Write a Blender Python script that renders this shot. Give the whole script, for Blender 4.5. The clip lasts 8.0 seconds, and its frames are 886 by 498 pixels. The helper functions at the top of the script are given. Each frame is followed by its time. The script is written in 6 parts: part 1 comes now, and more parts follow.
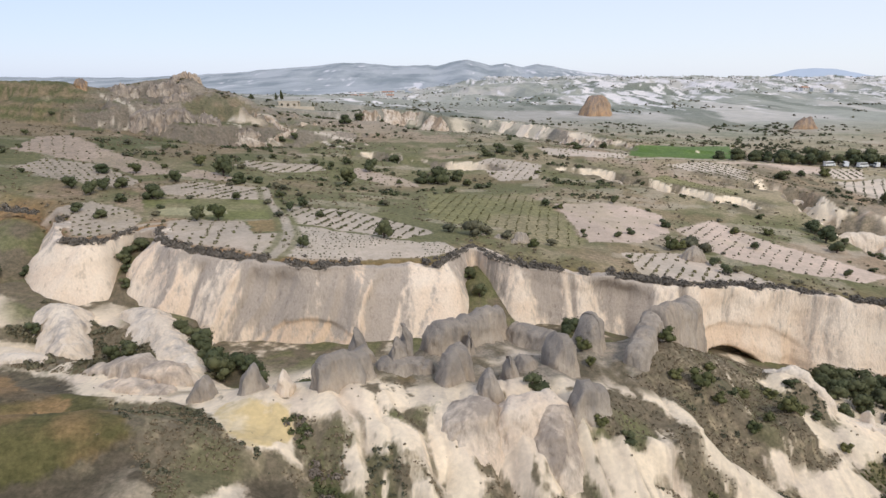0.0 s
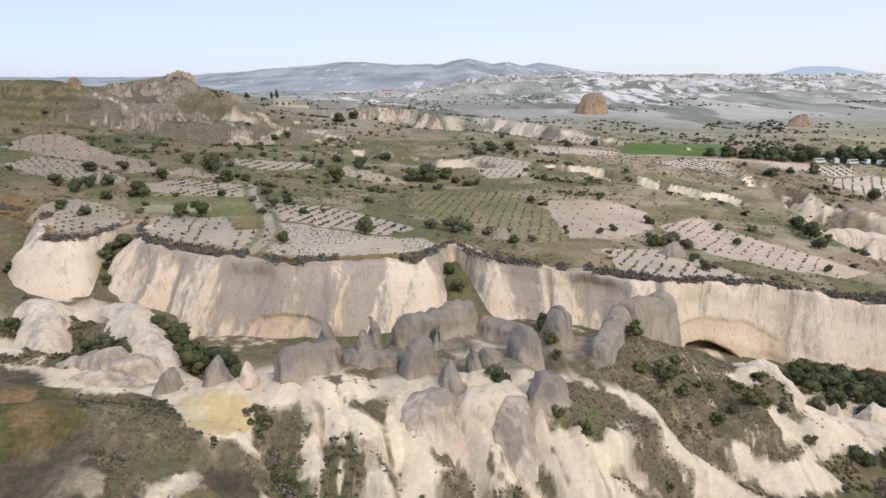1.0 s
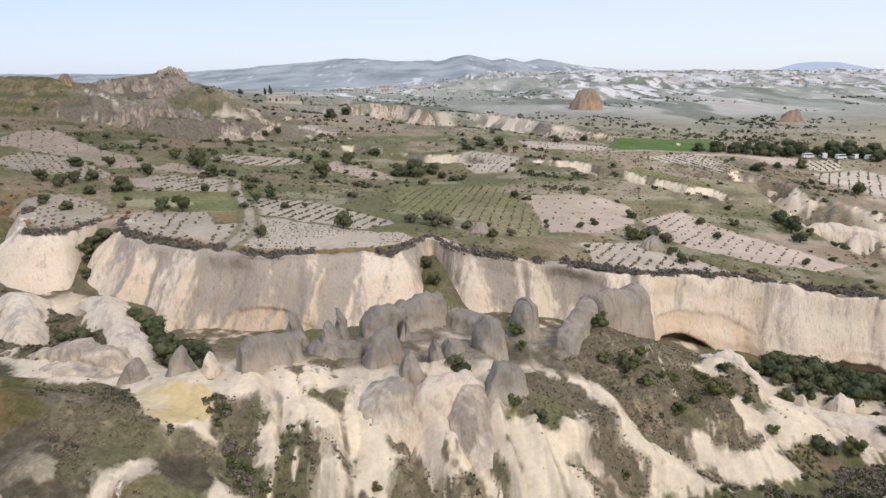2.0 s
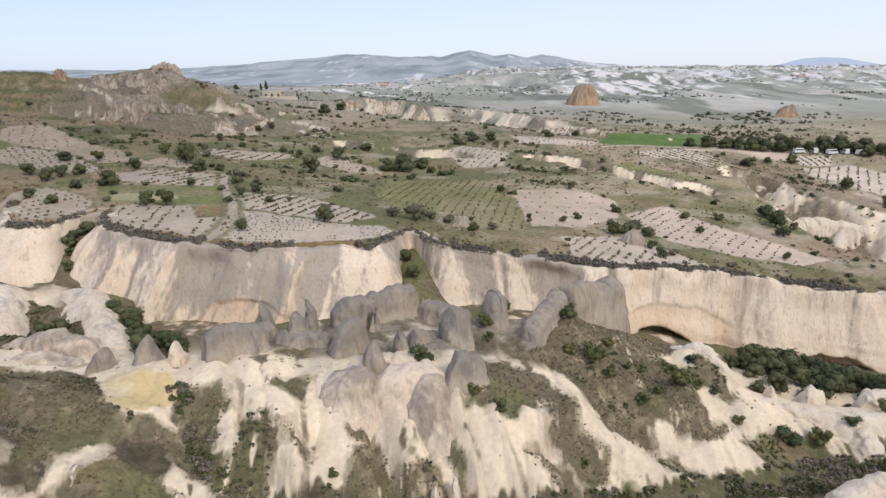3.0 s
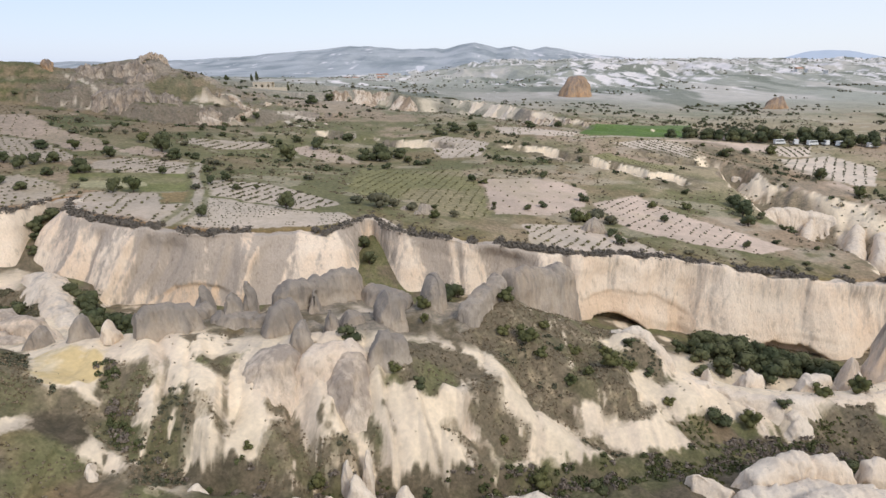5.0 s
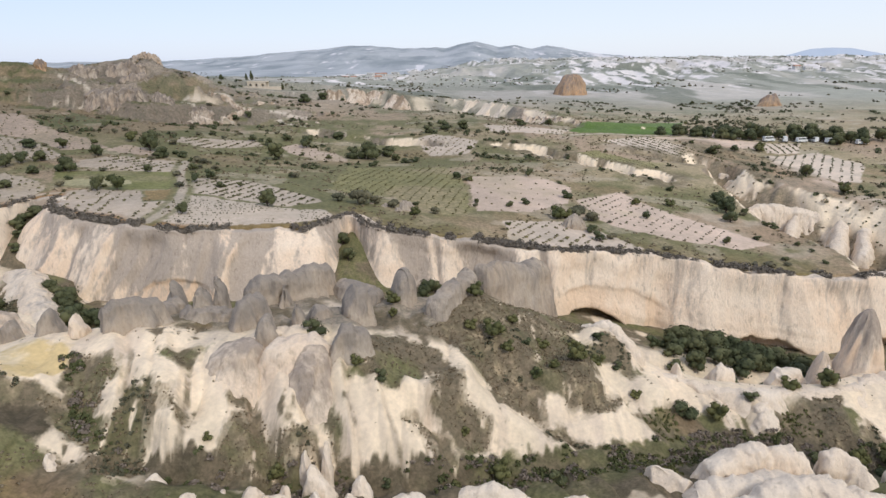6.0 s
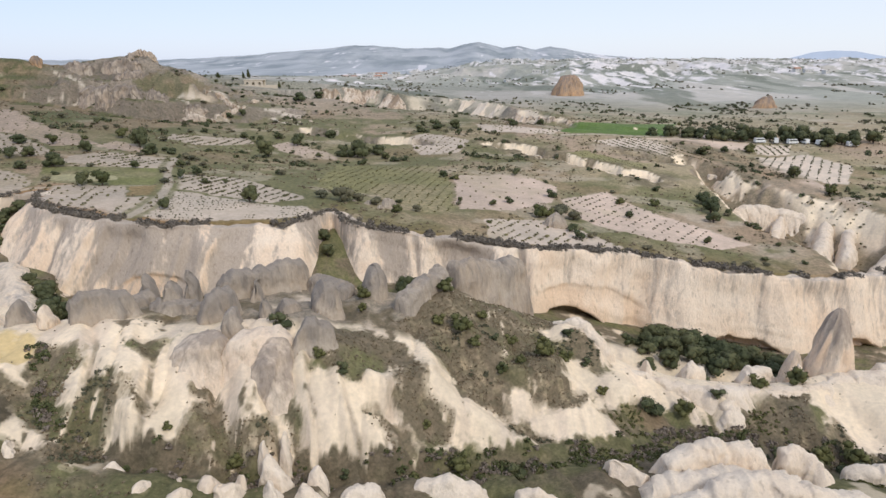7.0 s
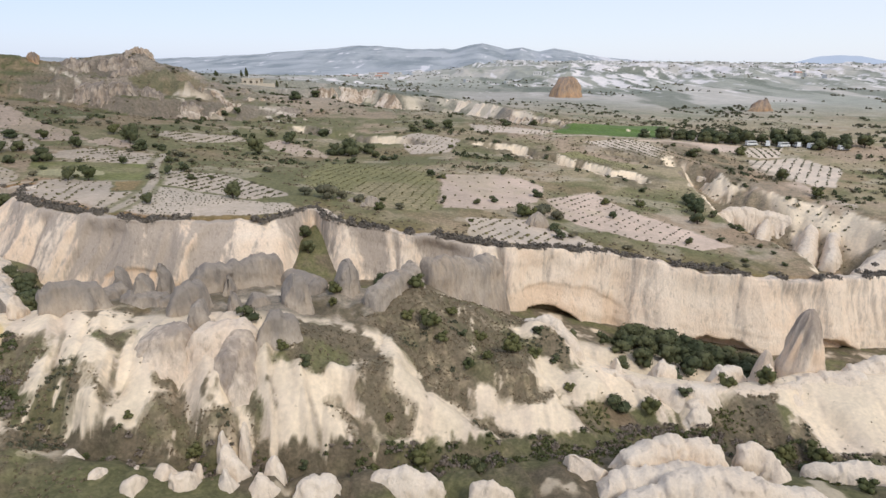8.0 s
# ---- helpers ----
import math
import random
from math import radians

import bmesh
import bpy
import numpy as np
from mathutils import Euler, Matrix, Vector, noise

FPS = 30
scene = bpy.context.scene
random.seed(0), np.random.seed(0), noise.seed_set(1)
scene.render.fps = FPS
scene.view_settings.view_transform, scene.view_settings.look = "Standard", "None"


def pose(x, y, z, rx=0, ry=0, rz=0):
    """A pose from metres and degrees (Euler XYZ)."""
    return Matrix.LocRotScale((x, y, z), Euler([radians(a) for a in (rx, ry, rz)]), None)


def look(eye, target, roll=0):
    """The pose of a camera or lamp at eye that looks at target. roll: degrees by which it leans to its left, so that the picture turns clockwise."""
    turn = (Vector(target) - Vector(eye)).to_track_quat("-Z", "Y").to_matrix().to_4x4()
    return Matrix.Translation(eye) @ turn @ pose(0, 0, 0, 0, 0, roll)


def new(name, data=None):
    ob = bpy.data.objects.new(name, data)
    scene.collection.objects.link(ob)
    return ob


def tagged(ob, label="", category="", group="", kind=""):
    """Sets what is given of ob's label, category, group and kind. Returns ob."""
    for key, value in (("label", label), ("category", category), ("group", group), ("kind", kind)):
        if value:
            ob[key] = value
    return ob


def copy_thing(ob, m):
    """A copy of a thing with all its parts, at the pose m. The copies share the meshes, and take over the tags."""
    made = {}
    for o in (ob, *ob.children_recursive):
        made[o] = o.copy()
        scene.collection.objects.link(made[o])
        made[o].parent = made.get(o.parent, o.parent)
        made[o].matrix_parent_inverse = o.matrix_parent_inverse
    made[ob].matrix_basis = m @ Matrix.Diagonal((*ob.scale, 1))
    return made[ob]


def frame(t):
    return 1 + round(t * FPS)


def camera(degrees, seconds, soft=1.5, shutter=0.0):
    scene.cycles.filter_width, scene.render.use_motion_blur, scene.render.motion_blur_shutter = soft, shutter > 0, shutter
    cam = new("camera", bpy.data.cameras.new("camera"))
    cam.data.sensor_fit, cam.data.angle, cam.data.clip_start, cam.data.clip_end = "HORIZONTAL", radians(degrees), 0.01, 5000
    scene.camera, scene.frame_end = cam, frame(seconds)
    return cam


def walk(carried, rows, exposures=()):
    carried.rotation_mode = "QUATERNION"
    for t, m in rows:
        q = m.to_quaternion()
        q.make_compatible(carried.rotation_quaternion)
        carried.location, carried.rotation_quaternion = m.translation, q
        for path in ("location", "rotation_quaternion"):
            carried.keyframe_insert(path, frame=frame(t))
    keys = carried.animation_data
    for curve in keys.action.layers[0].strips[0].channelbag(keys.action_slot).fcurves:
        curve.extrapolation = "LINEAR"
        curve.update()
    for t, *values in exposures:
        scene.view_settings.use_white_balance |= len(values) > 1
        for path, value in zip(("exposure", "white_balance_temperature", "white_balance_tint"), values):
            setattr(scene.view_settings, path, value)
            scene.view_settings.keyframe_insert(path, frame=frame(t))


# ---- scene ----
cam = camera(68.6, 8.0)
METRES, EYE, TILT, LEAN, TURN = 45.0, 45.0, -14.9, 0.0, 0.0
ROWS = [
    (0.0, 0.0, 0.0, 0.0, 0.0, 0.0, -0.0),
    (0.5, 0.0599, -0.0128, -0.0085, 0.15, -0.01, -0.28),
    (1.0, 0.1205, -0.0253, -0.0157, 0.25, -0.09, 0.08),
    (1.5, 0.1813, -0.0374, -0.0237, 0.26, -0.23, 0.14),
    (3.0, 0.3636, -0.0728, -0.0462, 0.64, -0.72, 0.11),
    (3.5, 0.4245, -0.084, -0.0545, 0.67, -0.89, 0.04),
    (4.0, 0.4856, -0.0957, -0.0623, 0.74, -0.99, 0.07),
    (4.5, 0.546, -0.1064, -0.07, 0.97, -1.2, -0.17),
    (6.0, 0.731, -0.14, -0.0926, 1.28, -1.41, 0.06),
    (6.5, 0.7924, -0.1509, -0.1, 1.43, -1.37, -0.12),
    (7.0, 0.8532, -0.1608, -0.1077, 1.53, -1.38, -0.4),
    (7.5, 0.9151, -0.1707, -0.1151, 1.66, -1.35, -0.27),
    (8.0, 0.9757, -0.181, -0.1226, 1.81, -1.3, -1.01),
]
walk(cam, [(t, pose(0, 0, EYE, TILT, LEAN, TURN) @ pose(METRES * x, METRES * y, METRES * z, 90 + pitch, roll, yaw)) for t, x, y, z, yaw, pitch, roll in ROWS])

# ---- light ----
SUN_ELEV, SUN_ROT = 43.0, 148.0
world = bpy.data.worlds.new("world")
scene.world = world
world.use_nodes = True
wt = world.node_tree
sky = wt.nodes.new("ShaderNodeTexSky")
sky.sky_type = "NISHITA"
sky.sun_disc = False
sky.sun_elevation, sky.sun_rotation = radians(SUN_ELEV), radians(SUN_ROT)
sky.air_density, sky.dust_density, sky.ozone_density, sky.altitude = 1.0, 1.0, 1.0, 1000
veil = wt.nodes.new("ShaderNodeBackground")  # thin even cloud over the whole sky
veil.inputs["Strength"].default_value = 0.80
way, parts = wt.nodes.new("ShaderNodeTexCoord"), wt.nodes.new("ShaderNodeSeparateXYZ")
wt.links.new(way.outputs["Generated"], parts.inputs[0])
thin = wt.nodes.new("ShaderNodeValToRGB")
thin.color_ramp.elements[0].position, thin.color_ramp.elements[1].position = 0.0, 1.0
thin.color_ramp.elements[0].color, thin.color_ramp.elements[1].color = (0.56, 0.66, 0.92, 1), (0.84, 0.885, 1.0, 1)
spread = wt.nodes.new("ShaderNodeMapRange")
spread.inputs[1].default_value, spread.inputs[2].default_value = -0.8, 0.8
wt.links.new(parts.outputs["X"], spread.inputs[0])
wt.links.new(spread.outputs[0], thin.inputs["Fac"])
wt.links.new(thin.outputs["Color"], veil.inputs["Color"])
both = wt.nodes.new("ShaderNodeAddShader")
wt.nodes["Background"].inputs["Strength"].default_value = 0.035
wt.links.new(sky.outputs["Color"], wt.nodes["Background"].inputs["Color"])
wt.links.new(wt.nodes["Background"].outputs[0], both.inputs[0])
wt.links.new(veil.outputs[0], both.inputs[1])
wt.links.new(both.outputs[0], wt.nodes["World Output"].inputs["Surface"])
sun_data = bpy.data.lights.new("sun", "SUN")
sun_data.energy, sun_data.angle, sun_data.color = 1.8, radians(11), (1.0, 0.925, 0.82)
sun = new("sun", sun_data)
az = radians(SUN_ROT)
sun.matrix_world = look((0, 0, 300), (-200 * math.sin(az), -200 * math.cos(az), 300 - 200 * math.tan(radians(SUN_ELEV))))
scene.view_settings.exposure = 0.0

# ---- terrain ----


def lattice(ix, iy, seed):
    h = (ix.astype(np.int64) * 374761393 + iy.astype(np.int64) * 668265263 + seed * 974634777) & 0x7FFFFFFF
    h = ((h ^ (h >> 13)) * 1274126177) & 0x7FFFFFFF
    return ((h ^ (h >> 16)) & 0xFFFF) / 65535.0


def vnoise(x, y, seed=0):
    """Smooth value noise, 0 to 1."""
    x, y = np.asarray(x, float), np.asarray(y, float)
    fx, fy = np.floor(x), np.floor(y)
    u, v = x - fx, y - fy
    u, v = u * u * (3 - 2 * u), v * v * (3 - 2 * v)
    ix, iy = fx.astype(np.int64), fy.astype(np.int64)
    a, b = lattice(ix, iy, seed), lattice(ix + 1, iy, seed)
    c, d = lattice(ix, iy + 1, seed), lattice(ix + 1, iy + 1, seed)
    return (a * (1 - u) + b * u) * (1 - v) + (c * (1 - u) + d * u) * v


def fbm(x, y, octaves=4, seed=0):
    """Layered noise, about -1 to 1."""
    total, amp, f, top = 0.0, 1.0, 1.0, 0.0
    for k in range(octaves):
        total = total + amp * (vnoise(x * f + 17.3 * k, y * f - 9.1 * k, seed + k) * 2 - 1)
        top, amp, f = top + amp, amp * 0.5, f * 2.03
    return total / top


def fbm3(x, y, z, octaves=3, seed=0):
    """Layered noise in space, about -1 to 1."""
    total, amp, f, top = 0.0, 1.0, 1.0, 0.0
    for k in range(octaves):
        q = z * f + 5.7 * k
        fz = np.floor(q)
        w = q - fz
        w, iz = w * w * (3 - 2 * w), fz.astype(np.int64)
        u, v = x * f + 17.3 * k, y * f - 9.1 * k
        n = vnoise(u, v, seed + k + 101 * iz) * (1 - w) + vnoise(u, v, seed + k + 101 * (iz + 1)) * w
        total, top, amp, f = total + amp * (n * 2 - 1), top + amp, amp * 0.5, f * 2.03
    return total / top


def step(a, b, x):
    t = np.clip((x - a) / (b - a), 0, 1)
    return t * t * (3 - 2 * t)


def along(x, y, pts):
    """Distance to a polyline of (x, y, value...) and the values at its nearest point."""
    best, vals = np.full(np.shape(x), 1e9), None
    for p, q in zip(pts[:-1], pts[1:]):
        dx, dy = q[0] - p[0], q[1] - p[1]
        t = np.clip(((x - p[0]) * dx + (y - p[1]) * dy) / (dx * dx + dy * dy), 0, 1)
        d = np.hypot(x - p[0] - t * dx, y - p[1] - t * dy)
        v = [a + (b - a) * t for a, b in zip(p[2:], q[2:])]
        vals = v if vals is None else [np.where(d < best, n, o) for n, o in zip(v, vals)]
        best = np.minimum(best, d)
    return best, vals


def smax(a, b, k):
    h = np.clip(0.5 + 0.5 * (a - b) / k, 0, 1)
    return b + (a - b) * h + k * h * (1 - h)


# the cliff's upper edge, from west to east, and the foot's level below it
EDGE_X = np.array([-400, -250, -150, -98, -91, -87, -83, -75, -71.5, -67.5, -63, -57, -40, -28, -15, -7, -1, 3, 7, 11, 15, 26, 43, 55, 66, 79, 100, 116, 132, 150, 175, 210, 300, 500], float)
EDGE_Y = np.array([210, 170, 158, 154, 150, 141, 136.5, 135, 147, 150, 139, 133, 128, 125, 128, 130.5, 131, 138, 146, 139, 136.5, 136, 136, 135.5, 139, 141, 138.5, 139, 141, 146, 152, 150, 140, 130], float)
FOOT_X = np.array([-150, -90, -60, -30, 0, 30, 60, 80, 110, 150, 300], float)
FOOT_Z = np.array([-2, -4, -7, -7, -6, -8, -15, -19.5, -24.5, -25, -25], float)


def edge_y(x):
    return np.interp(x, EDGE_X, EDGE_Y)


# levels of the upland, row by row from near to far
UP_X = np.array([-260, -140, -80, -40, 0, 40, 80, 120, 170, 260], float)
UP_Y = np.array([110, 145, 190, 240, 310, 430, 650, 1100, 2400], float)
UP_Z = np.array([
    (17.2, 12.1, 8.4, 7.1, 5, 1, -3, -6.7, -9.5, -9.2),
    (21.1, 15.9, 10.4, 9.7, 7.2, 2.3, -2.6, -7.8, -8.3, -8),
    (25.1, 18.5, 13.2, 9.4, 6.7, 4, -0.4, -4.1, -3.3, -3.5),
    (29.5, 20.8, 14.8, 7.3, 5.3, 5.2, 4.7, 3.4, 0.4, 0.8),
    (33.6, 24.8, 15.7, 12.1, 9.7, 11.5, 13, 9.9, 6.3, 9.6),
    (35.6, 31.1, 24.9, 23.1, 19.3, 14.7, 13.7, 11.7, 10.1, 11.2),
    (27.6, 24.2, 21.1, 17.7, 15.4, 14.4, 14.6, 14.6, 14.9, 15.7),
    (11.3, 11.6, 11.9, 12.1, 14, 17.5, 21.1, 22.6, 24.2, 26),
    (7.1, 7.3, 7.5, 9.5, 13.4, 19.2, 24.8, 28.5, 32.2, 34.1)], float)


def upland(x, y):
    i = np.clip(np.searchsorted(UP_X, x) - 1, 0, len(UP_X) - 2)
    j = np.clip(np.searchsorted(UP_Y, y) - 1, 0, len(UP_Y) - 2)
    u = np.clip((x - UP_X[i]) / (UP_X[i + 1] - UP_X[i]), 0, 1)
    v = np.clip((y - UP_Y[j]) / (UP_Y[j + 1] - UP_Y[j]), 0, 1)
    v = v * v * (3 - 2 * v) * 0.5 + v * 0.5
    return (UP_Z[j, i] * (1 - u) + UP_Z[j, i + 1] * u) * (1 - v) + (UP_Z[j + 1, i] * (1 - u) + UP_Z[j + 1, i + 1] * u) * v


# break lines of the badland in the valley, (x, y, level): brows and ribs, then gullies and feet
RIDGES = [
    [(-46, 82, 3.0), (-37.7, 79.4, 2.8), (-30, 76, 4.6), (-23.2, 73.4, 6.6), (-17, 72, 6.0), (-12.9, 73.9, 6.9), (-8.6, 76.6, 6.6)],
    [(-12.9, 73.9, 6.9), (-9.5, 69.6, 6.2), (-5.6, 65.3, 5.1), (-3.6, 62.8, 3.3), (-2.7, 61.7, 2.3), (-0.4, 60.3, 1.2), (2.2, 58.8, -0.3)],
    [(-12.9, 73.9, 6.9), (-10.8, 68.5, 4.8), (-9.6, 64.0, 2.8)],
    [(-2, 74, 5.4), (0, 69.5, 4.2), (2.6, 66.2, 2.2), (4.4, 62.6, -0.4)],
    [(5.4, 77, 6.0), (10, 79, 5.6), (14.4, 85.4, 4.4), (17.5, 80, 4.6)],
    [(9.5, 71, 4.8), (11.1, 66.3, 1.2), (12.4, 63.2, -1.6), (13.4, 61, -4.0)],
    [(17.3, 72.5, 4.8), (17.5, 70.2, 3.6), (19.6, 67.4, 0.2), (20.9, 65.1, -2.1), (22.2, 62.6, -5.0)],
    [(19.9, 74.6, 4.2), (23, 69.6, 1.4), (23.8, 68.6, 0.4), (25.1, 67.3, -1.9), (28.6, 65.6, -6.2)],
]
RIDGES += [
    [(26.4, 71.8, 1.3), (29, 73.4, 0.4), (30.3, 71.1, -3.4), (31.5, 70.0, -5.2)],
    [(21.2, 83.6, 3.0), (26.1, 85.1, 1.6), (30.7, 83.2, 0.4), (33.7, 76.6, -0.3), (37.6, 75.6, -3.9), (43.5, 74.6, -8.0), (50.1, 73.6, -11.0)],
    [(20.7, 90.6, 2.4), (28.6, 91.5, 2.9), (35.5, 96.2, 4.3), (43, 99.4, 0.8), (50, 102.6, -2.7), (55.8, 104.2, -4.6), (58.1, 101.3, -3.4), (60.7, 101.0, -3.8)],
    [(38.5, 90.4, 1.4), (42.4, 87.8, -1.5), (46.1, 85.5, -4.3), (53, 88.4, -3.9)],
    [(45.4, 82.6, -6.0), (47.6, 80.9, -8.0), (49.1, 79.6, -10.0)],
    [(53, 88.4, -3.9), (57.9, 88.2, -8.4), (58.5, 83.6, -10.0), (62.5, 80.4, -13.2)],
    [(60.7, 101.0, -3.8), (63.4, 98.4, -6.4), (65.6, 97.4, -9.4), (71.5, 97.8, -11.8), (77, 95.2, -13.0), (83.4, 92.4, -12.2), (89.4, 94.3, -13.0), (97, 96, -14), (109, 101.5, -13.6), (125, 101, -12.5), (170, 100, -11)],
]
RIDGES += [
    [(64.2, 91.7, -9.2), (67.3, 91.0, -10.6), (70.5, 88.6, -14.2)],
    [(77, 95.2, -13.0), (77.8, 90.6, -14.6), (78.2, 86.8, -16.8)],
    [(83.4, 92.4, -12.2), (84.2, 88.6, -15.0), (84.6, 86.8, -17.0)],
    [(97, 96, -14), (96.8, 90, -14.6), (99.6, 84.6, -19)],
    [(109, 101.5, -13.6), (112, 93, -15.5), (116, 85, -19)],
    [(-110, 40, 18), (-60, 50, 13.5), (-36.5, 60.4, 11.2), (-29, 62, 9.2), (-23.7, 62.1, 7.4), (-19.6, 63.4, 5.8)],
    [(-28.2, 52.6, 8.6), (-21.6, 54.4, 5.4), (-16.4, 56.6, 3.2), (-10.2, 56.4, 0.3)],
    [(-92, 128, 2), (-80, 126, 0), (-66, 123.5, -2.4), (-57, 122, -1.3), (-52.4, 112, -2.8), (-45.5, 100, -3.8), (-40, 92, -1.5)],
    [(-76, 100, 1.0), (-62, 95, 0.6), (-50, 91, 2.2), (-44, 88, 2.6), (-40, 85, 2.4)],
    [(-100, 62, 13), (-70, 68, 9), (-48, 72, 6.5), (-36, 72, 6.6)],
]
RIDGES += [
    [(-10, 83, 5.4), (-6.5, 86, 5.2), (-1, 84.5, 4.6), (2.5, 88, 4.2)],
    [(-2, 95, 3.4), (4, 99, 3.0), (10, 104, 2.2)],
    [(14, 90, 4.0), (19, 92, 3.2), (24, 97, 3.4)],
    [(31, 97, 3.2), (36, 104, 2.2), (42, 111, -0.6)],
]
GULLY = [(-17.5, 69, 5.4), (-14, 64, 2.8), (-11, 59.5, 0.6), (-8.6, 57.4, -1.0), (-2, 57.2, -3.4), (5, 57.4, -5.4), (12, 58.6, -7.4), (20, 60.4, -8.8), (30, 63.2, -10.2), (40, 67.2, -11.6), (50, 71.6, -12.6), (60, 75.6, -13.8), (70, 80.6, -15.6), (78, 84.4, -17.4), (90, 84.5, -18.6), (104, 82, -19.6), (125, 80, -20)]
FEET = [
    GULLY,
    [(6.0, 67.4, 0.2), (8.4, 63.0, -2.8), (9.6, 60, -5.4)],
    [(5.6, 68.4, 1.6), (6.2, 66.2, -0.6)],
    [(15.4, 66, -0.6), (16.6, 62.4, -5.0)],
    [(31, 68.6, -6.6), (36, 69.6, -8.8), (41.5, 69.6, -10.8)],
    [(28.4, 68.6, -4.4), (30.6, 66.2, -7.6)],
    [(39.5, 81, -4.8), (43, 78.6, -8.2), (47.5, 76.6, -11.0), (53, 76.6, -12.4)],
    [(-6.5, 79.5, 5.2), (-3.2, 80.9, 4.4), (-0.8, 78, 4.8)],
]
FEET += [
    [(60, 88.2, -10.4), (64.4, 84, -13.6), (69, 82.5, -15.2)],
    [(72, 92.6, -13.6), (74.4, 88, -16.2)],
    [(81, 90.8, -15.0), (81.6, 87.4, -17.2)],
    [(90, 90.4, -16), (91.4, 86.6, -18)],
    [(104, 95, -16.5), (106, 88, -19)],
    [(-72, 110, -6), (-60, 108, -6.5), (-52, 101, -6.5), (-44, 95, -5.0)],
    [(-40, 112, -7), (-35, 102, -7), (-28, 94, -6), (-18, 92, -4), (-8, 100, -4), (2, 112, -6), (20, 112, -7), (36, 112, -9), (52, 114, -13), (66, 108, -16.5), (80, 108, -19.5), (96, 109, -22.5), (130, 112, -24)],
    [(-60, 30, 12), (-20, 36, 3), (10, 36, -3), (50, 40, -6), (110, 40, -6)],
    [(2, 49, -2.6), (12, 50, -4.0), (26, 54, -8.0), (44, 58, -11), (64, 62, -12), (90, 64, -12), (120, 62, -12)],
]

# grey fins and the spur on the ridge
GREY_RIDGES = [  # spines of (x, y, crest level, half width)
    [(-16.8, 73.8, 10.4, 1.5), (-14.5, 76.5, 11.0, 1.8), (-12, 79.5, 9.9, 1.8), (-9.6, 82.8, 8.6, 1.6)],
    [(-27.6, 76.5, 7.6, 1.8), (-25.2, 76.5, 8.8, 2), (-23.6, 76.6, 10.2, 1.7), (-22.2, 76.8, 8.2, 1.3)],
    [(-35.0, 77.6, 5.0, 1.5), (-33, 77.6, 6.2, 1.9), (-31, 77.6, 7.1, 2.0), (-28.6, 77.4, 6.4, 1.5)],
    [(-16, 91, 6.5, 2.2), (-13, 91, 8.8, 2.4), (-10, 91, 7.2, 2)],
    [(-9, 87, 7.8, 2.2), (-6.5, 86, 9.7, 2.3), (-4, 86.5, 8.6, 1.8)],
    [(-8.2, 90.6, 8.2, 2.0), (-5.9, 91, 9.9, 2.4), (-3.6, 91.4, 8.2, 2.0)],
    [(-1.8, 80.4, 6.0, 1.5), (0.2, 81.4, 8.8, 1.8), (2.0, 84, 8.8, 1.8), (2.8, 88, 8, 1.8)],
]
GREY_RIDGES += [
    [(-4, 94, 5.8, 2), (-1.5, 95, 7.7, 2.2), (1.5, 97, 7.8, 2.2), (5, 100, 7.9, 2.2), (8.5, 103, 8.1, 2.2), (11, 105.5, 7.4, 1.8)],
    [(2.6, 94.2, 5.2, 1.5), (4.3, 94, 6.9, 1.7), (6.0, 94.4, 5.6, 1.5)],
    [(3.4, 76.6, 6.8, 1.6), (5.6, 77, 8.7, 1.9), (8.4, 77.6, 7.9, 1.7)],
    [(7.4, 81.5, 7.2, 1.5), (9.2, 82, 8.4, 1.8), (11, 82.4, 7.6, 1.4)],
    [(13.6, 87, 7.0, 2.2), (16, 88, 8.8, 2.6), (18.5, 88.6, 9.2, 2.6), (20.2, 89.6, 7.8, 2)],
    [(20.4, 96, 5.0, 2.2), (23, 97, 8.2, 2.8), (25, 98, 9.2, 2.8), (27.2, 98.6, 7.0, 2.2)],
    [(14.4, 73.6, 7.3, 2.0), (17.0, 73.6, 8.1, 2.3), (19.4, 74.6, 7.8, 2.0), (21.4, 76, 6.6, 1.6)],
]
GREY_RIDGES += [
    [(-10.5, 83, 7.0, 2), (-7, 84.6, 6.8, 2.2), (-3, 85.2, 6.4, 2), (0, 84.4, 6.2, 2)],
    [(9, 84, 6.2, 2), (12, 86, 6.4, 2), (14, 87.6, 6.4, 2)],
    [(10, 105, 5.2, 2.4), (14, 102, 4.4, 2.4), (18, 98, 5, 2.4), (21, 96.6, 5, 2)],
    [(-13.4, 83.6, 7.2, 1.8), (-11.6, 88, 7.2, 2.2), (-10.4, 91, 6.6, 2)],
]
SPURS = [[(28, 89.6, 5.2, 2.2), (30, 92.5, 6.4, 2.8), (32.5, 97, 6.9, 3), (36, 104, 7.3, 3.2), (41, 111, 5.4, 3.6), (46, 118, 2.8, 4.4), (52, 128, 1.6, 5.2)]]

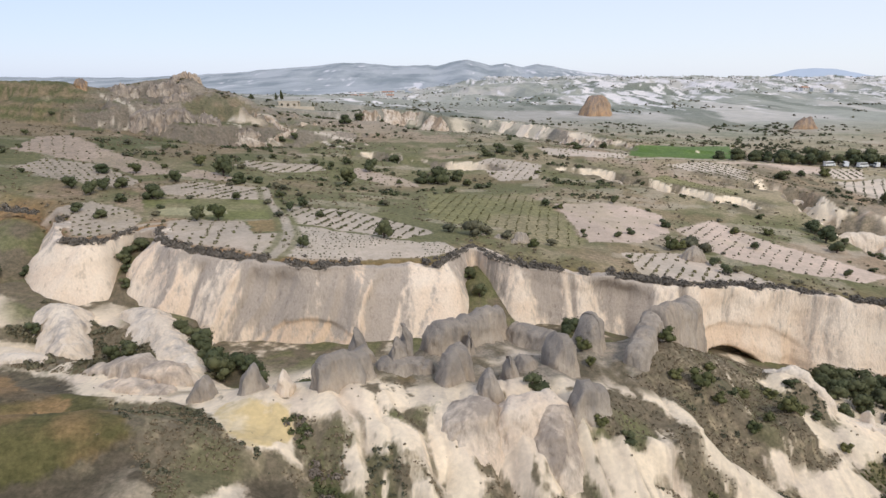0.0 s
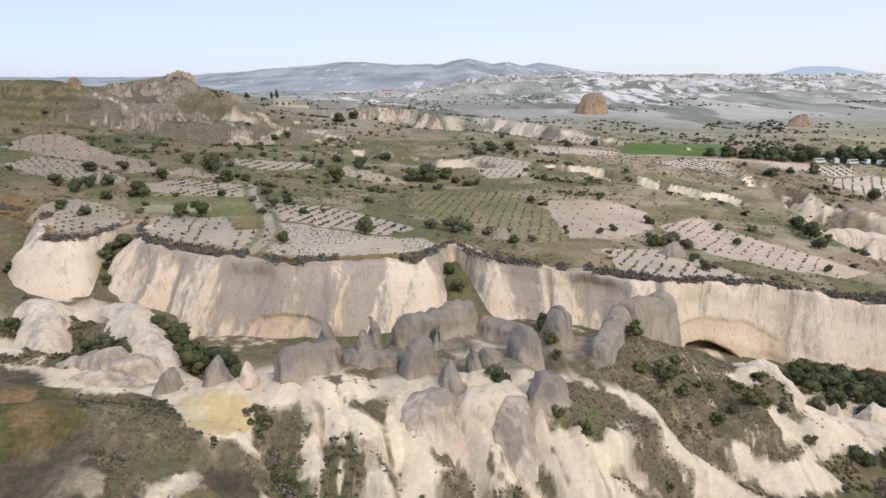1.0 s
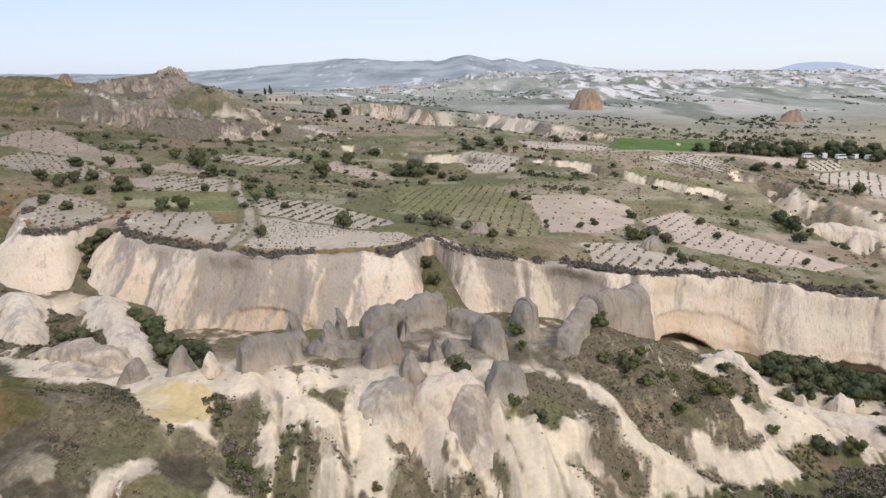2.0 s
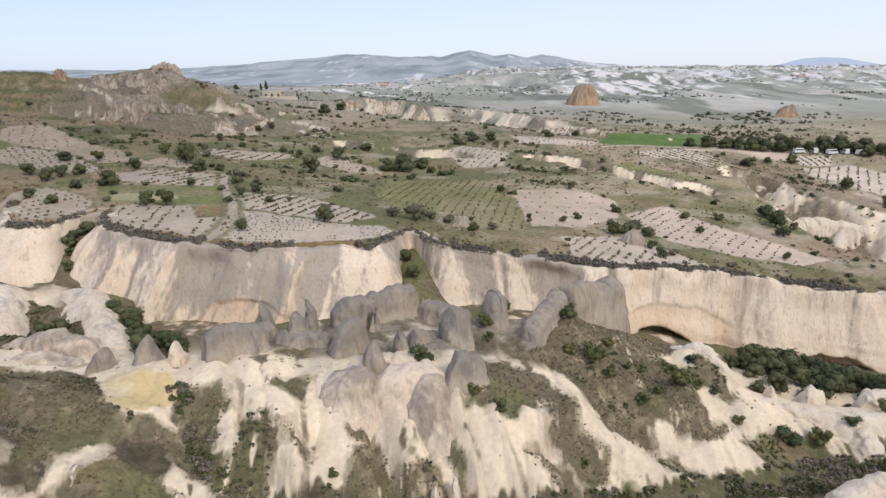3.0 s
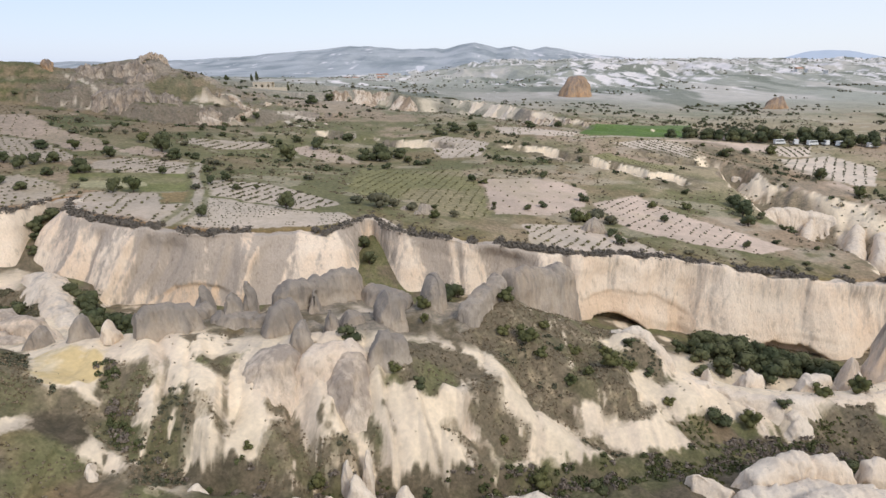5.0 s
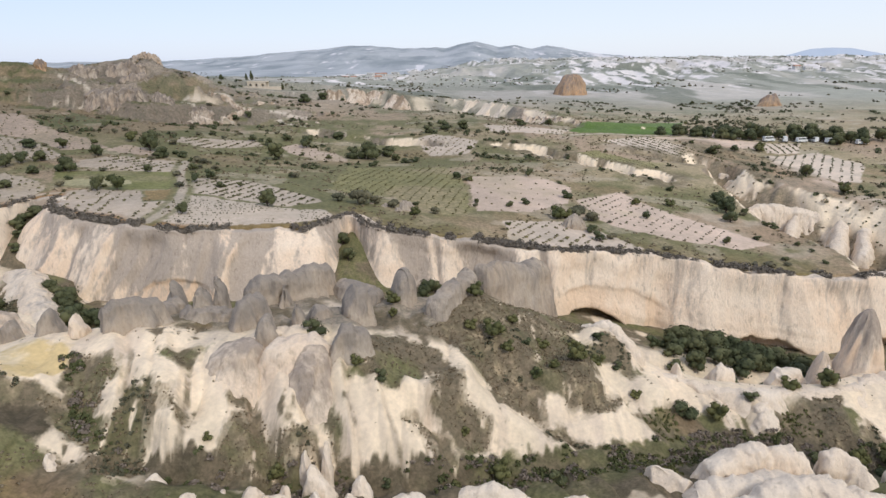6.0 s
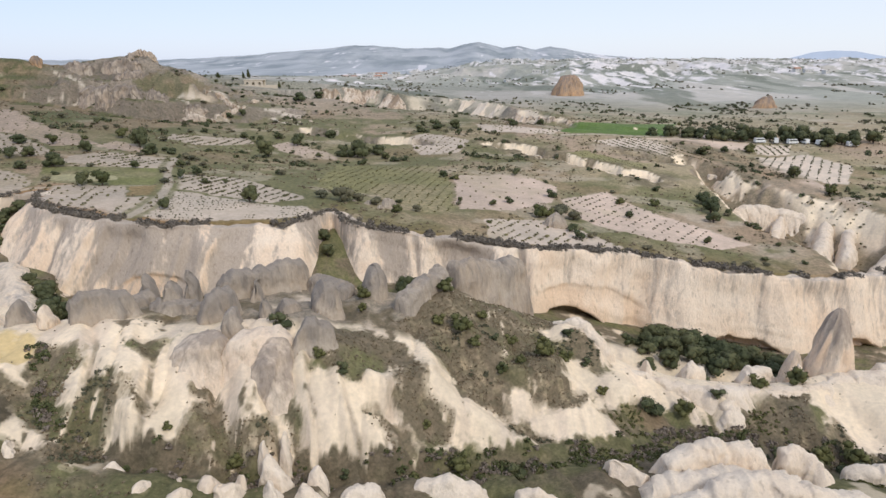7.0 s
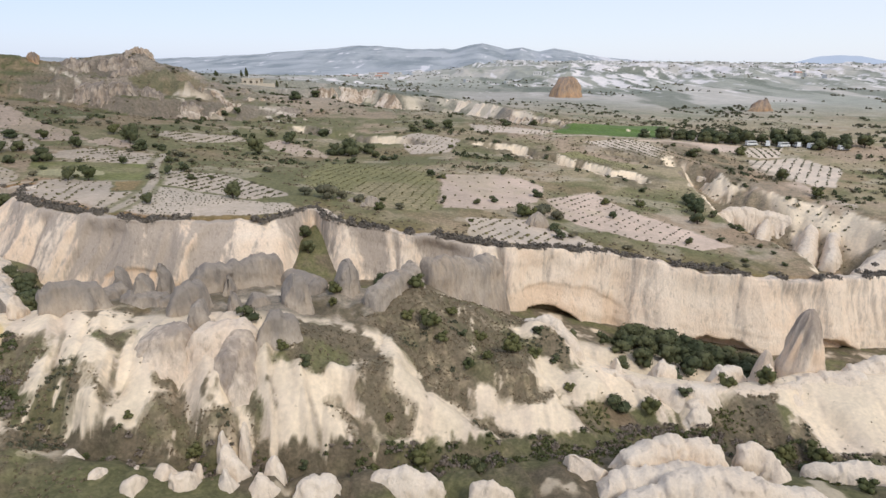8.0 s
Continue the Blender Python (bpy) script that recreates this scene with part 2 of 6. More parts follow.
# ravines that cut the upland: (x, y, depth, half width of the floor)
RAVINES = [
    [(52, 272, 2, 3), (66, 258, 4.5, 4.5), (80, 244, 5.5, 5), (95, 231, 5.5, 5), (106, 221, 4, 4)],
    [(131, 264, 1, 2), (129, 254, 5, 4), (134, 240, 8, 5), (135, 226, 8, 6), (136, 213, 9, 7), (140, 202, 12, 11), (145, 191, 14, 14), (151, 179, 15, 16), (154, 166, 14, 16), (147, 153, 12, 11)],
    [(106, 262, 2, 3), (116, 254, 5, 4), (127, 246, 6, 4)],
    [(-40, 300, 3, 5), (-18, 285, 4, 6), (10, 276, 4, 6), (30, 270, 2, 4)],
]


def rills(x, y):
    """Rain channels that run down the badland slopes: 0 on ribs, 1 in the channels."""
    wx = x + fbm(x / 9, y / 9, 3, 63) * 2.2
    a = 1 - np.abs(fbm(wx / 4.2 + y / 30, y / 17, 2, 64)) * 2.6
    b = 1 - np.abs(fbm(wx / 1.6 - y / 25, y / 9, 2, 65)) * 2.6
    return np.clip(a, 0, 1) ** 2 + 0.22 * np.clip(b, 0, 1) ** 2


# broken scarps of the upland: (x, y, share of the drop)
SCARPS = [
    ([(-190, 300, 0.3), (-150, 306, 0.6), (-118, 308, 1), (-96, 318, 1), (-76, 334, 1), (-60, 350, 0.3)], 8.0),
    ([(-60, 415, 0.5), (-30, 428, 1), (0, 405, 0.9), (25, 408, 0.5)], 8.0),
    ([(28, 440, 0.4), (38, 432, 1), (54, 410, 1), (66, 390, 0.9), (76, 352, 0.9), (96, 326, 0.7), (118, 316, 0.2)], 7.0),
    ([(-110, 450, 0.5), (-70, 470, 1), (-30, 480, 0.6)], 6.0),
]


def upper(x, y):
    """Level of the upland and the plain beyond."""
    up = upland(x, y)
    r = np.hypot(x, y)
    up = up + fbm(x / 60, y / 60, 4, 3) * np.clip(r / 250, 0.4, 6) * step(140, 260, y)
    up = up + fbm(x / 9, y / 9, 3, 5) * 0.18
    # the far badlands: sharp low ridges
    up = up + (1 - 2.2 * np.abs(fbm(x / 60 + y / 400, y / 150, 5, 7))) * 13 * step(620, 1000, y) * step(-250, 150, x) * step(3300, 2400, y)
    # the castle hill and its shoulders
    wx, wy = x + fbm(x / 12, y / 12, 3, 13) * 2.5, y + fbm(x / 12, y / 12, 3, 14) * 2.5
    d, v = along(wx, wy, [(-250, 322, 43, 1), (-204, 330, 43, 2), (-187, 330, 42.4, 2), (-171, 340, 39.5, 4), (-159, 350, 42, 9), (-149, 356, 43.6, 12), (-144, 360, 45.8, 12), (-133, 360, 45.8, 12), (-127, 361, 39.5, 12), (-115, 364, 36.4, 12), (-106, 368, 31.6, 9), (-94, 374, 26, 5)])
    ridged = 1 - 2 * np.abs(fbm(x / 15, y / 15, 4, 11))
    fall = np.clip(v[0] - 39, 0, 7) * (1 - np.exp(-(d / 11) ** 4)) + 0.30 * d + v[1] * step(31, 44, d)
    crag = v[0] - fall + (ridged - 0.6) * np.clip(d / 6, 0.15, 1) * 4.6 + fbm(x / 4, y / 4, 3, 12) * 0.7
    up = smax(up, crag, 2.0)
    # scarps below the hill and along the far terrace
    for pts, drop in SCARPS:
        sx, sy = x + fbm(x / 24, y / 24, 4, 21) * 9, y + fbm(x / 24, y / 24, 4, 22) * 9
        d, v = along(sx, sy, pts)
        side = np.sign(sy - np.interp(sx, [q[0] for q in pts], [q[1] for q in pts]))
        k = 1 - step(-6.0, 6.0, d * side + 3.0 * fbm(x / 7, y / 7, 3, 24))
        amount = drop * (0.35 + 0.9 * vnoise(x / 25, y / 25, 23)) * v[0]
        up = up - amount * k * np.exp(-(d / 24) ** 2) + 0.4 * amount * (1 - k) * np.exp(-(d / 18) ** 2)
    for i, pts in enumerate(RAVINES):
        d, v = along(x + fbm(x / 13, y / 13, 4, 31) * 6, y + fbm(x / 13, y / 13, 4, 32) * 6, pts)
        d = d + np.abs(fbm(x / 3.5, y / 7, 3, 34)) * 2.6
        broken = 1.0 if i == 1 else 0.75 + 0.4 * step(0.2, 0.7, vnoise(x / 9, y / 9, 33)) if i == 0 else 0.45 + 1.1 * step(0.2, 0.7, vnoise(x / 15, y / 15, 33))
        up = up - v[0] * broken * (1 - step(v[1] * 0.4, v[1] * (1.7 if i == 1 else 1.35), d)) * (0.9 if i == 1 else 1)
    return up


def slabs(x, y):
    """Place across the tilted slabs of the white slope: 0 to 1 up each slab, falling off at its eastern edge."""
    p = (x + 0.42 * (y - 60)) / 7.3 + 0.75 * fbm(x / 15, y / 22, 3, 121)
    return p - np.floor(p)


def lower(x, y):
    """Level of the badland valley, drawn between its break lines."""
    wx, wy = x + fbm(x / 6, y / 6, 3, 51) * 0.9, y + fbm(x / 6, y / 6, 3, 52) * 0.9
    top, total = 0.0, 0.0
    for pts in RIDGES + FEET:
        d, v = along(wx, wy, pts)
        k = 1 / (d * d + 0.35) ** 1.25
        top, total = top + k * v[0], total + k
    low = top / total
    s = slabs(x, y)
    low = low + 1.5 * (np.minimum(s, (1 - s) / 0.16 * 0.84) - 0.42) * step(-20, -8, x + 0.3 * (y - 60)) * step(96, 84, x) * step(78, 71, y + 0.1 * x) * step(52, 57, y)
    rill = rills(x, y)
    low = low - 0.45 * (rill - 0.3) * step(-26, -12, x + 0.3 * (y - 60)) * step(104, 90, y) + fbm(x / 3.2, y / 3.2, 3, 61) * 0.16
    ey = edge_y(x)
    foot = np.interp(x, FOOT_X, FOOT_Z) + 0.04 * np.clip(ey - y, 0, 40)
    far, near = np.interp(x, [-50, -38], [9, 32]), np.interp(x, [-50, -38], [3, 16])
    low = low + (foot - low) * step(ey - far, ey - near, y)
    return low


# overgrown ramps in the notches of the cliff
RAMPS = [[(-70.5, 156, 10.5), (-70, 146, 7.5), (-69, 136, 2), (-67, 124, -6)], [(9, 152, 5.5), (8.5, 144, 3.0), (7.5, 135, -1.0), (6.5, 124, -6)], [(-104, 156, 12), (-99, 142, 7), (-96, 128, 0)]]


def ramp_level(x, y):
    best = np.full(np.shape(x), -99.0)
    for pts in RAMPS:
        d, v = along(x + fbm(x / 5, y / 5, 3, 66) * 1.2, y, pts)
        best = np.maximum(best, v[0] - 0.6 * (np.sqrt(d * d + 9) - 3))
    return best


def height(x, y):
    x, y = np.asarray(x, float), np.asarray(y, float)
    ey = edge_y(x)
    z = np.zeros(x.shape)
    u, l = y > ey - 16, y < ey + 32
    zu, zl = np.zeros(x.shape), np.zeros(x.shape)
    zu[u], zl[l] = upper(x[u], y[u]), lower(x[l], y[l])
    k = step(0.5, np.interp(x, [-104, -92], [3.0 + 26, 3.0]), y - ey + np.interp(x, [-104, -92], [14, 0]))
    z = zl * (1 - k) + zu * k
    near = (y > 112) & (y < 160) & (x > -110) & (x < 20)
    z[near] = np.maximum(z[near], np.where(y[near] < ey[near] + 2, ramp_level(x[near], y[near]), -99))
    return z
# ---- end terrain ----


# parcels of the upland: kind, heading of the rows, gap between rows, gap in a row, corners
PARCELS = [
    ("vines", 100, 3, 2, [(-72.3, 146.8), (-72.9, 152.6), (-65.1, 158.2), (-50.5, 158.1), (-44.1, 146), (-36.4, 148.8), (-34.8, 142.5), (-34.8, 133.8), (-43.3, 131.5), (-53.3, 134.4)]),
    ("meadow", 0, 0, 0, [(-76.1, 161), (-81.8, 175.9), (-51.1, 185.7), (-43.4, 167.4), (-44.4, 161.1), (-51.3, 160), (-65.7, 159.3)]),
    ("dry", 0, 0, 0, [(-49.8, 158.2), (-42.3, 161.6), (-37, 150.7), (-44.9, 147.9)]),
    ("strip", 0, 0, 0, [(-74.4, 161.9), (-75.4, 168.1), (-59, 171.1), (-55.4, 166.2), (-62.6, 162.2)]),
    ("vines", 72, 3, 0.9, [(-81.6, 181.8), (-83.7, 190.7), (-77.6, 201.9), (-55.8, 203.8), (-50.1, 186.2), (-63.7, 182)]),
]
PARCELS += [
    ("vines", 60, 3.2, 2, [(-102.8, 156.9), (-97.2, 163), (-92.2, 169.4), (-79.6, 163.2), (-76, 159.9), (-72.2, 147.1), (-81.5, 138.8), (-103.6, 156.9)]),
    ("vines", 75, 3.2, 1.1, [(-41.2, 168.1), (-43.4, 180.2), (-30.3, 180.2), (-17.1, 171.8), (-6.4, 163.2), (-2.5, 157.1), (-9.6, 148.8), (-21.5, 152.5), (-36.5, 159.5)]),
    ("furrows", 5, 1.7, 1, [(-37.9, 157.2), (-21.1, 151.1), (-9.3, 147.1), (0.1, 147.9), (3.6, 141.8), (-3.4, 136), (-26.6, 129.6), (-34.2, 132), (-33.4, 140.3)]),
    ("green", 80, 2.8, 1.3, [(-5.7, 221.4), (28.2, 226.9), (33.4, 210.4), (35.8, 189.2), (36.9, 161.5), (29.2, 155.6), (22, 164.3), (15.8, 171.9), (3.4, 170.4), (-3.6, 175.9)]),
]
PARCELS += [
    ("bare", 20, 6, 5, [(35.6, 207.8), (59, 216.6), (69.8, 203.2), (66.8, 184.7), (53, 168.6), (37.9, 163.9)]),
    ("bare", 55, 2.8, 2.4, [(69.4, 189.2), (86.5, 203.9), (93, 187.6), (103.3, 177.2), (117.5, 163.4), (106.2, 155.8), (88.1, 158.2), (78, 161.4), (71.8, 169.2)]),
    ("vines", 62, 2.6, 1.7, [(44.5, 157.1), (61, 162.5), (66.3, 159.7), (78.8, 146.5), (65.8, 141.5), (46.1, 138.4)]),
    ("bare", 30, 4, 3.5, [(-148.7, 223.8), (-154.9, 251.3), (-147.5, 261), (-118.2, 232.9), (-96.1, 221.1), (-86, 212.1), (-96, 202.5), (-110.9, 213), (-133.4, 218.6)]),
    ("vines", 80, 3.4, 1, [(-75.6, 236.7), (-75.1, 249.6), (-50.3, 264), (-46.1, 256.2), (-62, 236.1)]),
]
PARCELS += [
    ("vines", 40, 3.4, 2.2, [(-131.7, 199.6), (-130.9, 214.7), (-112.3, 212.1), (-90.5, 195.4), (-91.6, 185), (-113.6, 188.2)]),
    ("bare", 10, 4.5, 3, [(-39.6, 257.5), (-34.4, 266.1), (-13.2, 248.4), (-8.7, 237.8), (-19.9, 234.9)]),
    ("crop", 0, 0, 0, [(92.5, 322.9), (158.4, 360.7), (134.3, 301.8), (93.1, 289.1), (83.5, 291.8)]),
    ("green", 115, 2.8, 1.2, [(78, 252.1), (88.8, 260.1), (111.6, 239.7), (98.2, 223.6), (85.4, 228.5)]),
    ("vines", 118, 3.6, 1, [(95.5, 278.2), (119.4, 292.2), (132.6, 272.9), (141.3, 246.4), (125.4, 242.3), (111.6, 259.5)]),
    ("bare", 0, 7, 6, [(122.3, 293.3), (154.1, 308.4), (171.7, 291.9), (161.3, 277.6), (135.8, 281.2)]),
]
PARCELS += [
    ("vines", 85, 3, 1, [(170.5, 289.2), (186, 287.6), (178, 272.3), (163.6, 272.1)]),
    ("bare", 0, 8, 7, [(147.6, 226.6), (165.5, 229.6), (167.8, 213.3), (141.9, 207.6), (139.1, 217)]),
    ("vines", 70, 3.2, 2.6, [(14.7, 282.4), (22.2, 292.8), (41.7, 276.9), (38, 254.8), (22.1, 251.5)]),
    ("vines", 60, 3.4, 2.4, [(161.1, 266.8), (184.6, 271.3), (193.2, 251.7), (175.1, 222.7), (160.7, 232.1), (156.6, 244.4)]),
    ("vines", 30, 3.2, 1.5, [(155.9, 206.1), (167.3, 210.1), (172.8, 203.8), (161.1, 186.2), (154.9, 192.4)]),
    ("bare", 20, 4, 3, [(-84.9, 209.7), (-83.5, 219.2), (-68.4, 215.1), (-69.1, 207.5), (-79.6, 206.3)]),
]
PARCELS += [
    ("vines", 80, 3.6, 2, [(-67.7, 344.8), (-57.5, 353.3), (-46.1, 348.8), (-44.9, 334.1), (-58.6, 343.5)]),
    ("vines", 20, 3.4, 2.4, [(45.8, 318.2), (65.1, 307.3), (84, 294.3), (79.8, 285.8), (48.2, 296.2)]),
]
PARCEL_COLOUR = {"vines": (0.50, 0.415, 0.335), "furrows": (0.52, 0.435, 0.35), "bare": (0.50, 0.39, 0.312), "green": (0.21, 0.195, 0.095), "meadow": (0.19, 0.195, 0.08), "crop": (0.09, 0.155, 0.035), "dry": (0.27, 0.195, 0.10), "strip": (0.36, 0.33, 0.20)}
# growth in the valley
SCRUB = [
    [(-20.4, 62.3), (-17.1, 63.2), (-15, 63.2), (-13.3, 61.9), (-9.4, 57.1), (-11.3, 57.3), (-13.6, 58.6), (-15.1, 59.9), (-17.4, 60.4), (-20.1, 59.7), (-21.9, 56.5), (-23.3, 53.3), (-25.7, 50.2), (-41.2, 71.5), (-32.4, 71.5), (-32.5, 76.1), (-23.3, 63.1)],
    [(-18.3, 70.4), (-13.9, 69.6), (-11.4, 69.4), (-10.4, 66.9), (-11.2, 64), (-10, 62.8), (-11.4, 60.7), (-9.3, 60), (-9.2, 56.6), (-12.7, 59.5), (-15.3, 63.4)],
    [(-7.6, 65.8), (-5.9, 65.9), (-4.9, 64), (-3.4, 62.9), (-3.5, 62), (-2.7, 61.3), (-3.9, 60), (-4.1, 58.8), (-3.1, 56.2), (-7.4, 52.4), (-9.2, 56.6), (-8.7, 60.5), (-8.2, 62), (-8.5, 65.1)],
]
SCRUB += [
    [(-3, 62.6), (-2, 63.1), (-0.3, 62.6), (0.8, 60.8), (-0.5, 60.4)],
    [(-5, 64), (-2.6, 64.4), (-1.5, 63.4), (-3.1, 63)],
    [(5, 64.1), (6.5, 66.1), (7.2, 66.4), (9.4, 64), (11.8, 63.2), (14.3, 64.3), (15.2, 63.3), (14.9, 60.4), (4.4, 58.1), (4.4, 59.3), (4.9, 62.1)],
    [(3.9, 65.8), (4.7, 68.6), (5.4, 67.6), (6.4, 67.6), (6.5, 65.8), (4.7, 64.9)],
    [(15.9, 67.6), (17.1, 67.6), (17.6, 65.5), (17.9, 63.9), (18.4, 62.3), (17.5, 61.9), (16.4, 64), (15.7, 65.2)],
]
SCRUB += [
    [(29.8, 77.2), (33.1, 77.9), (33.9, 74.5), (35.4, 73.9), (37.3, 73.4), (38, 72.7), (37, 70.7), (34.3, 67.5), (32.2, 68.8), (30.7, 69.3), (29.7, 70.8), (29.7, 72.6)],
    [(25.5, 68.2), (27.8, 69.3), (28.6, 68.6), (30.8, 69.8), (31.3, 69.3), (33.5, 67.1), (36.7, 68.7), (34.1, 65.8), (31.1, 64.6), (29.2, 66.2), (27.8, 68)],
]
SCRUB += [
    [(31.2, 94.4), (35.6, 96.4), (39, 93.4), (44.5, 95.2), (52.3, 98.9), (55, 97), (58.8, 97.6), (62.6, 97), (64.4, 94.6), (62, 92), (61, 93.2), (60.1, 94.9), (55.9, 93.5), (54.7, 86.7), (58.3, 86.1), (61.6, 87.8), (57.7, 83.3), (53.2, 81.5), (50.7, 81.7), (48.2, 81.6), (46.3, 81.8), (44.8, 80.4), (45.6, 78), (43.3, 78.8), (39.8, 78.5), (37, 81.6), (34.3, 81.6), (32.2, 84.8), (28.9, 86.7), (27.2, 88.9), (29.9, 88.8)],
    [(44.9, 79.7), (46.3, 77.9), (48.5, 78.9), (49.8, 77.3), (53.1, 76.5), (50.6, 75.2), (46.9, 74.2)],
]
SCRUB += [
    [(83.7, 88.4), (91, 93), (97, 97.8), (100.1, 96), (96.8, 90.7), (97.3, 87.1), (103.4, 91.8), (103.5, 86.2), (105, 83.7), (107.8, 82.3), (101.9, 78.3), (97.9, 80.4), (86.5, 68.7), (89.1, 82.5), (88.1, 86.7), (84.3, 86.8)],
    [(-73.9, 118.8), (-70.1, 121.2), (-62.9, 117.9), (-58.8, 120.7), (-53.2, 112), (-51.1, 105.8), (-56.4, 110.5), (-48.9, 90.7), (-52.3, 88.9), (-62.5, 92.7), (-68.8, 94.3), (-70.1, 96.3), (-64.3, 95.7), (-68.3, 112.9), (-71.2, 115.5)],
    [(-86.5, 114.2), (-79.3, 117.7), (-76.8, 115), (-72.6, 113.9), (-71.9, 115.4), (-75.8, 115.1), (-83.8, 110.1)],
    [(-103, 146), (-96, 146), (-92, 143), (-80, 134), (-76, 128), (-84, 124), (-96, 128)],
]
GRASS = [
    [(-7.3, 71.1), (-5, 73.2), (-1.5, 74.4), (-1.4, 73), (-2.2, 69.9), (-2.6, 68.4), (-4.6, 69.4), (-6.5, 69.9)],
    [(-9.1, 80.2), (-4.5, 83), (-3.9, 80.9), (-6.6, 78.8)],
    [(20.3, 82.5), (26.1, 83.9), (30.3, 82.5), (32.3, 78), (31.2, 75.3), (29.5, 77.4), (25.6, 71.2), (23, 70.3), (20.5, 70.7), (17.7, 70.2), (20, 73.5)],
]
GRASS += [
    [(48.2, 78.3), (49, 74.8), (54.3, 76.5), (60.5, 79.8), (65.1, 81.5), (61.4, 84.8), (64, 86.9), (73.1, 90.5), (76.9, 90.7), (77.5, 87.7), (78, 86.8), (79.3, 87.3), (79.9, 92.1), (81.6, 90.9), (81, 87.3), (85.3, 87), (87.4, 91.3), (94.5, 92.5), (101.6, 92.7), (95.2, 82.7), (83.7, 83.9), (75.4, 81.9), (68.8, 77.4), (62.9, 68.9), (33.3, 65.5), (36.6, 68.5), (39.5, 71.8), (43.1, 70.2), (50.8, 73), (51.9, 74)],
    [(-19, 55.5), (-9, 54.4), (-3, 53.4), (2.2, 52), (6, 47), (0, 38), (-27, 38)],
    [(88, 71), (92, 74), (100, 75), (112, 72), (112, 64), (94, 66)],
]
HOLLOW = [(-52, 117), (-47.7, 117), (-44, 116), (-41, 114), (-36, 111), (-33, 107), (-34, 100), (-39, 101), (-44, 106), (-49, 112)]
SCRUB += [[(34.5, 96.8), (43, 101), (50, 104.5), (55, 105.6), (57, 102.6), (52, 98.6), (44.5, 95), (39, 93)], [(58.6, 99.8), (61.5, 98.6), (63.4, 96.2), (60.5, 95.6), (56.5, 98)]]
KNOLL = [(-84.1, 100.1), (-68.8, 94.3), (-57.1, 89.6), (-42.7, 72.3), (-36.9, 70.3), (-32.0, 74.7), (-25.1, 65.8), (-22.5, 61.2), (-19.4, 61.6), (-17.2, 62.1), (-14.6, 61.1), (-13.8, 52.6), (-17.0, 50.8), (-21.2, 58.7), (-23.6, 55.3), (-22.6, 48.3), (-43.9, 44.6), (-91.0, 99.3)]
MEADOW = [(-48.8, 72.0), (-47.6, 80.4), (-30.3, 62.4), (-32.7, 57.6), (-37.0, 53.2), (-41.2, 50.3), (-57.9, 67.7)]
RUST = [(-76.5, 92.6), (-66.4, 90.7), (-48.6, 74.0), (-36.8, 62.4), (-35.0, 57.8), (-37.4, 56.3), (-42.6, 57.7), (-47.5, 56.8)]
HILL_GREEN = [(-130, 329), (-126, 343), (-119, 352), (-108, 355), (-96, 353), (-103, 336), (-108, 331), (-118, 327)]
HILL_PALES = [  # bare pale streaks on and below the castle hill
    [(-106, 328), (-98, 322), (-85, 320)], [(-99, 348), (-90, 347), (-84, 340), (-78, 337)], [(-84, 324), (-81, 334), (-76, 342)],
    [(-107, 332), (-101, 334)], [(-168, 327), (-148, 314), (-138, 320)], [(-102, 427), (-80, 418), (-66, 412)], [(-62, 341), (-48, 314), (-40, 309)],
    [(-167, 299), (-161, 302), (-154, 304), (-143, 310)], [(-70, 345), (-60, 346), (-50, 347)],
]
OCHRE = [(-28.1, 71.0), (-27.0, 73.6), (-21.2, 72.1), (-18.8, 70.8), (-16.6, 66.5), (-19.2, 63.2), (-21.0, 63.0), (-23.2, 63.2)]
TRACKS = [[(-57.0, 205.6), (-49.2, 181.8), (-40.9, 163.8), (-35.9, 147.5), (-35.0, 137.7), (-35.7, 131.1)], [(82.0, 284.4), (107.6, 295.6), (134.8, 299.6), (151.8, 296.3), (173.1, 294.8), (198.0, 286.8)], [(-120, 430), (-80, 425), (-30, 395), (40, 385), (84, 300)]]


def inside(x, y, poly):
    """Which points lie within a polygon."""
    hit = np.zeros(np.shape(x), bool)
    for (ax, ay), (bx, by) in zip(poly, poly[1:] + poly[:1]):
        if ay != by:
            hit ^= ((ay > y) != (by > y)) & (x < (bx - ax) * (y - ay) / (by - ay) + ax)
    return hit


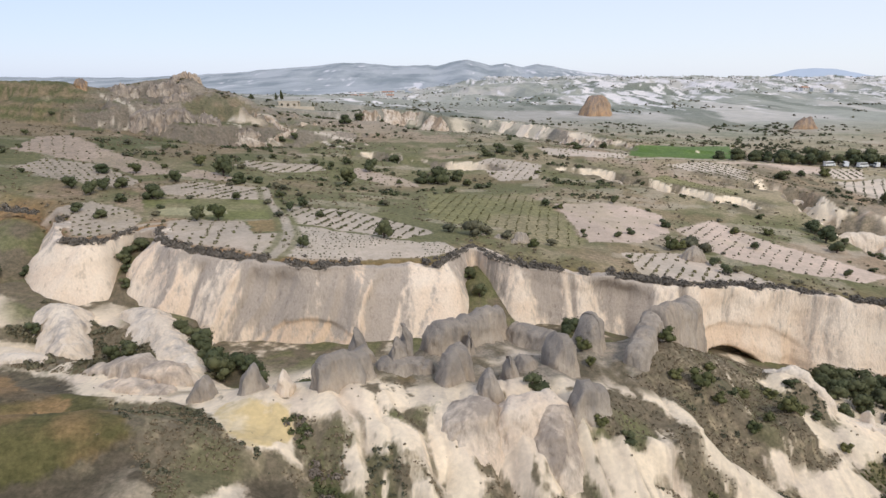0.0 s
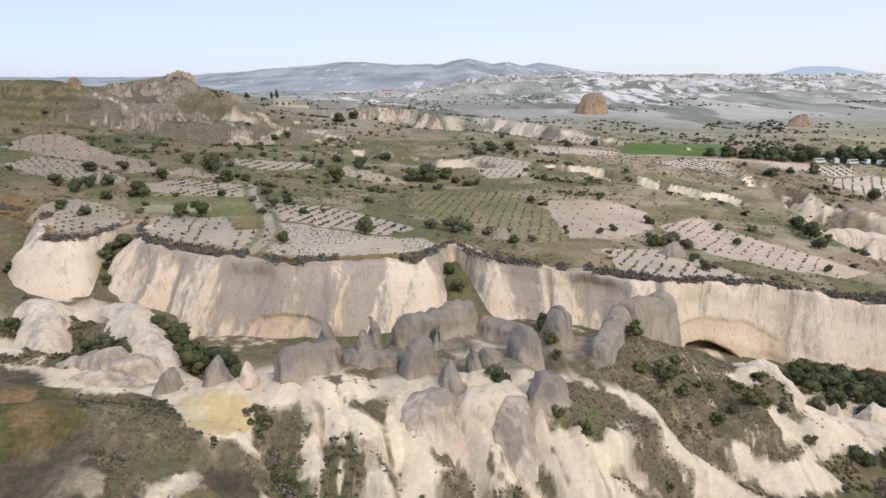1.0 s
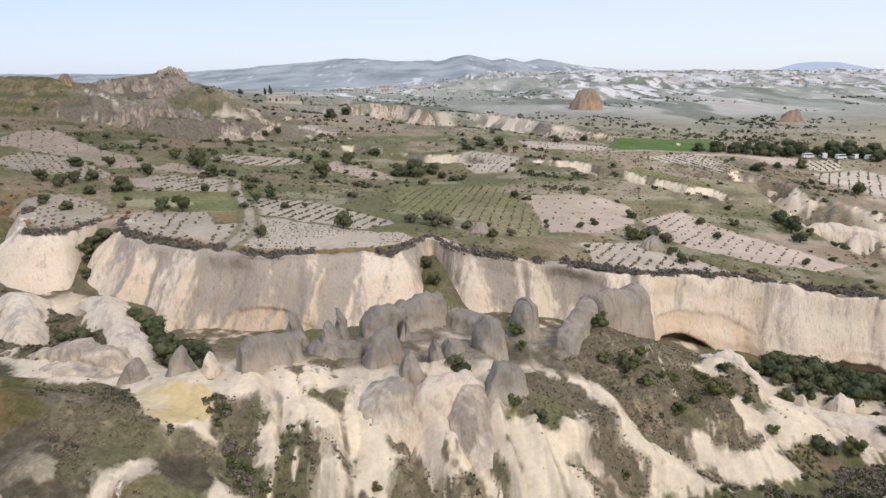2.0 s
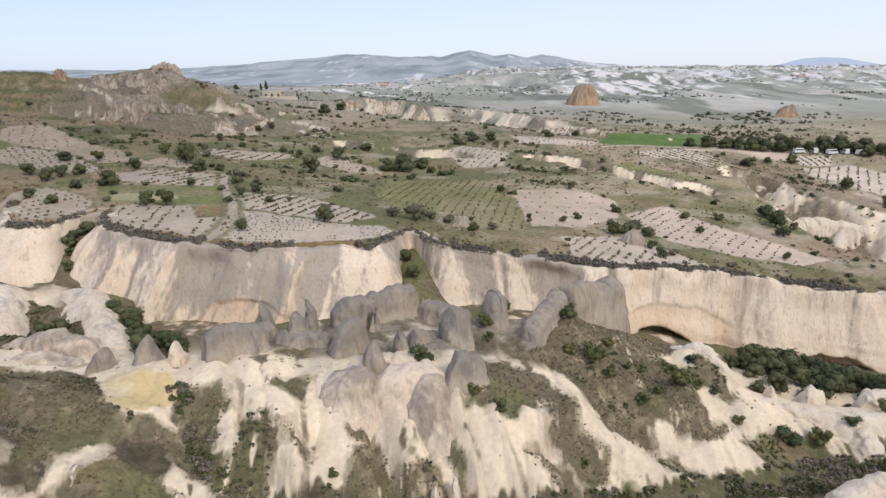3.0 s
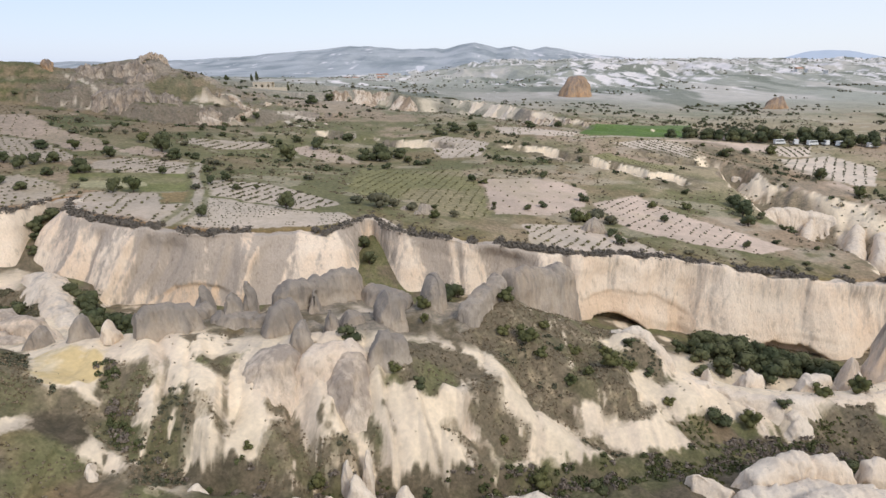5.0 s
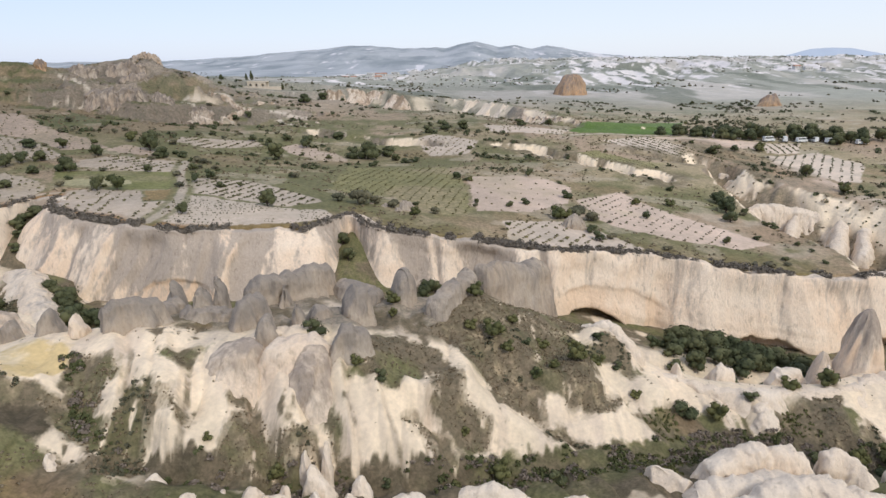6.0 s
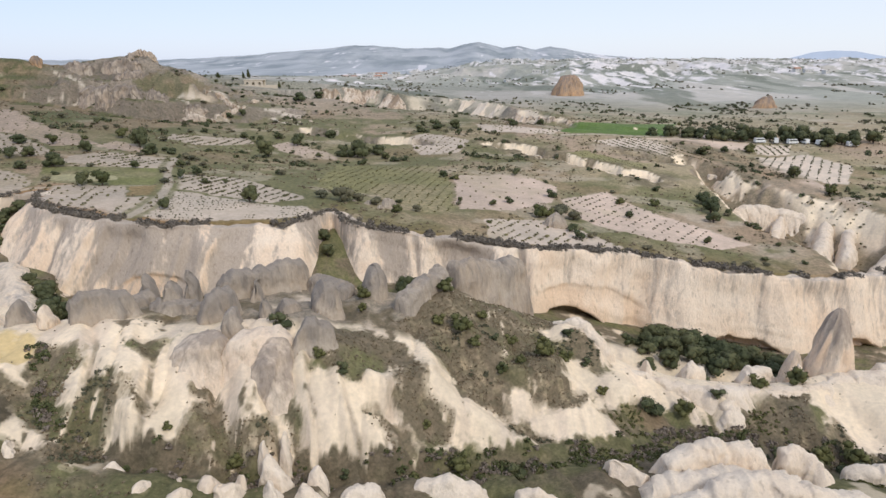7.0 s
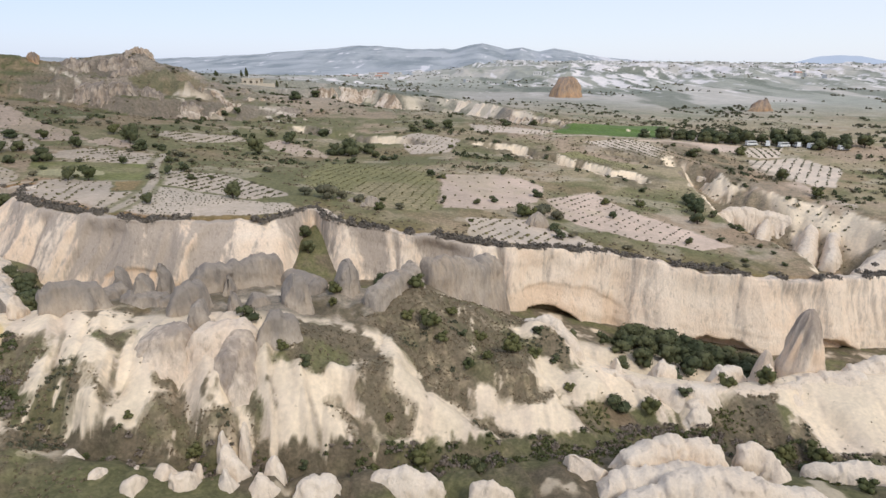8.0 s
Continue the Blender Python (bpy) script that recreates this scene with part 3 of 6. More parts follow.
def cover_upper(x, y, z, slope):
    """Base colour of the upland: parcels, grass, bare soil and scarps, with haze towards the distance."""
    n1, n2, n3 = fbm(x / 22, y / 22, 4, 71), fbm(x / 5, y / 5, 4, 72), fbm(x / 1.3, y / 1.3, 3, 73)
    tuff, soil, rock = np.array((0.76, 0.63, 0.468)), np.array((0.36, 0.27, 0.20)), np.array((0.28, 0.235, 0.20))
    grass, dry, scrub, rust = np.array((0.165, 0.158, 0.080)), np.array((0.32, 0.262, 0.172)), np.array((0.172, 0.140, 0.097)), np.array((0.28, 0.17, 0.088))
    mix = lambda a, b, k: a * (1 - k[:, None]) + b * k[:, None]
    full = lambda c: np.repeat(np.asarray(c)[None], len(x), 0)
    ey = edge_y(x)
    # drier and lighter eastward, standing in for sunlit haze on that side
    up = mix(full(grass), dry, step(-0.45, 0.45, n1 + 0.5 * n2 - 0.16 + np.clip((x - 30) / 260, -0.35, 0.35)))
    up = mix(up, soil, step(0.12, 0.42, fbm(x / 35, y / 35, 4, 75) + 0.3 * n2) * 0.8)
    up = mix(up, np.array((0.30, 0.205, 0.135)), step(0.12, 0.42, fbm(x / 17, y / 17, 4, 100)) * 0.4)
    up = mix(up, np.array((0.47, 0.40, 0.315)), step(0.22, 0.36, fbm(x / 12 + 40, y / 9, 4, 101)) * 0.4)
    high = np.exp(-(((x + 160) / 75) ** 2 + ((y - 335) / 60) ** 2) ** 2)
    up = mix(up, mix(full((0.14, 0.125, 0.068)), np.array((0.21, 0.165, 0.10)), step(-0.2, 0.4, n2)), high * 0.85)
    facet = 1 - 2 * np.abs(fbm(x / 15, y / 15, 4, 11))
    crown = np.exp(-(((x + 138) / 42) ** 2 + ((y - 345) / 34) ** 2) ** 2)
    strips = np.sin((z + 0.05 * x + 0.8 * n1) * 1.7)
    west = step(-50, -95, x) * step(215, 250, y)
    up = mix(up, np.array((0.27, 0.205, 0.135)), west * step(0.0, 0.5, strips) * 0.8)
    up = mix(up, np.array((0.125, 0.13, 0.06)), west * step(-0.2, -0.6, strips) * 0.85)
    up = mix(up, rust, step(16, 3, y - ey + 7 * n2) * (0.30 + 0.65 * step(20, -60, x)))
    for kind, _, _, _, poly in PARCELS:
        k = inside(x + n2 * 1.5, y + n2 * 1.0 + n3 * 0.8, poly).astype(float)
        c = np.array(PARCEL_COLOUR[kind])
        if kind in ("green", "meadow"):
            c = full(c) * (1 + 0.22 * n2)[:, None]
            c = mix(c, dry, step(0.0, 0.4, n1) * 0.6)
        if kind in ("vines", "furrows", "bare"):
            c = mix(full(c) * (1 + 0.10 * n2 + 0.06 * n3)[:, None], np.array((0.40, 0.33, 0.23)), step(0.15, 0.5, n1 + 0.4 * n2) * 0.55)
        # parcels brighten from west to east: the sun haze put into their colour
        up = mix(up, c * (1 + np.clip(x / 700, -0.14, 0.15))[:, None] if c.ndim == 2 else c, k * (0.93 + 0.07 * n3))
    up = mix(up, rust * 1.05, step(6.5, 3.5, y - ey + 2 * n2) * step(-12, -32, x) * 0.9)
    for pts in TRACKS:
        d, _ = along(x, y, pts)
        up = mix(up, grass * 1.1, step(3.4, 2.4, d + 0.7 * n3) * 0.7)
        up = mix(up, np.array((0.40, 0.34, 0.27)), step(1.4, 0.9, d + 0.4 * n3))
    up = mix(up, rock * 0.75, step(0.42, 0.62, slope + 0.25 * n2) * step(165, 200, y) * 0.8 * step(-182, -160, x + 6 * n1))
    bare = step(0.42, 0.62, slope + 0.25 * n2) * step(165, 200, y) * step(-0.25, 0.15, fbm(x / 26, y / 26, 3, 77) + 0.004 * (x + 60))
    bare = bare * step(-0.15, 0.12, fbm(x / 11, y / 11, 3, 68)) * (1 - np.exp(-(((x + 160) / 46) ** 2 + ((y - 350) / 40) ** 2) ** 2))
    dr = np.minimum.reduce([along(x, y, pts)[0] for pts in RAVINES[:3]])
    bare = bare * (1 - 0.9 * step(16, 9, dr + 4 * n2))
    up = mix(up, mix(full(scrub), dry, step(-0.2, 0.4, n2)), step(11, 6, dr + 3 * n2) * 0.8)
    gorge = along(x, y, RAVINES[1])[0]
    up = mix(up, mix(full(scrub), np.array((0.30, 0.215, 0.145)), step(-0.2, 0.4, n2)), step(34, 22, gorge + 5 * n2) * step(122, 136, x) * 0.75)
    wall = step(0.38, 0.55, slope + 0.1 * n3) * np.maximum(step(24, 19, gorge) * step(0.05, 0.3, fbm(x / 9, y / 9, 3, 108)), step(13, 10, along(x, y, RAVINES[0])[0])) * step(0.32, 0.12, fbm(x / 6, y / 6, 3, 102) + 0.25 * (gorge > 24) * fbm(x / 3, y / 3, 2, 103))
    bare = np.maximum(bare, wall)
    up = mix(up, tuff, bare)
    crag = 0.85 * np.exp(-(((x + 138) / 40) ** 2 + ((y - 350) / 40) ** 2) ** 2)
    up = mix(up, mix(full(rock) * 0.65, np.array((0.31, 0.258, 0.212)), step(0.25, 0.75, facet + 0.5 * n2)), np.maximum(crag, crown * 0.9) * step(-178, -158, x + 6 * n1) * step(0.22, 0.42, slope + 0.3 * n2))
    # beyond, scrub with broken bare bands of paler rock, greyed and lightened as haze
    k = inside(x + 3 * n2, y + 3 * n1, HILL_GREEN).astype(float)
    up = mix(up, mix(full((0.16, 0.145, 0.075)), np.array((0.25, 0.185, 0.115)), step(-0.1, 0.4, n2)), k * 0.9)
    for pts in HILL_PALES:
        d, _ = along(x + 2 * n2, y + 2 * n1, pts)
        up = mix(up, np.array((0.68, 0.59, 0.48)), step(1.5, 0.7, d + 1.3 * n3 + 1.2 * n2 + 0.5) * 0.85)
    # distance haze mixed into the scrub colours: greyer and paler than near ground
    hazy_sage = mix(full((0.36, 0.36, 0.32)), np.array((0.50, 0.465, 0.425)), step(-0.2, 0.3, fbm(x / 70, y / 110, 4, 74)))
    hazy_sage = mix(hazy_sage, np.array((0.19, 0.208, 0.18)), step(0.05, 0.25, fbm(x / 40 + 7, y / 160, 4, 69)) * 0.8)
    hazy_sage = hazy_sage * (0.80 + 0.20 * np.maximum(step(600, 800, y), step(60, 240, x)))[:, None] * np.array((1.0, 1.0, 0.97))
    # upland lightened in the east, darkened in the west, after the hazy light
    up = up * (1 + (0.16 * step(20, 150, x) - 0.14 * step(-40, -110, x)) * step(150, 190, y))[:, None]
    up = mix(up, hazy_sage, step(300, 540, y))
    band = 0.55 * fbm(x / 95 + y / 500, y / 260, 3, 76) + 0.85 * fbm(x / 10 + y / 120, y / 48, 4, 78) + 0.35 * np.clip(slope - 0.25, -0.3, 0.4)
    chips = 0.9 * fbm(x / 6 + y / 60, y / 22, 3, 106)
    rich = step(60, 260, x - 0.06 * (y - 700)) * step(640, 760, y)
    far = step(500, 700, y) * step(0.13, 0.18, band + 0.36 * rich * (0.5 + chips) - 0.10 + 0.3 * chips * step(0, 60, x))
    # far tuff, its warm tone greyed by painted haze
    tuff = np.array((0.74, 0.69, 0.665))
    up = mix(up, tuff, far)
    return up


def cover_lower(x, y, z, slope):
    """Base colour of the valley: bare tuff with scrub and grass."""
    n1, n2, n3 = fbm(x / 22, y / 22, 4, 71), fbm(x / 5, y / 5, 4, 72), fbm(x / 1.3, y / 1.3, 3, 73)
    tuff = np.array((0.76, 0.63, 0.468))
    grass, dry, scrub, rust = np.array((0.165, 0.158, 0.080)), np.array((0.32, 0.262, 0.172)), np.array((0.172, 0.140, 0.097)), np.array((0.28, 0.17, 0.088))
    mix = lambda a, b, k: a * (1 - k[:, None]) + b * k[:, None]
    full = lambda c: np.repeat(np.asarray(c)[None], len(x), 0)
    ey = edge_y(x)
    low = full(tuff)
    low = mix(low, np.array((0.66, 0.545, 0.42)), step(-0.1, 0.4, fbm(x / 3, y / 12, 3, 80)))
    low = mix(low, np.array((0.46, 0.385, 0.31)), step(0.30, 0.55, fbm(x / 1.6 + y / 20, y / 9, 3, 104)) * 0.45)
    low = mix(low, scrub, step(0.46, 0.62, np.clip(rills(x, y), 0, 1) * 0.3 + n2 * 0.6 + 0.35 * n3) * step(-34, -24, x) * step(104, 96, y))
    s = slabs(x + 0.4 * n3, y)
    notch = np.maximum(step(0.92, 0.97, s), step(0.09, 0.03, s)) * step(-0.25, 0.1, n2 + 0.6 * n3 + 0.05) * step(-14, -8, x) * step(72, 69, y + 0.1 * x) * step(56, 59, y)
    low = mix(low, mix(full(scrub), np.array((0.46, 0.385, 0.31)), step(-0.1, 0.4, n3)), notch * 0.85)
    wx, wy = x + n2 * 0.7 + n3 * 0.45, y + fbm(x / 5, y / 5, 4, 79) * 0.7 + fbm(x / 1.1, y / 1.1, 3, 67) * 0.5
    wx = wx + fbm(x / 0.9 + y / 14, y / 6, 3, 97) * 0.9
    streak = fbm(x / 0.8 + y / 16, y / 7, 3, 98)
    shifts = [(fbm(x / 2.4 + 11 * i, y / 2.4, 3, 110 + i) * (0.7 + 0.5 * i), fbm(x / 2.4, y / 2.4 + 11 * i, 3, 115 + i) * (0.7 + 0.5 * i)) for i in range(4)]

    def soft(poly):
        px, py = [q[0] for q in poly], [q[1] for q in poly]
        near = (x > min(px) - 4) & (x < max(px) + 4) & (y > min(py) - 4) & (y < max(py) + 4)
        k = np.zeros(len(x))
        k[near] = sum(inside((wx + a)[near], (wy + b)[near], poly) for a, b in shifts) / 4
        return k

    k = soft(KNOLL)
    heath = mix(full(scrub) * 0.60, dry * 0.6, step(0.1, 0.45, n2 + 0.4 * n3) * 0.6)
    low = mix(low, mix(heath, tuff * 0.72, step(0.22, 0.45, fbm(x / 3.4, y / 3.4, 4, 105)) * 0.75 * step(-34, -24, x)), k)
    low = mix(low, mix(full((0.112, 0.102, 0.038)), np.array((0.185, 0.125, 0.058)), step(-0.25, 0.3, n2 + 0.5 * n1)), soft(MEADOW) * 0.85)
    low = mix(low, np.array((0.30, 0.19, 0.095)), soft(RUST) * step(-0.25, 0.25, fbm(x / 9, y / 9, 3, 90) + 0.2) * 0.8)
    near = np.minimum.reduce([along(wx, wy, [q[:2] for q in spine])[0] for spine in GREY_RIDGES + SPURS])
    low = mix(low, mix(full((0.29, 0.247, 0.2)), scrub, step(-0.15, 0.25, n2)), step(6.5, 3.4, near + n2) * step(79, 83, y + n2))
    for poly in GRASS:
        k = soft(poly)
        low = mix(low, mix(mix(full(grass), scrub, step(-0.2, 0.3, n2)), rust, step(0.1, 0.5, n1) * 0.5), k)
    for poly in SCRUB:
        k = soft(poly) * step(0.62, 0.40, n3 * 0.5 + n2 * 0.35 + streak * 0.6)
        low = mix(low, mix(mix(full(scrub), dry, step(0.05, 0.5, n3) * 0.6), grass * 0.85, step(0.1, 0.45, fbm(x / 6, y / 6, 3, 109)) * 0.7), k)
    low = mix(low, mix(full(scrub) * 0.8, grass * 0.7, step(-0.2, 0.3, n2)), inside(wx, wy, HOLLOW).astype(float))
    low = mix(low, mix(full((0.60, 0.455, 0.225)), np.array((0.70, 0.57, 0.37)), step(-0.1, 0.5, n2 + 0.5 * n3)), soft(OCHRE) * 0.92)
    bank = step(0.5, -1.5, wy - np.interp(x, [q[0] for q in GULLY[4:]], [q[1] for q in GULLY[4:]])) * step(-6, 0, x)
    low = mix(low, mix(mix(full(scrub) * 0.8, grass * 0.8, step(-0.3, 0.2, n1 + 0.4 * n2)), tuff * 0.8, step(0.25, 0.5, fbm(x / 4, y / 4, 3, 107)) * 0.7), bank)
    d, _ = along(wx, wy, GULLY)
    wide = np.interp(x, [-10, 30, 70], [1.2, 2.4, 3.4])
    k = step(1.1 * wide, 0.8 * wide, d + 0.8 * n3 + 0.6 * n2 + 1.2 * streak)
    low = mix(low, mix(mix(full(scrub) * 0.85, grass * 0.8, step(-0.25, 0.25, n1 + 0.5 * n2)), dry, step(0.2, 0.6, n3) * 0.4), k * step(-18, -12, x))
    grown = ((ramp_level(x, y) > z - 0.4) & (y > 112)).astype(float)
    low = mix(low, mix(full(scrub), rust, step(-0.2, 0.4, n2) * 0.5), grown)
    back = step(ey - 26, ey - 14, y)
    low = mix(low, mix(full(scrub), grass, step(-0.1, 0.3, n2)), back * step(-0.35, 0.05, n2 + 0.3 * n3 + 0.2))
    behind = step(40, 30, y)
    low = mix(low, mix(full(grass), tuff, step(0.0, 0.4, n1)), behind)
    return low


def cover(x, y, z, slope):
    """Base colour of the ground by place and steepness, far haze included."""
    ey = edge_y(x)
    u, l = y > ey - 3, y < ey + 4
    cu, cl = np.zeros((len(x), 3)), np.zeros((len(x), 3))
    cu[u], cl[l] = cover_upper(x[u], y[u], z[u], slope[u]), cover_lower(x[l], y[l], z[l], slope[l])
    k = step(-1, 2, y - ey)[:, None]
    return cl * (1 - k) + cu * k


# ---- materials ----


def material(name, rough=0.9):
    m = bpy.data.materials.new(name)
    m.use_nodes = True
    nt = m.node_tree
    b = nt.nodes["Principled BSDF"]
    b.inputs["Roughness"].default_value = rough
    b.inputs["Specular IOR Level"].default_value = 0.2
    return m, nt, b


def node(nt, kind, **sets):
    n = nt.nodes.new(kind)
    for key, value in sets.items():
        n.inputs[key.replace("_", " ")].default_value = value
    return n


def mixed(nt, a, b, fac, how="MIX"):
    """A colour mix; a, b and fac are sockets or values. Returns the colour socket."""
    n = nt.nodes.new("ShaderNodeMix")
    n.data_type, n.blend_type = "RGBA", how
    for sock, value in ((n.inputs[0], fac), (n.inputs[6], a), (n.inputs[7], b)):
        if isinstance(value, bpy.types.NodeSocket):
            nt.links.new(value, sock)
        elif isinstance(value, tuple):
            sock.default_value = (*value, 1)
        else:
            sock.default_value = value
    return n.outputs[2]


def grain(nt, scale, detail=4.0, stretch=(1, 1, 1), coords="Object"):
    tc, mp = nt.nodes.new("ShaderNodeTexCoord"), nt.nodes.new("ShaderNodeMapping")
    mp.inputs["Scale"].default_value = stretch
    nt.links.new(tc.outputs[coords], mp.inputs["Vector"])
    n = node(nt, "ShaderNodeTexNoise", Scale=scale, Detail=detail, Roughness=0.6)
    nt.links.new(mp.outputs["Vector"], n.inputs["Vector"])
    return n.outputs["Fac"]


def ramp(nt, fac, lo, hi, a=(0, 0, 0), b=(1, 1, 1)):
    n = nt.nodes.new("ShaderNodeValToRGB")
    n.color_ramp.elements[0].position, n.color_ramp.elements[1].position = lo, hi
    n.color_ramp.elements[0].color, n.color_ramp.elements[1].color = (*a, 1), (*b, 1)
    nt.links.new(fac, n.inputs["Fac"])
    return n.outputs["Color"]


def bump(nt, b, fac, strength, distance):
    n = node(nt, "ShaderNodeBump", Strength=strength, Distance=distance)
    nt.links.new(fac, n.inputs["Height"])
    nt.links.new(n.outputs["Normal"], b.inputs["Normal"])


def ground_material():
    m, nt, b = material("ground_cover", 0.95)
    at = nt.nodes.new("ShaderNodeAttribute")
    at.attribute_name = "cover"
    fine, coarse = grain(nt, 1.4, 6), grain(nt, 0.09, 5)
    lum = nt.nodes.new("ShaderNodeRGBToBW")
    nt.links.new(at.outputs["Color"], lum.inputs[0])
    growth = ramp(nt, lum.outputs[0], 0.26, 0.42, (1, 1, 1), (0, 0, 0))
    mottle = mixed(nt, ramp(nt, grain(nt, 2.6, 5), 0.34, 0.66, (0.80, 0.80, 0.78), (1.2, 1.19, 1.18)), ramp(nt, grain(nt, 0.8, 4), 0.4, 0.65, (0.8, 0.82, 0.78), (1.2, 1.17, 1.15)), 1.0, "MULTIPLY")
    painted = mixed(nt, at.outputs["Color"], mottle, growth, "MULTIPLY")
    c = mixed(nt, painted, ramp(nt, fine, 0.3, 0.7, (0.88, 0.88, 0.88), (1.1, 1.1, 1.09)), 1.0, "MULTIPLY")
    c = mixed(nt, c, ramp(nt, coarse, 0.3, 0.7, (0.86, 0.87, 0.86), (1.12, 1.1, 1.08)), 1.0, "MULTIPLY")
    nt.links.new(c, b.inputs["Base Color"])
    bump(nt, b, fine, 0.35, 0.2)
    return m


def tuff_material(name, pale, warm, grey, lo=0.45, hi=0.6, relief=0.45):
    """Tuff with grey weathering that runs down from the top in streaks; on the cliff also painted side shade."""
    m, nt, b = material(name, 0.92)
    at = nt.nodes.new("ShaderNodeAttribute")
    at.attribute_name = "stain_shade"
    blot = grain(nt, 0.10, 5)
    streak = grain(nt, 0.8, 6, (1, 1, 0.08))
    fine = grain(nt, 2.6, 6, (1, 1, 0.5))
    wm = nt.nodes.new("ShaderNodeAttribute")
    wm.attribute_name = "warm"
    c = mixed(nt, pale, warm, ramp(nt, blot, 0.4, 0.65))
    c = mixed(nt, c, (0.70, 0.51, 0.345), wm.outputs["Fac"])
    add = nt.nodes.new("ShaderNodeMath")
    add.operation = "ADD"
    nt.links.new(streak, add.inputs[0])
    nt.links.new(at.outputs["Fac"], add.inputs[1])
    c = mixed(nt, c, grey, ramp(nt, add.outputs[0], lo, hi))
    c = mixed(nt, c, ramp(nt, fine, 0.3, 0.7, (0.89, 0.885, 0.88), (1.08, 1.08, 1.08)), 1.0, "MULTIPLY")
    crack = grain(nt, 0.9, 7, (1, 1, 0.35))
    c = mixed(nt, c, ramp(nt, crack, 0.34, 0.42, (0.72, 0.71, 0.70), (1, 1, 1)), 0.8, "MULTIPLY")
    nt.links.new(c, b.inputs["Base Color"])
    both = nt.nodes.new("ShaderNodeMath")
    nt.links.new(fine, both.inputs[0])
    nt.links.new(crack, both.inputs[1])
    flute = grain(nt, 0.55, 5, (1, 1, 0.05))
    c2 = nt.nodes.new("ShaderNodeMath")
    nt.links.new(both.outputs[0], c2.inputs[0])
    nt.links.new(flute, c2.inputs[1])
    bump(nt, b, c2.outputs[0], relief, 0.45)
    return m


GROUND = ground_material()
CLIFF = tuff_material("cliff_tuff", (0.82, 0.685, 0.535), (0.78, 0.61, 0.45), (0.46, 0.385, 0.312), 0.51, 0.76, 0.5)
FIN = tuff_material("weathered_tuff", (0.45, 0.382, 0.305), (0.42, 0.335, 0.25), (0.285, 0.245, 0.203), 0.32, 0.72, 0.6)
CASTLE = tuff_material("brown_rock", (0.46, 0.32, 0.20), (0.50, 0.30, 0.16), (0.24, 0.19, 0.155), 0.5, 0.8)
CRAG = tuff_material("crag_rock", (0.47, 0.40, 0.32), (0.41, 0.32, 0.24), (0.245, 0.205, 0.168), 0.42, 0.66, 0.7)
BOSS = tuff_material("capped_tuff", (0.74, 0.62, 0.485), (0.70, 0.55, 0.41), (0.36, 0.295, 0.235), 0.45, 0.80)
TERRACE = tuff_material("terrace_tuff", (0.66, 0.565, 0.465), (0.50, 0.38, 0.27), (0.29, 0.22, 0.155), 0.46, 0.62)
PALE = tuff_material("pale_tuff", (0.735, 0.63, 0.505), (0.70, 0.575, 0.44), (0.44, 0.385, 0.33), 0.72, 1.0)


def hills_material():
    m, nt, b = material("hazed_range", 1.0)
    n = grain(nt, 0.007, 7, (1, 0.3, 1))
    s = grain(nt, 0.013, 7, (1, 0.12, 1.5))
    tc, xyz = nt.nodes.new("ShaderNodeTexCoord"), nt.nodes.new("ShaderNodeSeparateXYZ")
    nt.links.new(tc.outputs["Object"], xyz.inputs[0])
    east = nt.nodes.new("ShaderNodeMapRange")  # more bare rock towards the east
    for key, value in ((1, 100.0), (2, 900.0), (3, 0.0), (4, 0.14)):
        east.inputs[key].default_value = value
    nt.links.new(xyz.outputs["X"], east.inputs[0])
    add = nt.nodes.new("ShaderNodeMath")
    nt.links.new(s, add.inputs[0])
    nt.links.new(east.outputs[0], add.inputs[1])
    # scrub and bare rock colours both carry the blue-grey of distance haze
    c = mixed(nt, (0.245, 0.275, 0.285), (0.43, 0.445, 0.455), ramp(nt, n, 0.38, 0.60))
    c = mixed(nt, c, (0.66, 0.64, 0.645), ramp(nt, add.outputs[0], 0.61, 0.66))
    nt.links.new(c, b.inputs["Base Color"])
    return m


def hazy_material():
    m, nt, b = material("hazed_far_hill", 1.0)
    # pale blue is the haze in front of the hill, painted on
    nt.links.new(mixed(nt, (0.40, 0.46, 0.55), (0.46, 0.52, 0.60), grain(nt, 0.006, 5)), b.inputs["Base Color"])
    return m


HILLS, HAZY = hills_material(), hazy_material()

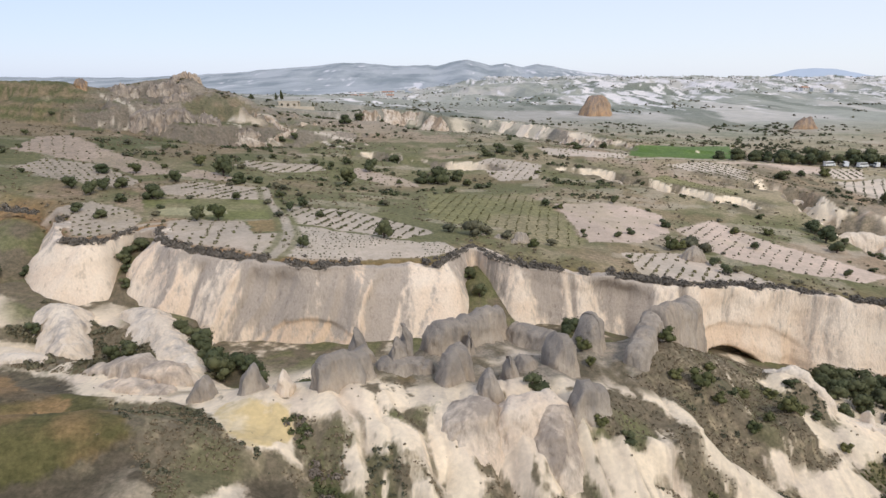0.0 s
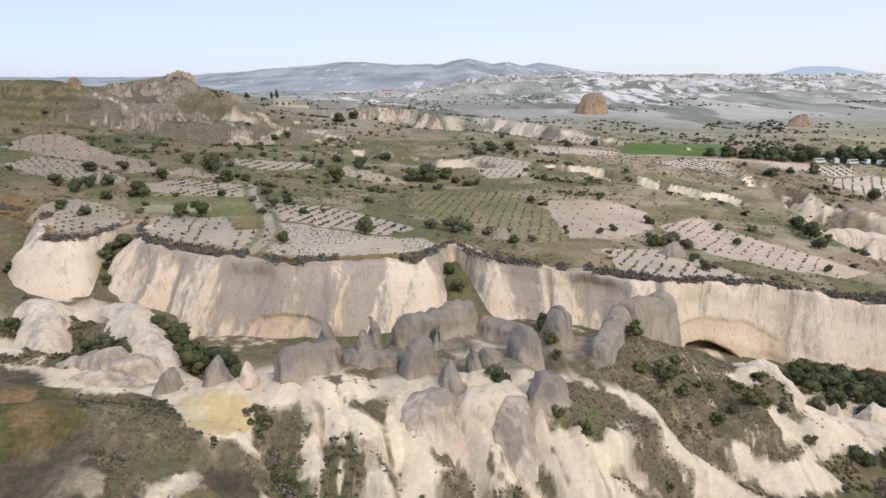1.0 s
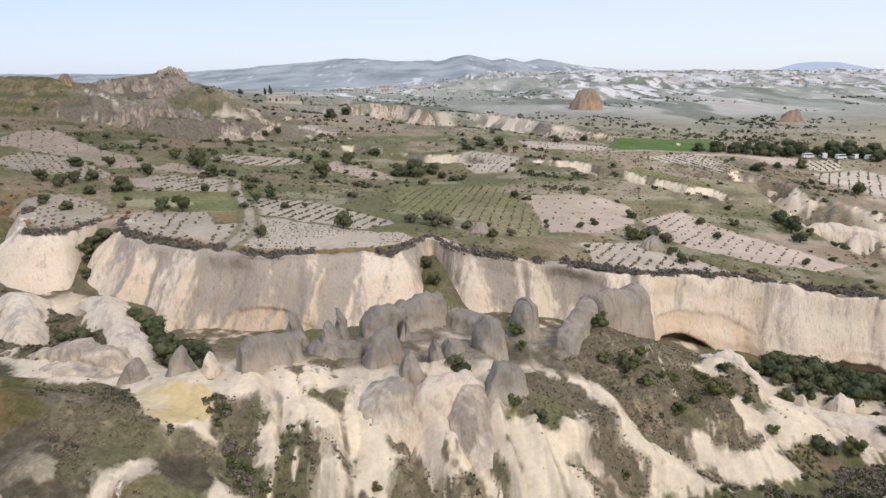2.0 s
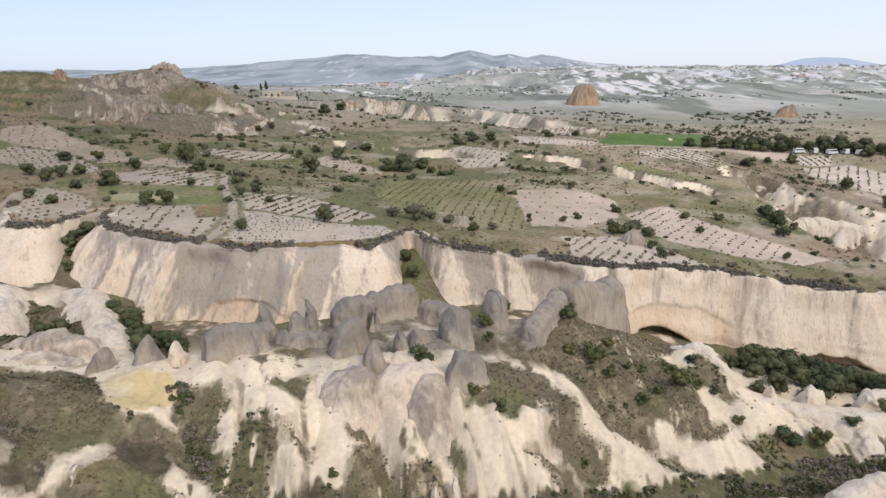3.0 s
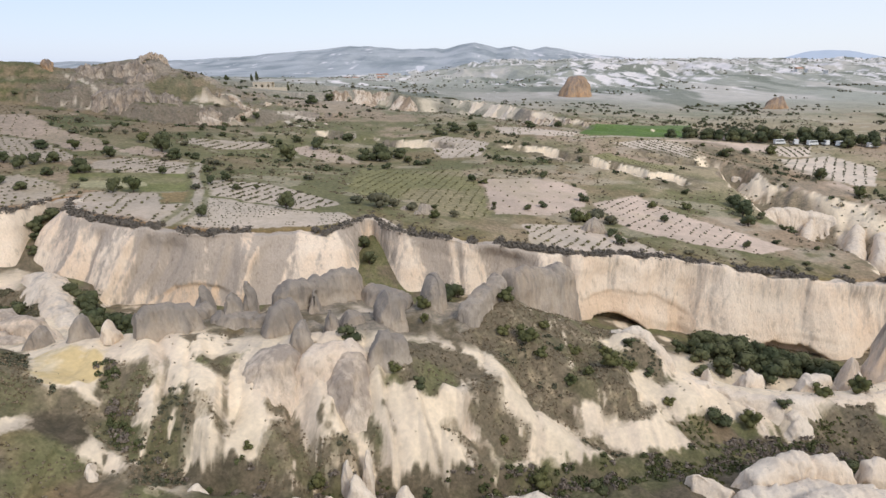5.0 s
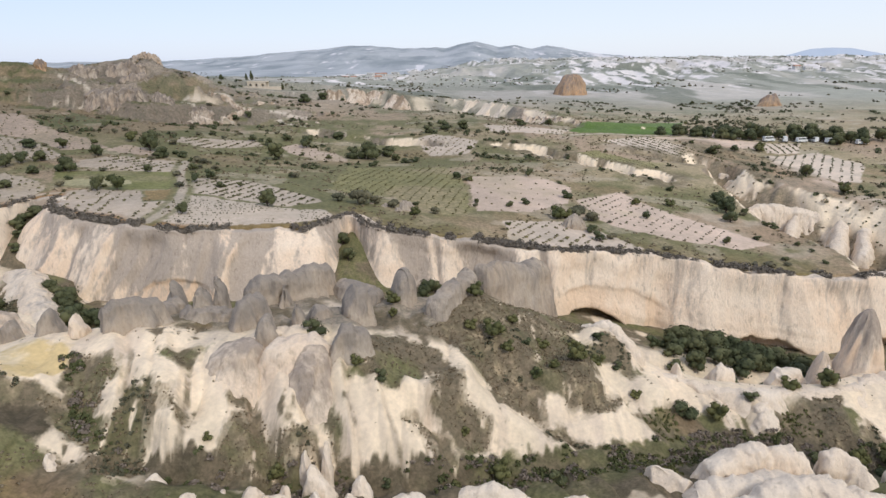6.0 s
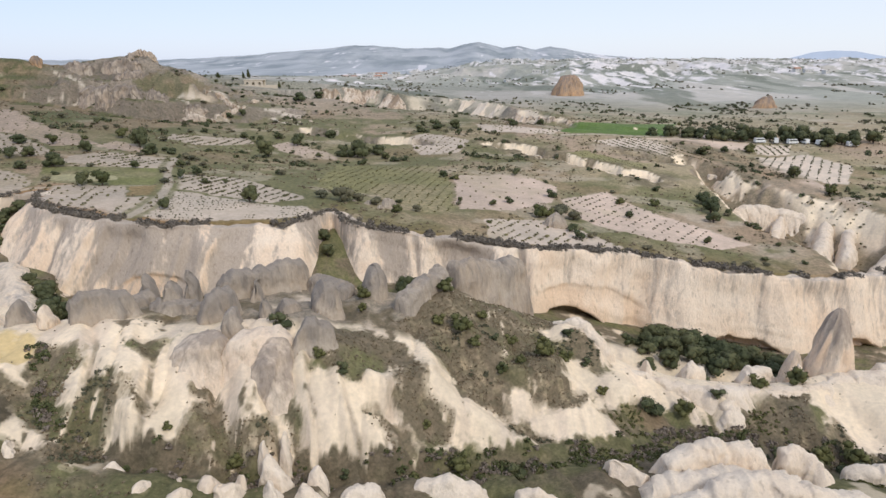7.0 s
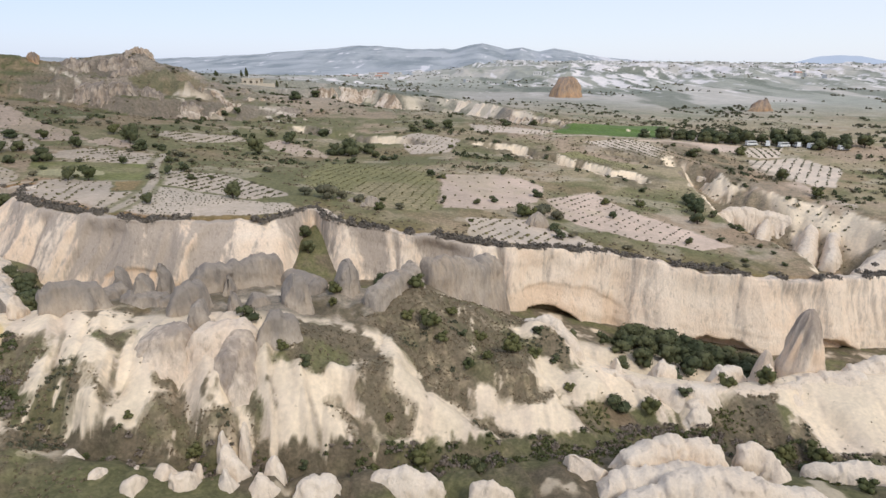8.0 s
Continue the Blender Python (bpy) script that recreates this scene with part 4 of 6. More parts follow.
# ---- meshes ----


def sheet(name, xs, ys, zs, mat, colours=None, stain_shade=None, closed=False, warm=None):
    """A mesh over a grid of points (rows x columns)."""
    rows, cols = xs.shape
    me = bpy.data.meshes.new(name)
    me.vertices.add(rows * cols)
    me.vertices.foreach_set("co", np.stack([xs, ys, zs], -1).astype(np.float32).ravel())
    i, j = np.meshgrid(np.arange(rows - 1), np.arange(cols if closed else cols - 1), indexing="ij")
    k = (j + 1) % cols
    quads = np.stack([i * cols + j, i * cols + k, (i + 1) * cols + k, (i + 1) * cols + j], -1).reshape(-1, 4)
    me.loops.add(quads.size)
    me.loops.foreach_set("vertex_index", quads.astype(np.int32).ravel())
    me.polygons.add(len(quads))
    me.polygons.foreach_set("loop_start", np.arange(0, quads.size, 4, dtype=np.int32))
    me.update(calc_edges=True)
    me.polygons.foreach_set("use_smooth", np.ones(len(quads), bool))
    if colours is not None:
        a = me.attributes.new("cover", "FLOAT_COLOR", "POINT")
        a.data.foreach_set("color", np.concatenate([colours, np.ones((len(colours), 1))], 1).astype(np.float32).ravel())
    if stain_shade is not None:
        a = me.attributes.new("stain_shade", "FLOAT", "POINT")
        a.data.foreach_set("value", np.asarray(stain_shade, np.float32).ravel())
    if warm is not None:
        a = me.attributes.new("warm", "FLOAT", "POINT")
        a.data.foreach_set("value", np.asarray(warm, np.float32).ravel())
    me.materials.append(mat)
    me.validate()
    return me


def make_ground():
    front = np.linspace(-48, 48, 690)
    back = np.linspace(48, 312, 130)[1:-1]
    a = np.radians(np.concatenate([front, back]))
    r = np.concatenate([[0.02, 6, 14, 24, 34], np.arange(42, 56, 0.5), np.arange(56, 112, 0.3), np.arange(112, 190, 0.5), np.geomspace(190, 620, 220), np.geomspace(623, 1330, 170), np.geomspace(1380, 4900, 22)])
    cx, cy = 22.0, -5.0
    rr, aa = np.meshgrid(r, a, indexing="ij")
    x, y = cx + rr * np.sin(aa), cy + rr * np.cos(aa)
    z = height(x.ravel(), y.ravel()).reshape(x.shape)
    # behind the camera the land rolls on at valley level
    dzr = np.gradient(z, axis=0) / np.gradient(rr, axis=0)
    dza = np.gradient(z, axis=1) / np.maximum(np.gradient(aa, axis=1) * rr, 0.05)
    slope = np.hypot(dzr, dza)
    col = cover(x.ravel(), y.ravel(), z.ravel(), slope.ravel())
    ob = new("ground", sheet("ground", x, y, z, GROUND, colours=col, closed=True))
    tagged(ob, "dry upland and badland valley of pale tuff, soil and scrub", "ground", kind="structure")


def make_cliff():
    xs = np.arange(-91, 240, 0.3)
    ys = edge_y(xs)
    for _ in range(2):
        ys = np.convolve(np.pad(ys, 4, mode="edge"), np.ones(9) / 9, "valid")
    # outward normals, towards the valley
    tx, ty = np.gradient(xs), np.gradient(ys)
    ln = np.hypot(tx, ty)
    nx, ny = ty / ln, -tx / ln
    s = np.cumsum(ln)
    v = np.concatenate([[-0.14, -0.09, -0.05, -0.02], np.linspace(0, 1, 46)])
    V, S = np.meshgrid(v, s, indexing="ij")
    X0 = np.repeat(xs[None], len(v), 0)
    Y0 = np.repeat(ys[None], len(v), 0)
    NX, NY = np.repeat(nx[None], len(v), 0), np.repeat(ny[None], len(v), 0)
    top = upland(xs, ys + 1.0) + 0.1 - np.abs(fbm(s / 9, s * 0, 4, 81)) * 1.9 + 0.3
    foot = np.interp(xs, FOOT_X, FOOT_Z) - 2.5
    vv = np.clip(V, 0, 1)
    slant = S + 7.0 * V * step(25, -5, X0) + 3 * fbm(S / 18, V * 1.5, 2, 87)
    # columns with flat faces and sharp creases between them, broad and narrow
    chance = np.random.default_rng(83)

    def columns(gap, shift):
        knots = np.cumsum(chance.uniform(0.5 * gap, 1.5 * gap, int(520 / gap))) - 40
        return np.interp(slant + shift * fbm(S / 7, V * 2.2, 2, 84), knots, chance.uniform(-1, 1, len(knots)))

    broad, middling, narrow = columns(9.0, 1.2), columns(3.6, 1.0), columns(1.4, 0.5)
    tame = 1 - 0.45 * step(45, 66, X0)
    swell = fbm(S / 26, V * 0.3, 2, 84) * 2.4
    out = 0.3 + vv * np.interp(X0, [-60, 20, 60], [8.5, 6.5, 3.4]) + 1.2 * vv ** 4 + broad * 2.8 * vv ** 0.5 * tame + (middling * 1.5 + narrow * 0.5) * step(0, 0.22, V) * tame + swell * step(0, 0.3, V)
    # ledges where beds crop out near the foot
    out = out + 0.30 * np.round(fbm(S / 14, V * 13, 3, 96) * 3) / 3 * step(50, 70, X0) * step(0.45, 0.7, V)
    # buttresses that stand proud
    for bx, w, deep in ((-2.5, 4.5, 4.2), (-79, 7, 5.0), (-56, 5, 3.6), (16, 5, 2.5), (-40, 5, 2.0), (89, 5, 2.6), (104, 8, 1.6), (122, 8, 2.2), (81.5, 2.2, -2.6), (60, 3, -1.5)):
        out = out + deep * np.clip(1 - np.abs((X0 - bx + 3 * (V - 0.5)) / (1.7 * w)) ** 1.4, 0, 1) * vv ** 0.7
    warm = np.zeros(V.shape)
    # hollows scooped out at the foot, with ragged arched roofs
    for hx, w, v0, v1, deep in ((-27, 9, 0.56, 0.98, 0.8), (64.5, 9, 0.74, 0.90, 6.5), (69, 15, 0.42, 0.62, 0.5), (106, 13, 0.74, 1.0, 3.5), (131, 10, 0.72, 1.0, 3.0)):
        arch = v0 + 0.22 * np.abs((X0 - hx) / w) ** 2.2 + 0.035 * fbm(S / 2.5, V * 0, 3, 88)
        warm = np.maximum(warm, 0.75 * np.exp(-((X0 - hx) / (w * 1.1)) ** 6) * step(arch - 0.05, arch + 0.08, V + 0.08 * fbm(S / 3, V * 4, 3, 93)))
        out = out - deep * np.exp(-((X0 - hx) / w) ** 6) * step(arch, arch + 0.06, V) * (1 - step(v1 - 0.06, v1 + 0.1, V))
    out = out + fbm(S / 1.3, V * 9, 3, 89) * 0.14
    for gx in (-70, 8):
        out = out * (1 - 0.85 * np.exp(-((X0 - gx) / 5.0) ** 4))
    out = np.where(V < 0, V * 25 + 0.4, out)
    Z = top[None] + np.where(V < 0, V * 1.2, -vv * (top - foot)[None])
    X, Y = X0 + NX * out, Y0 + NY * out
    # weathering grey laid on recessed columns, also darkening them so the relief shows
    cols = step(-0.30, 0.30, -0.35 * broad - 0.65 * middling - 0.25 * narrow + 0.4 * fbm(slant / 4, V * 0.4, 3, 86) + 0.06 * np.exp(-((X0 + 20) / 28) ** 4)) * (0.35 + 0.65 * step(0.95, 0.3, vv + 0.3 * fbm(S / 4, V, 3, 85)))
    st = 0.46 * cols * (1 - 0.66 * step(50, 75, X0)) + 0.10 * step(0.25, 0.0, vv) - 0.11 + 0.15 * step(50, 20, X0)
    st = st - 0.3 * warm
    # sun from the east put into colour: west-facing sides greyer, east-facing paler
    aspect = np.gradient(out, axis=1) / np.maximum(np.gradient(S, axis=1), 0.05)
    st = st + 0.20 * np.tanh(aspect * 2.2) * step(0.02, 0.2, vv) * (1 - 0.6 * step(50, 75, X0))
    for bx, w in ((-2.5, 4.5), (-55, 6), (14, 6), (-80, 12)):
        st = st - 0.35 * np.exp(-((X0 - bx) / w) ** 4)
    ob = new("cliff", sheet("cliff", X, Y, Z, CLIFF, stain_shade=st, warm=warm * (1 - 0.6 * step(0.1, 0.4, fbm(S / 6, V * 2, 3, 94)))))
    tagged(ob, "fluted cream tuff cliff with grey weathering streaks and painted side shade", "cliff", kind="structure")


def rock_mesh(name, length, width, tall, mat, seed, flutes=0.16, top=2.2, taper=0.35, stain_shade=0.1, rough=0.12, lean=0.0, sub=72, fade=0.3, crease=0.0, belt=0.0):
    """A weathered rock: an oval plan drawn up to a rounded, uneven crest with vertical grooves."""
    v = np.concatenate([np.linspace(0, 0.75, 24), np.linspace(0.78, 0.97, 12), [0.985, 0.994, 1]])
    a = np.linspace(0, 2 * np.pi, sub, endpoint=False)
    V, A = np.meshgrid(v, a, indexing="ij")
    ca, sa = np.cos(A), np.sin(A)
    prof = np.clip(1 - V ** top, 0, 1) ** 0.5 * (1 - taper * V) + taper * 0.25 * (1 - V) ** 3
    per = length / max(width, 0.01)
    groove = np.abs(fbm(ca * 2.2 * min(per, 3) + seed * 7.1, sa * 2.2 + V * 0.8, 3, seed)) * flutes * 2.2
    lump = fbm(ca * 1.3 + seed * 3.3, sa * 1.3 + V * 2.0, 4, seed + 5) * rough * 2
    fold = crease * (1 - 2.2 * np.abs(fbm(ca * 1.9 + seed, sa * 1.9 + V * 2.6 + seed * 1.3, 3, seed + 7)))
    rad = prof * (1 - groove * step(0, 0.1, V) + lump + fold)
    x, y = ca * rad * length / 2, sa * rad * width / 2
    crest = 1 + 0.32 * fbm(x / max(length, 1) * 5 + seed, y * 0 + 0.5, 3, seed + 9) * min(per - 0.8, 1.0)
    z = V * tall * crest * (1 + 0.5 * fold * V * (1 - V) * 4)
    x = x + lean * z
    st = stain_shade + fade * (V - 0.5) + 0.14 * fbm(ca * 2 + seed, sa * 2 + V, 3, seed + 2)
    ochre = belt * step(0.25, 0.45, V + 0.1 * lump) * step(0.72, 0.55, V + 0.8 * lump) * step(-0.2, 0.3, fbm(ca * 1.5 + seed, sa * 1.5 + V, 3, seed + 8))
    return sheet(name, x, y, z, mat, stain_shade=st - 0.5 * ochre, closed=True, warm=ochre)


def put_ridge(name, label, spine, mat, seed, group="", boxy=0.6, skirt=0.35, rough=0.5, groove=0.3, stain_shade=0.0, fade=0.2, jag=0.5, sink=0.6, warm=0.0, sheer=0.0):
    """A weathered rock drawn along a spine of (x, y, crest level, half width), its foot sunk into the slope."""
    sp = np.array(spine, float)
    run = np.concatenate([[0], np.cumsum(np.hypot(np.diff(sp[:, 0]), np.diff(sp[:, 1])))])
    cols = int(np.clip(run[-1] / 0.28, 34, 120))
    t = np.linspace(0, run[-1], cols)
    sx, sy, top, half = (np.interp(t, run, sp[:, k]) for k in range(4))
    for _ in range(2):
        sx, sy, top, half = (np.convolve(np.pad(q, 2, mode="edge"), np.ones(5) / 5, "valid") for q in (sx, sy, top, half))
    dx, dy = np.gradient(sx), np.gradient(sy)
    ln = np.hypot(dx, dy) + 1e-9
    dx, dy = dx / ln, dy / ln
    end = np.abs(2 * t / run[-1] - 1)
    e = np.clip((end * run[-1] / 2 - run[-1] / 2 + half) / half, 0, 1)  # 0 along the middle, 1 at the tips
    taper = np.sqrt(np.clip(1 - e ** 2.4, 0.0, 1))
    foot = height(sx, sy) - sink - 0.8 * half
    for k in (-1.35, 1.35):
        foot = np.minimum(foot, height(sx + k * dy * half, sy - k * dx * half) - 0.5)
    ang = np.linspace(0, np.pi, 46)
    A, T = np.meshgrid(ang, t, indexing="ij")
    c, sn = np.cos(A), np.sin(A)
    across = np.sign(c) * np.abs(c) ** boxy
    up = np.abs(sn) ** boxy
    # sheer rocks have leaning flat sides up to a broken edge
    v = 1 - np.abs(2 * A / np.pi - 1)
    across = across * (1 - sheer) + sheer * np.sign(c) * (1 - 0.52 * v - 0.40 * step(0.80, 1.0, v))
    up = up * (1 - sheer) + sheer * (1 - (1 - v) ** 1.35)
    flare = 1 + skirt * (1 - up) ** 2
    side = np.sign(c)
    chance = np.random.default_rng(seed)
    knots = np.cumsum(chance.uniform(0.5, 1.7, 90)) - 4
    facet = np.where(side > 0, np.interp(T + 0.4 * up, knots, chance.uniform(0, 1, 90)), np.interp(T - 0.4 * up, knots, chance.uniform(0, 1, 90)))
    rib = np.abs(fbm(T / 1.7 + seed * 3.1 + 0.3 * up, side * 4 + up * 0.4, 3, seed)) * 2 * (1 - sheer) + sheer * facet
    block = np.interp(t, np.cumsum(chance.uniform(0.4, 1.8, 90)) - 3, chance.uniform(-1, 1, 90))
    crest = top - jag * (np.abs(fbm(t / 2.2 + seed, t * 0, 3, seed + 9)) * 2 - 0.3) - jag * (0.3 + 0.7 * sheer) * block
    crest = foot + (crest - foot) * (0.25 + 0.75 * taper ** 0.8)
    off = across * half * flare * (0.10 + 0.90 * taper) * (1 - groove * rib * np.abs(c) ** 0.3 * step(0, 0.25, up))
    X = sx + dy * off
    Y = sy - dx * off
    Z = foot + (crest - foot) * up
    # the tips run out along the spine
    X, Y = X - dx * np.sign(t - run[-1] / 2) * e * half * 0.35 * up, Y - dy * np.sign(t - run[-1] / 2) * e * half * 0.35 * up
    n1, n2, n3 = fbm3(X / 2.6, Y / 2.6, Z / 3.4, 3, seed + 1), fbm3(X / 0.8, Y / 0.8, Z / 1.3, 3, seed + 2), fbm3(X / 2.6 + 40, Y / 2.6, Z / 3.4, 3, seed + 3)
    X = X + rough * (n1 * 0.9 + 0.22 * n2) * np.minimum(half, 2)
    Y = Y + rough * (n3 * 0.9 + 0.22 * n2) * np.minimum(half, 2)
    Z = Z + rough * 0.5 * n2 * up
    st = stain_shade + fade * (up - 0.5) + 0.28 * n1 + 0.12 * n3
    ob = new(name, sheet(name, X, Y, Z, mat, stain_shade=st, warm=np.full(X.shape, warm) * step(-0.3, 0.4, n3)))
    return tagged(ob, label, "rock", group)


def bank_mesh(name, length, run, tall, mat, seed, stain_shade=0.0, rib_gap=3.0, rib=0.9):
    """An eroded bank: a ragged brow, a rilled face that runs out at its foot, and a back tucked into the slope."""
    s = np.linspace(0, 1, max(36, int(length / 0.4)))
    v = np.concatenate([[-0.5, -0.25, -0.1, -0.03], np.linspace(0, 1, 22)])
    V, S = np.meshgrid(v, s, indexing="ij")
    L = S * length
    vv = np.clip(V, 0, 1)
    ends = np.clip(np.minimum(S, 1 - S) * 3.2, 0, 1) ** 0.6
    brow = ends * (1 - 0.16 * np.abs(fbm(L / 6 + seed, S * 0, 4, seed)) * 2)
    ridge = 1 - np.abs(fbm(L / rib_gap + 0.4 * vv + seed * 3.1, vv * 0.6, 3, seed + 1)) * 2.4
    fine = 1 - np.abs(fbm(L / (rib_gap * 0.35) + seed, vv * 1.2, 2, seed + 2)) * 2.0
    out = run * (0.55 * vv + 0.45 * vv ** 2) + (ridge - 0.5) * rib * np.sin(np.pi * np.clip(vv * 0.9 + 0.08, 0, 1)) * 1.6 + fine * 0.22 * vv
    out = np.where(V < 0, V * run * 0.9, out)
    z = tall * brow * np.where(V < 0, 1 + V * 0.9, 1 - vv ** 0.85) - np.where(V < 0, 0, 0.8 * vv)
    st = stain_shade + 0.16 * (0.4 - vv) + 0.25 * fbm(L / 4 + seed, vv * 0.6, 3, seed + 3)
    return sheet(name, L - length / 2, -out + 0.6 * fbm(L / 9 + seed, S * 0, 3, seed + 4) * 3, z, mat, stain_shade=st)


def put_bank(name, label, x, y, top, base, length, run, heading, mat, seed, group="", **kw):
    ob = new(name, bank_mesh(name, length, run, top - base, mat, seed, **kw))
    ob.matrix_world = pose(x, y, base, 0, 0, heading)
    return tagged(ob, label, "rock", group)


def put_rock(name, label, x, y, tall, length, width, heading, mat, seed, sink=1.2, base=None, category="rock", group="", **kw):
    z = float(height(np.array([x]), np.array([y]))[0]) if base is None else base
    ob = new(name, rock_mesh(name, length, width, tall + sink, mat, seed, **kw))
    ob.matrix_world = pose(x, y, z - sink, 0, 0, heading)
    return tagged(ob, label, category, group)


def make_hills():
    """The far range: a long slope that climbs from the plain to an uneven skyline."""
    xs = np.linspace(-3600, 3600, 520)
    vs = np.linspace(0, 1, 70)
    X, V = np.meshgrid(xs, vs, indexing="xy")
    Y = 1250 + 2550 * V ** 1.15
    bearing = X / 3800
    sky_line = np.interp(bearing, [-0.95, -0.46, -0.40, -0.30, -0.22, -0.146, -0.07, -0.01, 0.034, 0.07, 0.095, 0.118, 0.14, 0.165, 0.2, 0.28, 0.42, 0.5, 0.95],
                         [-0.2, -0.1, 0.05, 0.42, 0.72, 1.14, 0.92, 0.92, 1.42, 0.9, 1.05, 0.8, 1.08, 0.85, 0.45, -0.1, -0.35, -0.45, -0.5])
    sky_line = sky_line + 0.16 * fbm(bearing * 26, bearing * 0, 5, 91)
    low = -1.55 + 0.0 * bearing
    spur = 1 - 2 * np.abs(fbm(X / 420 + V, V * 6, 4, 92))
    lift = np.clip(V ** 0.85 + 0.17 * (spur - 0.5) * np.sin(np.pi * V), 0, 1.05)
    angle = low + (sky_line - low) * lift
    Xs = bearing * Y
    Z = 45 + Y * np.tan(np.radians(angle))
    # the range falls away behind its skyline
    Xs, Ys, Zs = np.vstack([Xs, Xs[-1:] * 1.08]), np.vstack([Y, Y[-1:] + 350]), np.vstack([Z, Z[-1:] * 0 - 30])
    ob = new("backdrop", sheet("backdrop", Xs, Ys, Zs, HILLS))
    tagged(ob, "distant scrub-covered mountain range with pale bare patches, haze in its colours", "hills", kind="structure")
    # a hill still farther off, made fainter by haze in its colour
    xs = np.linspace(1700, 3000, 80)
    vs = np.linspace(0, 1, 12)
    X, V = np.meshgrid(xs, vs, indexing="xy")
    crest = 92 * np.exp(-((xs - 2270) / 330) ** 2) + 20 * np.exp(-((xs - 2650) / 250) ** 2) + fbm(xs / 120, xs * 0, 3, 95) * 4
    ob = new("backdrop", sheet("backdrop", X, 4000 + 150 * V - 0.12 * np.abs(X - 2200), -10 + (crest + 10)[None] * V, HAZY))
    tagged(ob, "hill on the far horizon, painted faint blue for haze", "hills", kind="structure")


make_ground()
make_cliff()
make_hills()

# ---- rocks of the valley ----
for n, spine in enumerate(GREY_RIDGES):
    put_ridge("rock_fin", "grey weathered tuff fin with vertical grooves", [(x, y, z, 1.45 * w) for x, y, z, w in spine], FIN, 100 + n, "rock fins", boxy=0.66, groove=0.42, skirt=0.6, jag=0.38, rough=0.40, sheer=0.88, fade=0.75, stain_shade=-0.12)
put_ridge("rock_fin", "ochre-stained tuff pinnacle beside a yellow flat", [(-22, 75.8, 7.8, 1.3), (-20.3, 76, 8.8, 1.8), (-18.6, 76.2, 7.6, 1.4)], BOSS, 119, "rock fins", warm=0.7, stain_shade=-0.3, sheer=0.6, groove=0.3)
for n, spine in enumerate((SPURS[0][:4], SPURS[0][3:])):
    put_ridge("rock_spur", "broad grey and cream tuff spur running to the cliff", spine, FIN, 131 + n, "rock spurs", stain_shade=-0.06, groove=0.3, boxy=0.6, jag=0.7, sheer=0.6)
BOSSES = [  # spine, weathering, skirt
    ([(-2.4, 70.2, 3.8, 3.4), (1.2, 71.0, 5.8, 4.4), (4.6, 72.2, 6.9, 4.6), (7.6, 74.0, 6.8, 3.6)], 0.02, 0.5),
    ([(14.2, 73.4, 7.4, 2.8), (13.6, 70.4, 6.1, 3.3), (12.9, 67.4, 3.9, 3.2), (12.0, 64.8, 1.0, 2.4)], 0.06, 0.8),
    ([(4.6, 73.2, 5.6, 3.6), (9.0, 72.6, 7.0, 4.3), (13.0, 73.2, 6.8, 3.8), (16.4, 74.4, 6.6, 3.0)], -0.40, 0.45),
    ([(-58, 92, 0.6, 3.6), (-50, 91, 3.2, 4.4), (-45.8, 89.4, 5.3, 4.2), (-43, 88, 4.2, 3.4), (-39, 87, 4.7, 3.8), (-35, 85.4, 2.0, 2.6)], 0.02, 0.6),
    ([(-52, 85, 2.0, 3.6), (-45, 83.6, 3.9, 4.0), (-39.6, 82, 3.4, 3.4), (-36, 80.6, 2.6, 2.2)], -0.10, 0.7),
]
for n, (spine, dark, skirt) in enumerate(BOSSES):
    put_ridge("rock_boss", "rounded boss of mauve-grey and cream tuff on the slope", spine, BOSS, 150 + n, "rock bosses", boxy=0.72, groove=0.2, rough=0.6, jag=0.35, stain_shade=dark, fade=0.35, skirt=skirt, sink=1.0, sheer=0.35)
APRONS = [
    [(-67, 127, -1.6, 3.2), (-58.5, 121.5, 0.6, 4.6), (-53, 115.5, 0.0, 5.0), (-47.5, 108, -1.8, 4.6), (-41.5, 101, -3.8, 2.8)],
    [(-83, 125, 0.2, 4.5), (-74, 120, 1.8, 5.5), (-70.5, 113, -0.6, 5), (-67, 106, -2.8, 3.6)],
    [(-74, 98, 1.2, 2.4), (-69, 97, 1.9, 2.6), (-65.5, 97, 1.6, 2.4), (-61.5, 96, 0.2, 1.8)],
]
for n, spine in enumerate(APRONS):
    put_ridge("rock_apron", "smooth white tuff apron running down from the cliff", spine, PALE, 180 + n, "white aprons", boxy=1.1, groove=0.06, rough=0.55, jag=0.12, stain_shade=0.16, skirt=1.0, sink=0.8)
PALE_RIDGES = [
    [(10.6, 112, 0.4, 0.9), (11.2, 112, 2.3, 0.9), (12, 112, 0.4, 0.8)],
    [(54.6, 103.8, -4.6, 1.2), (58.1, 101.6, -2.7, 1.4), (60.6, 101, -2.2, 1.8), (63.4, 98.6, -5.2, 1.5), (66.4, 97.2, -9.2, 1.3)],
    [(70.4, 99, -11.6, 1.2), (71.9, 99, -9.6, 1.4), (73.6, 99.2, -11.8, 1.2)],
    [(79, 104, -13.6, 2.4), (82, 104, -12.1, 2.8), (86, 104.6, -14.6, 2.4)],
    [(89.4, 104, -14.8, 2.4), (94.3, 104.4, -12.9, 3.2), (99.4, 104, -14.8, 2.6)],
    [(100, 104, -14, 1.6), (102, 104, -12.4, 2), (104.4, 104.4, -14, 1.6)],
    [(114, 104, -13.4, 2.4), (118, 104, -12.1, 3.2), (126, 105, -9.6, 4.4), (140, 106, -7.5, 5)],
]
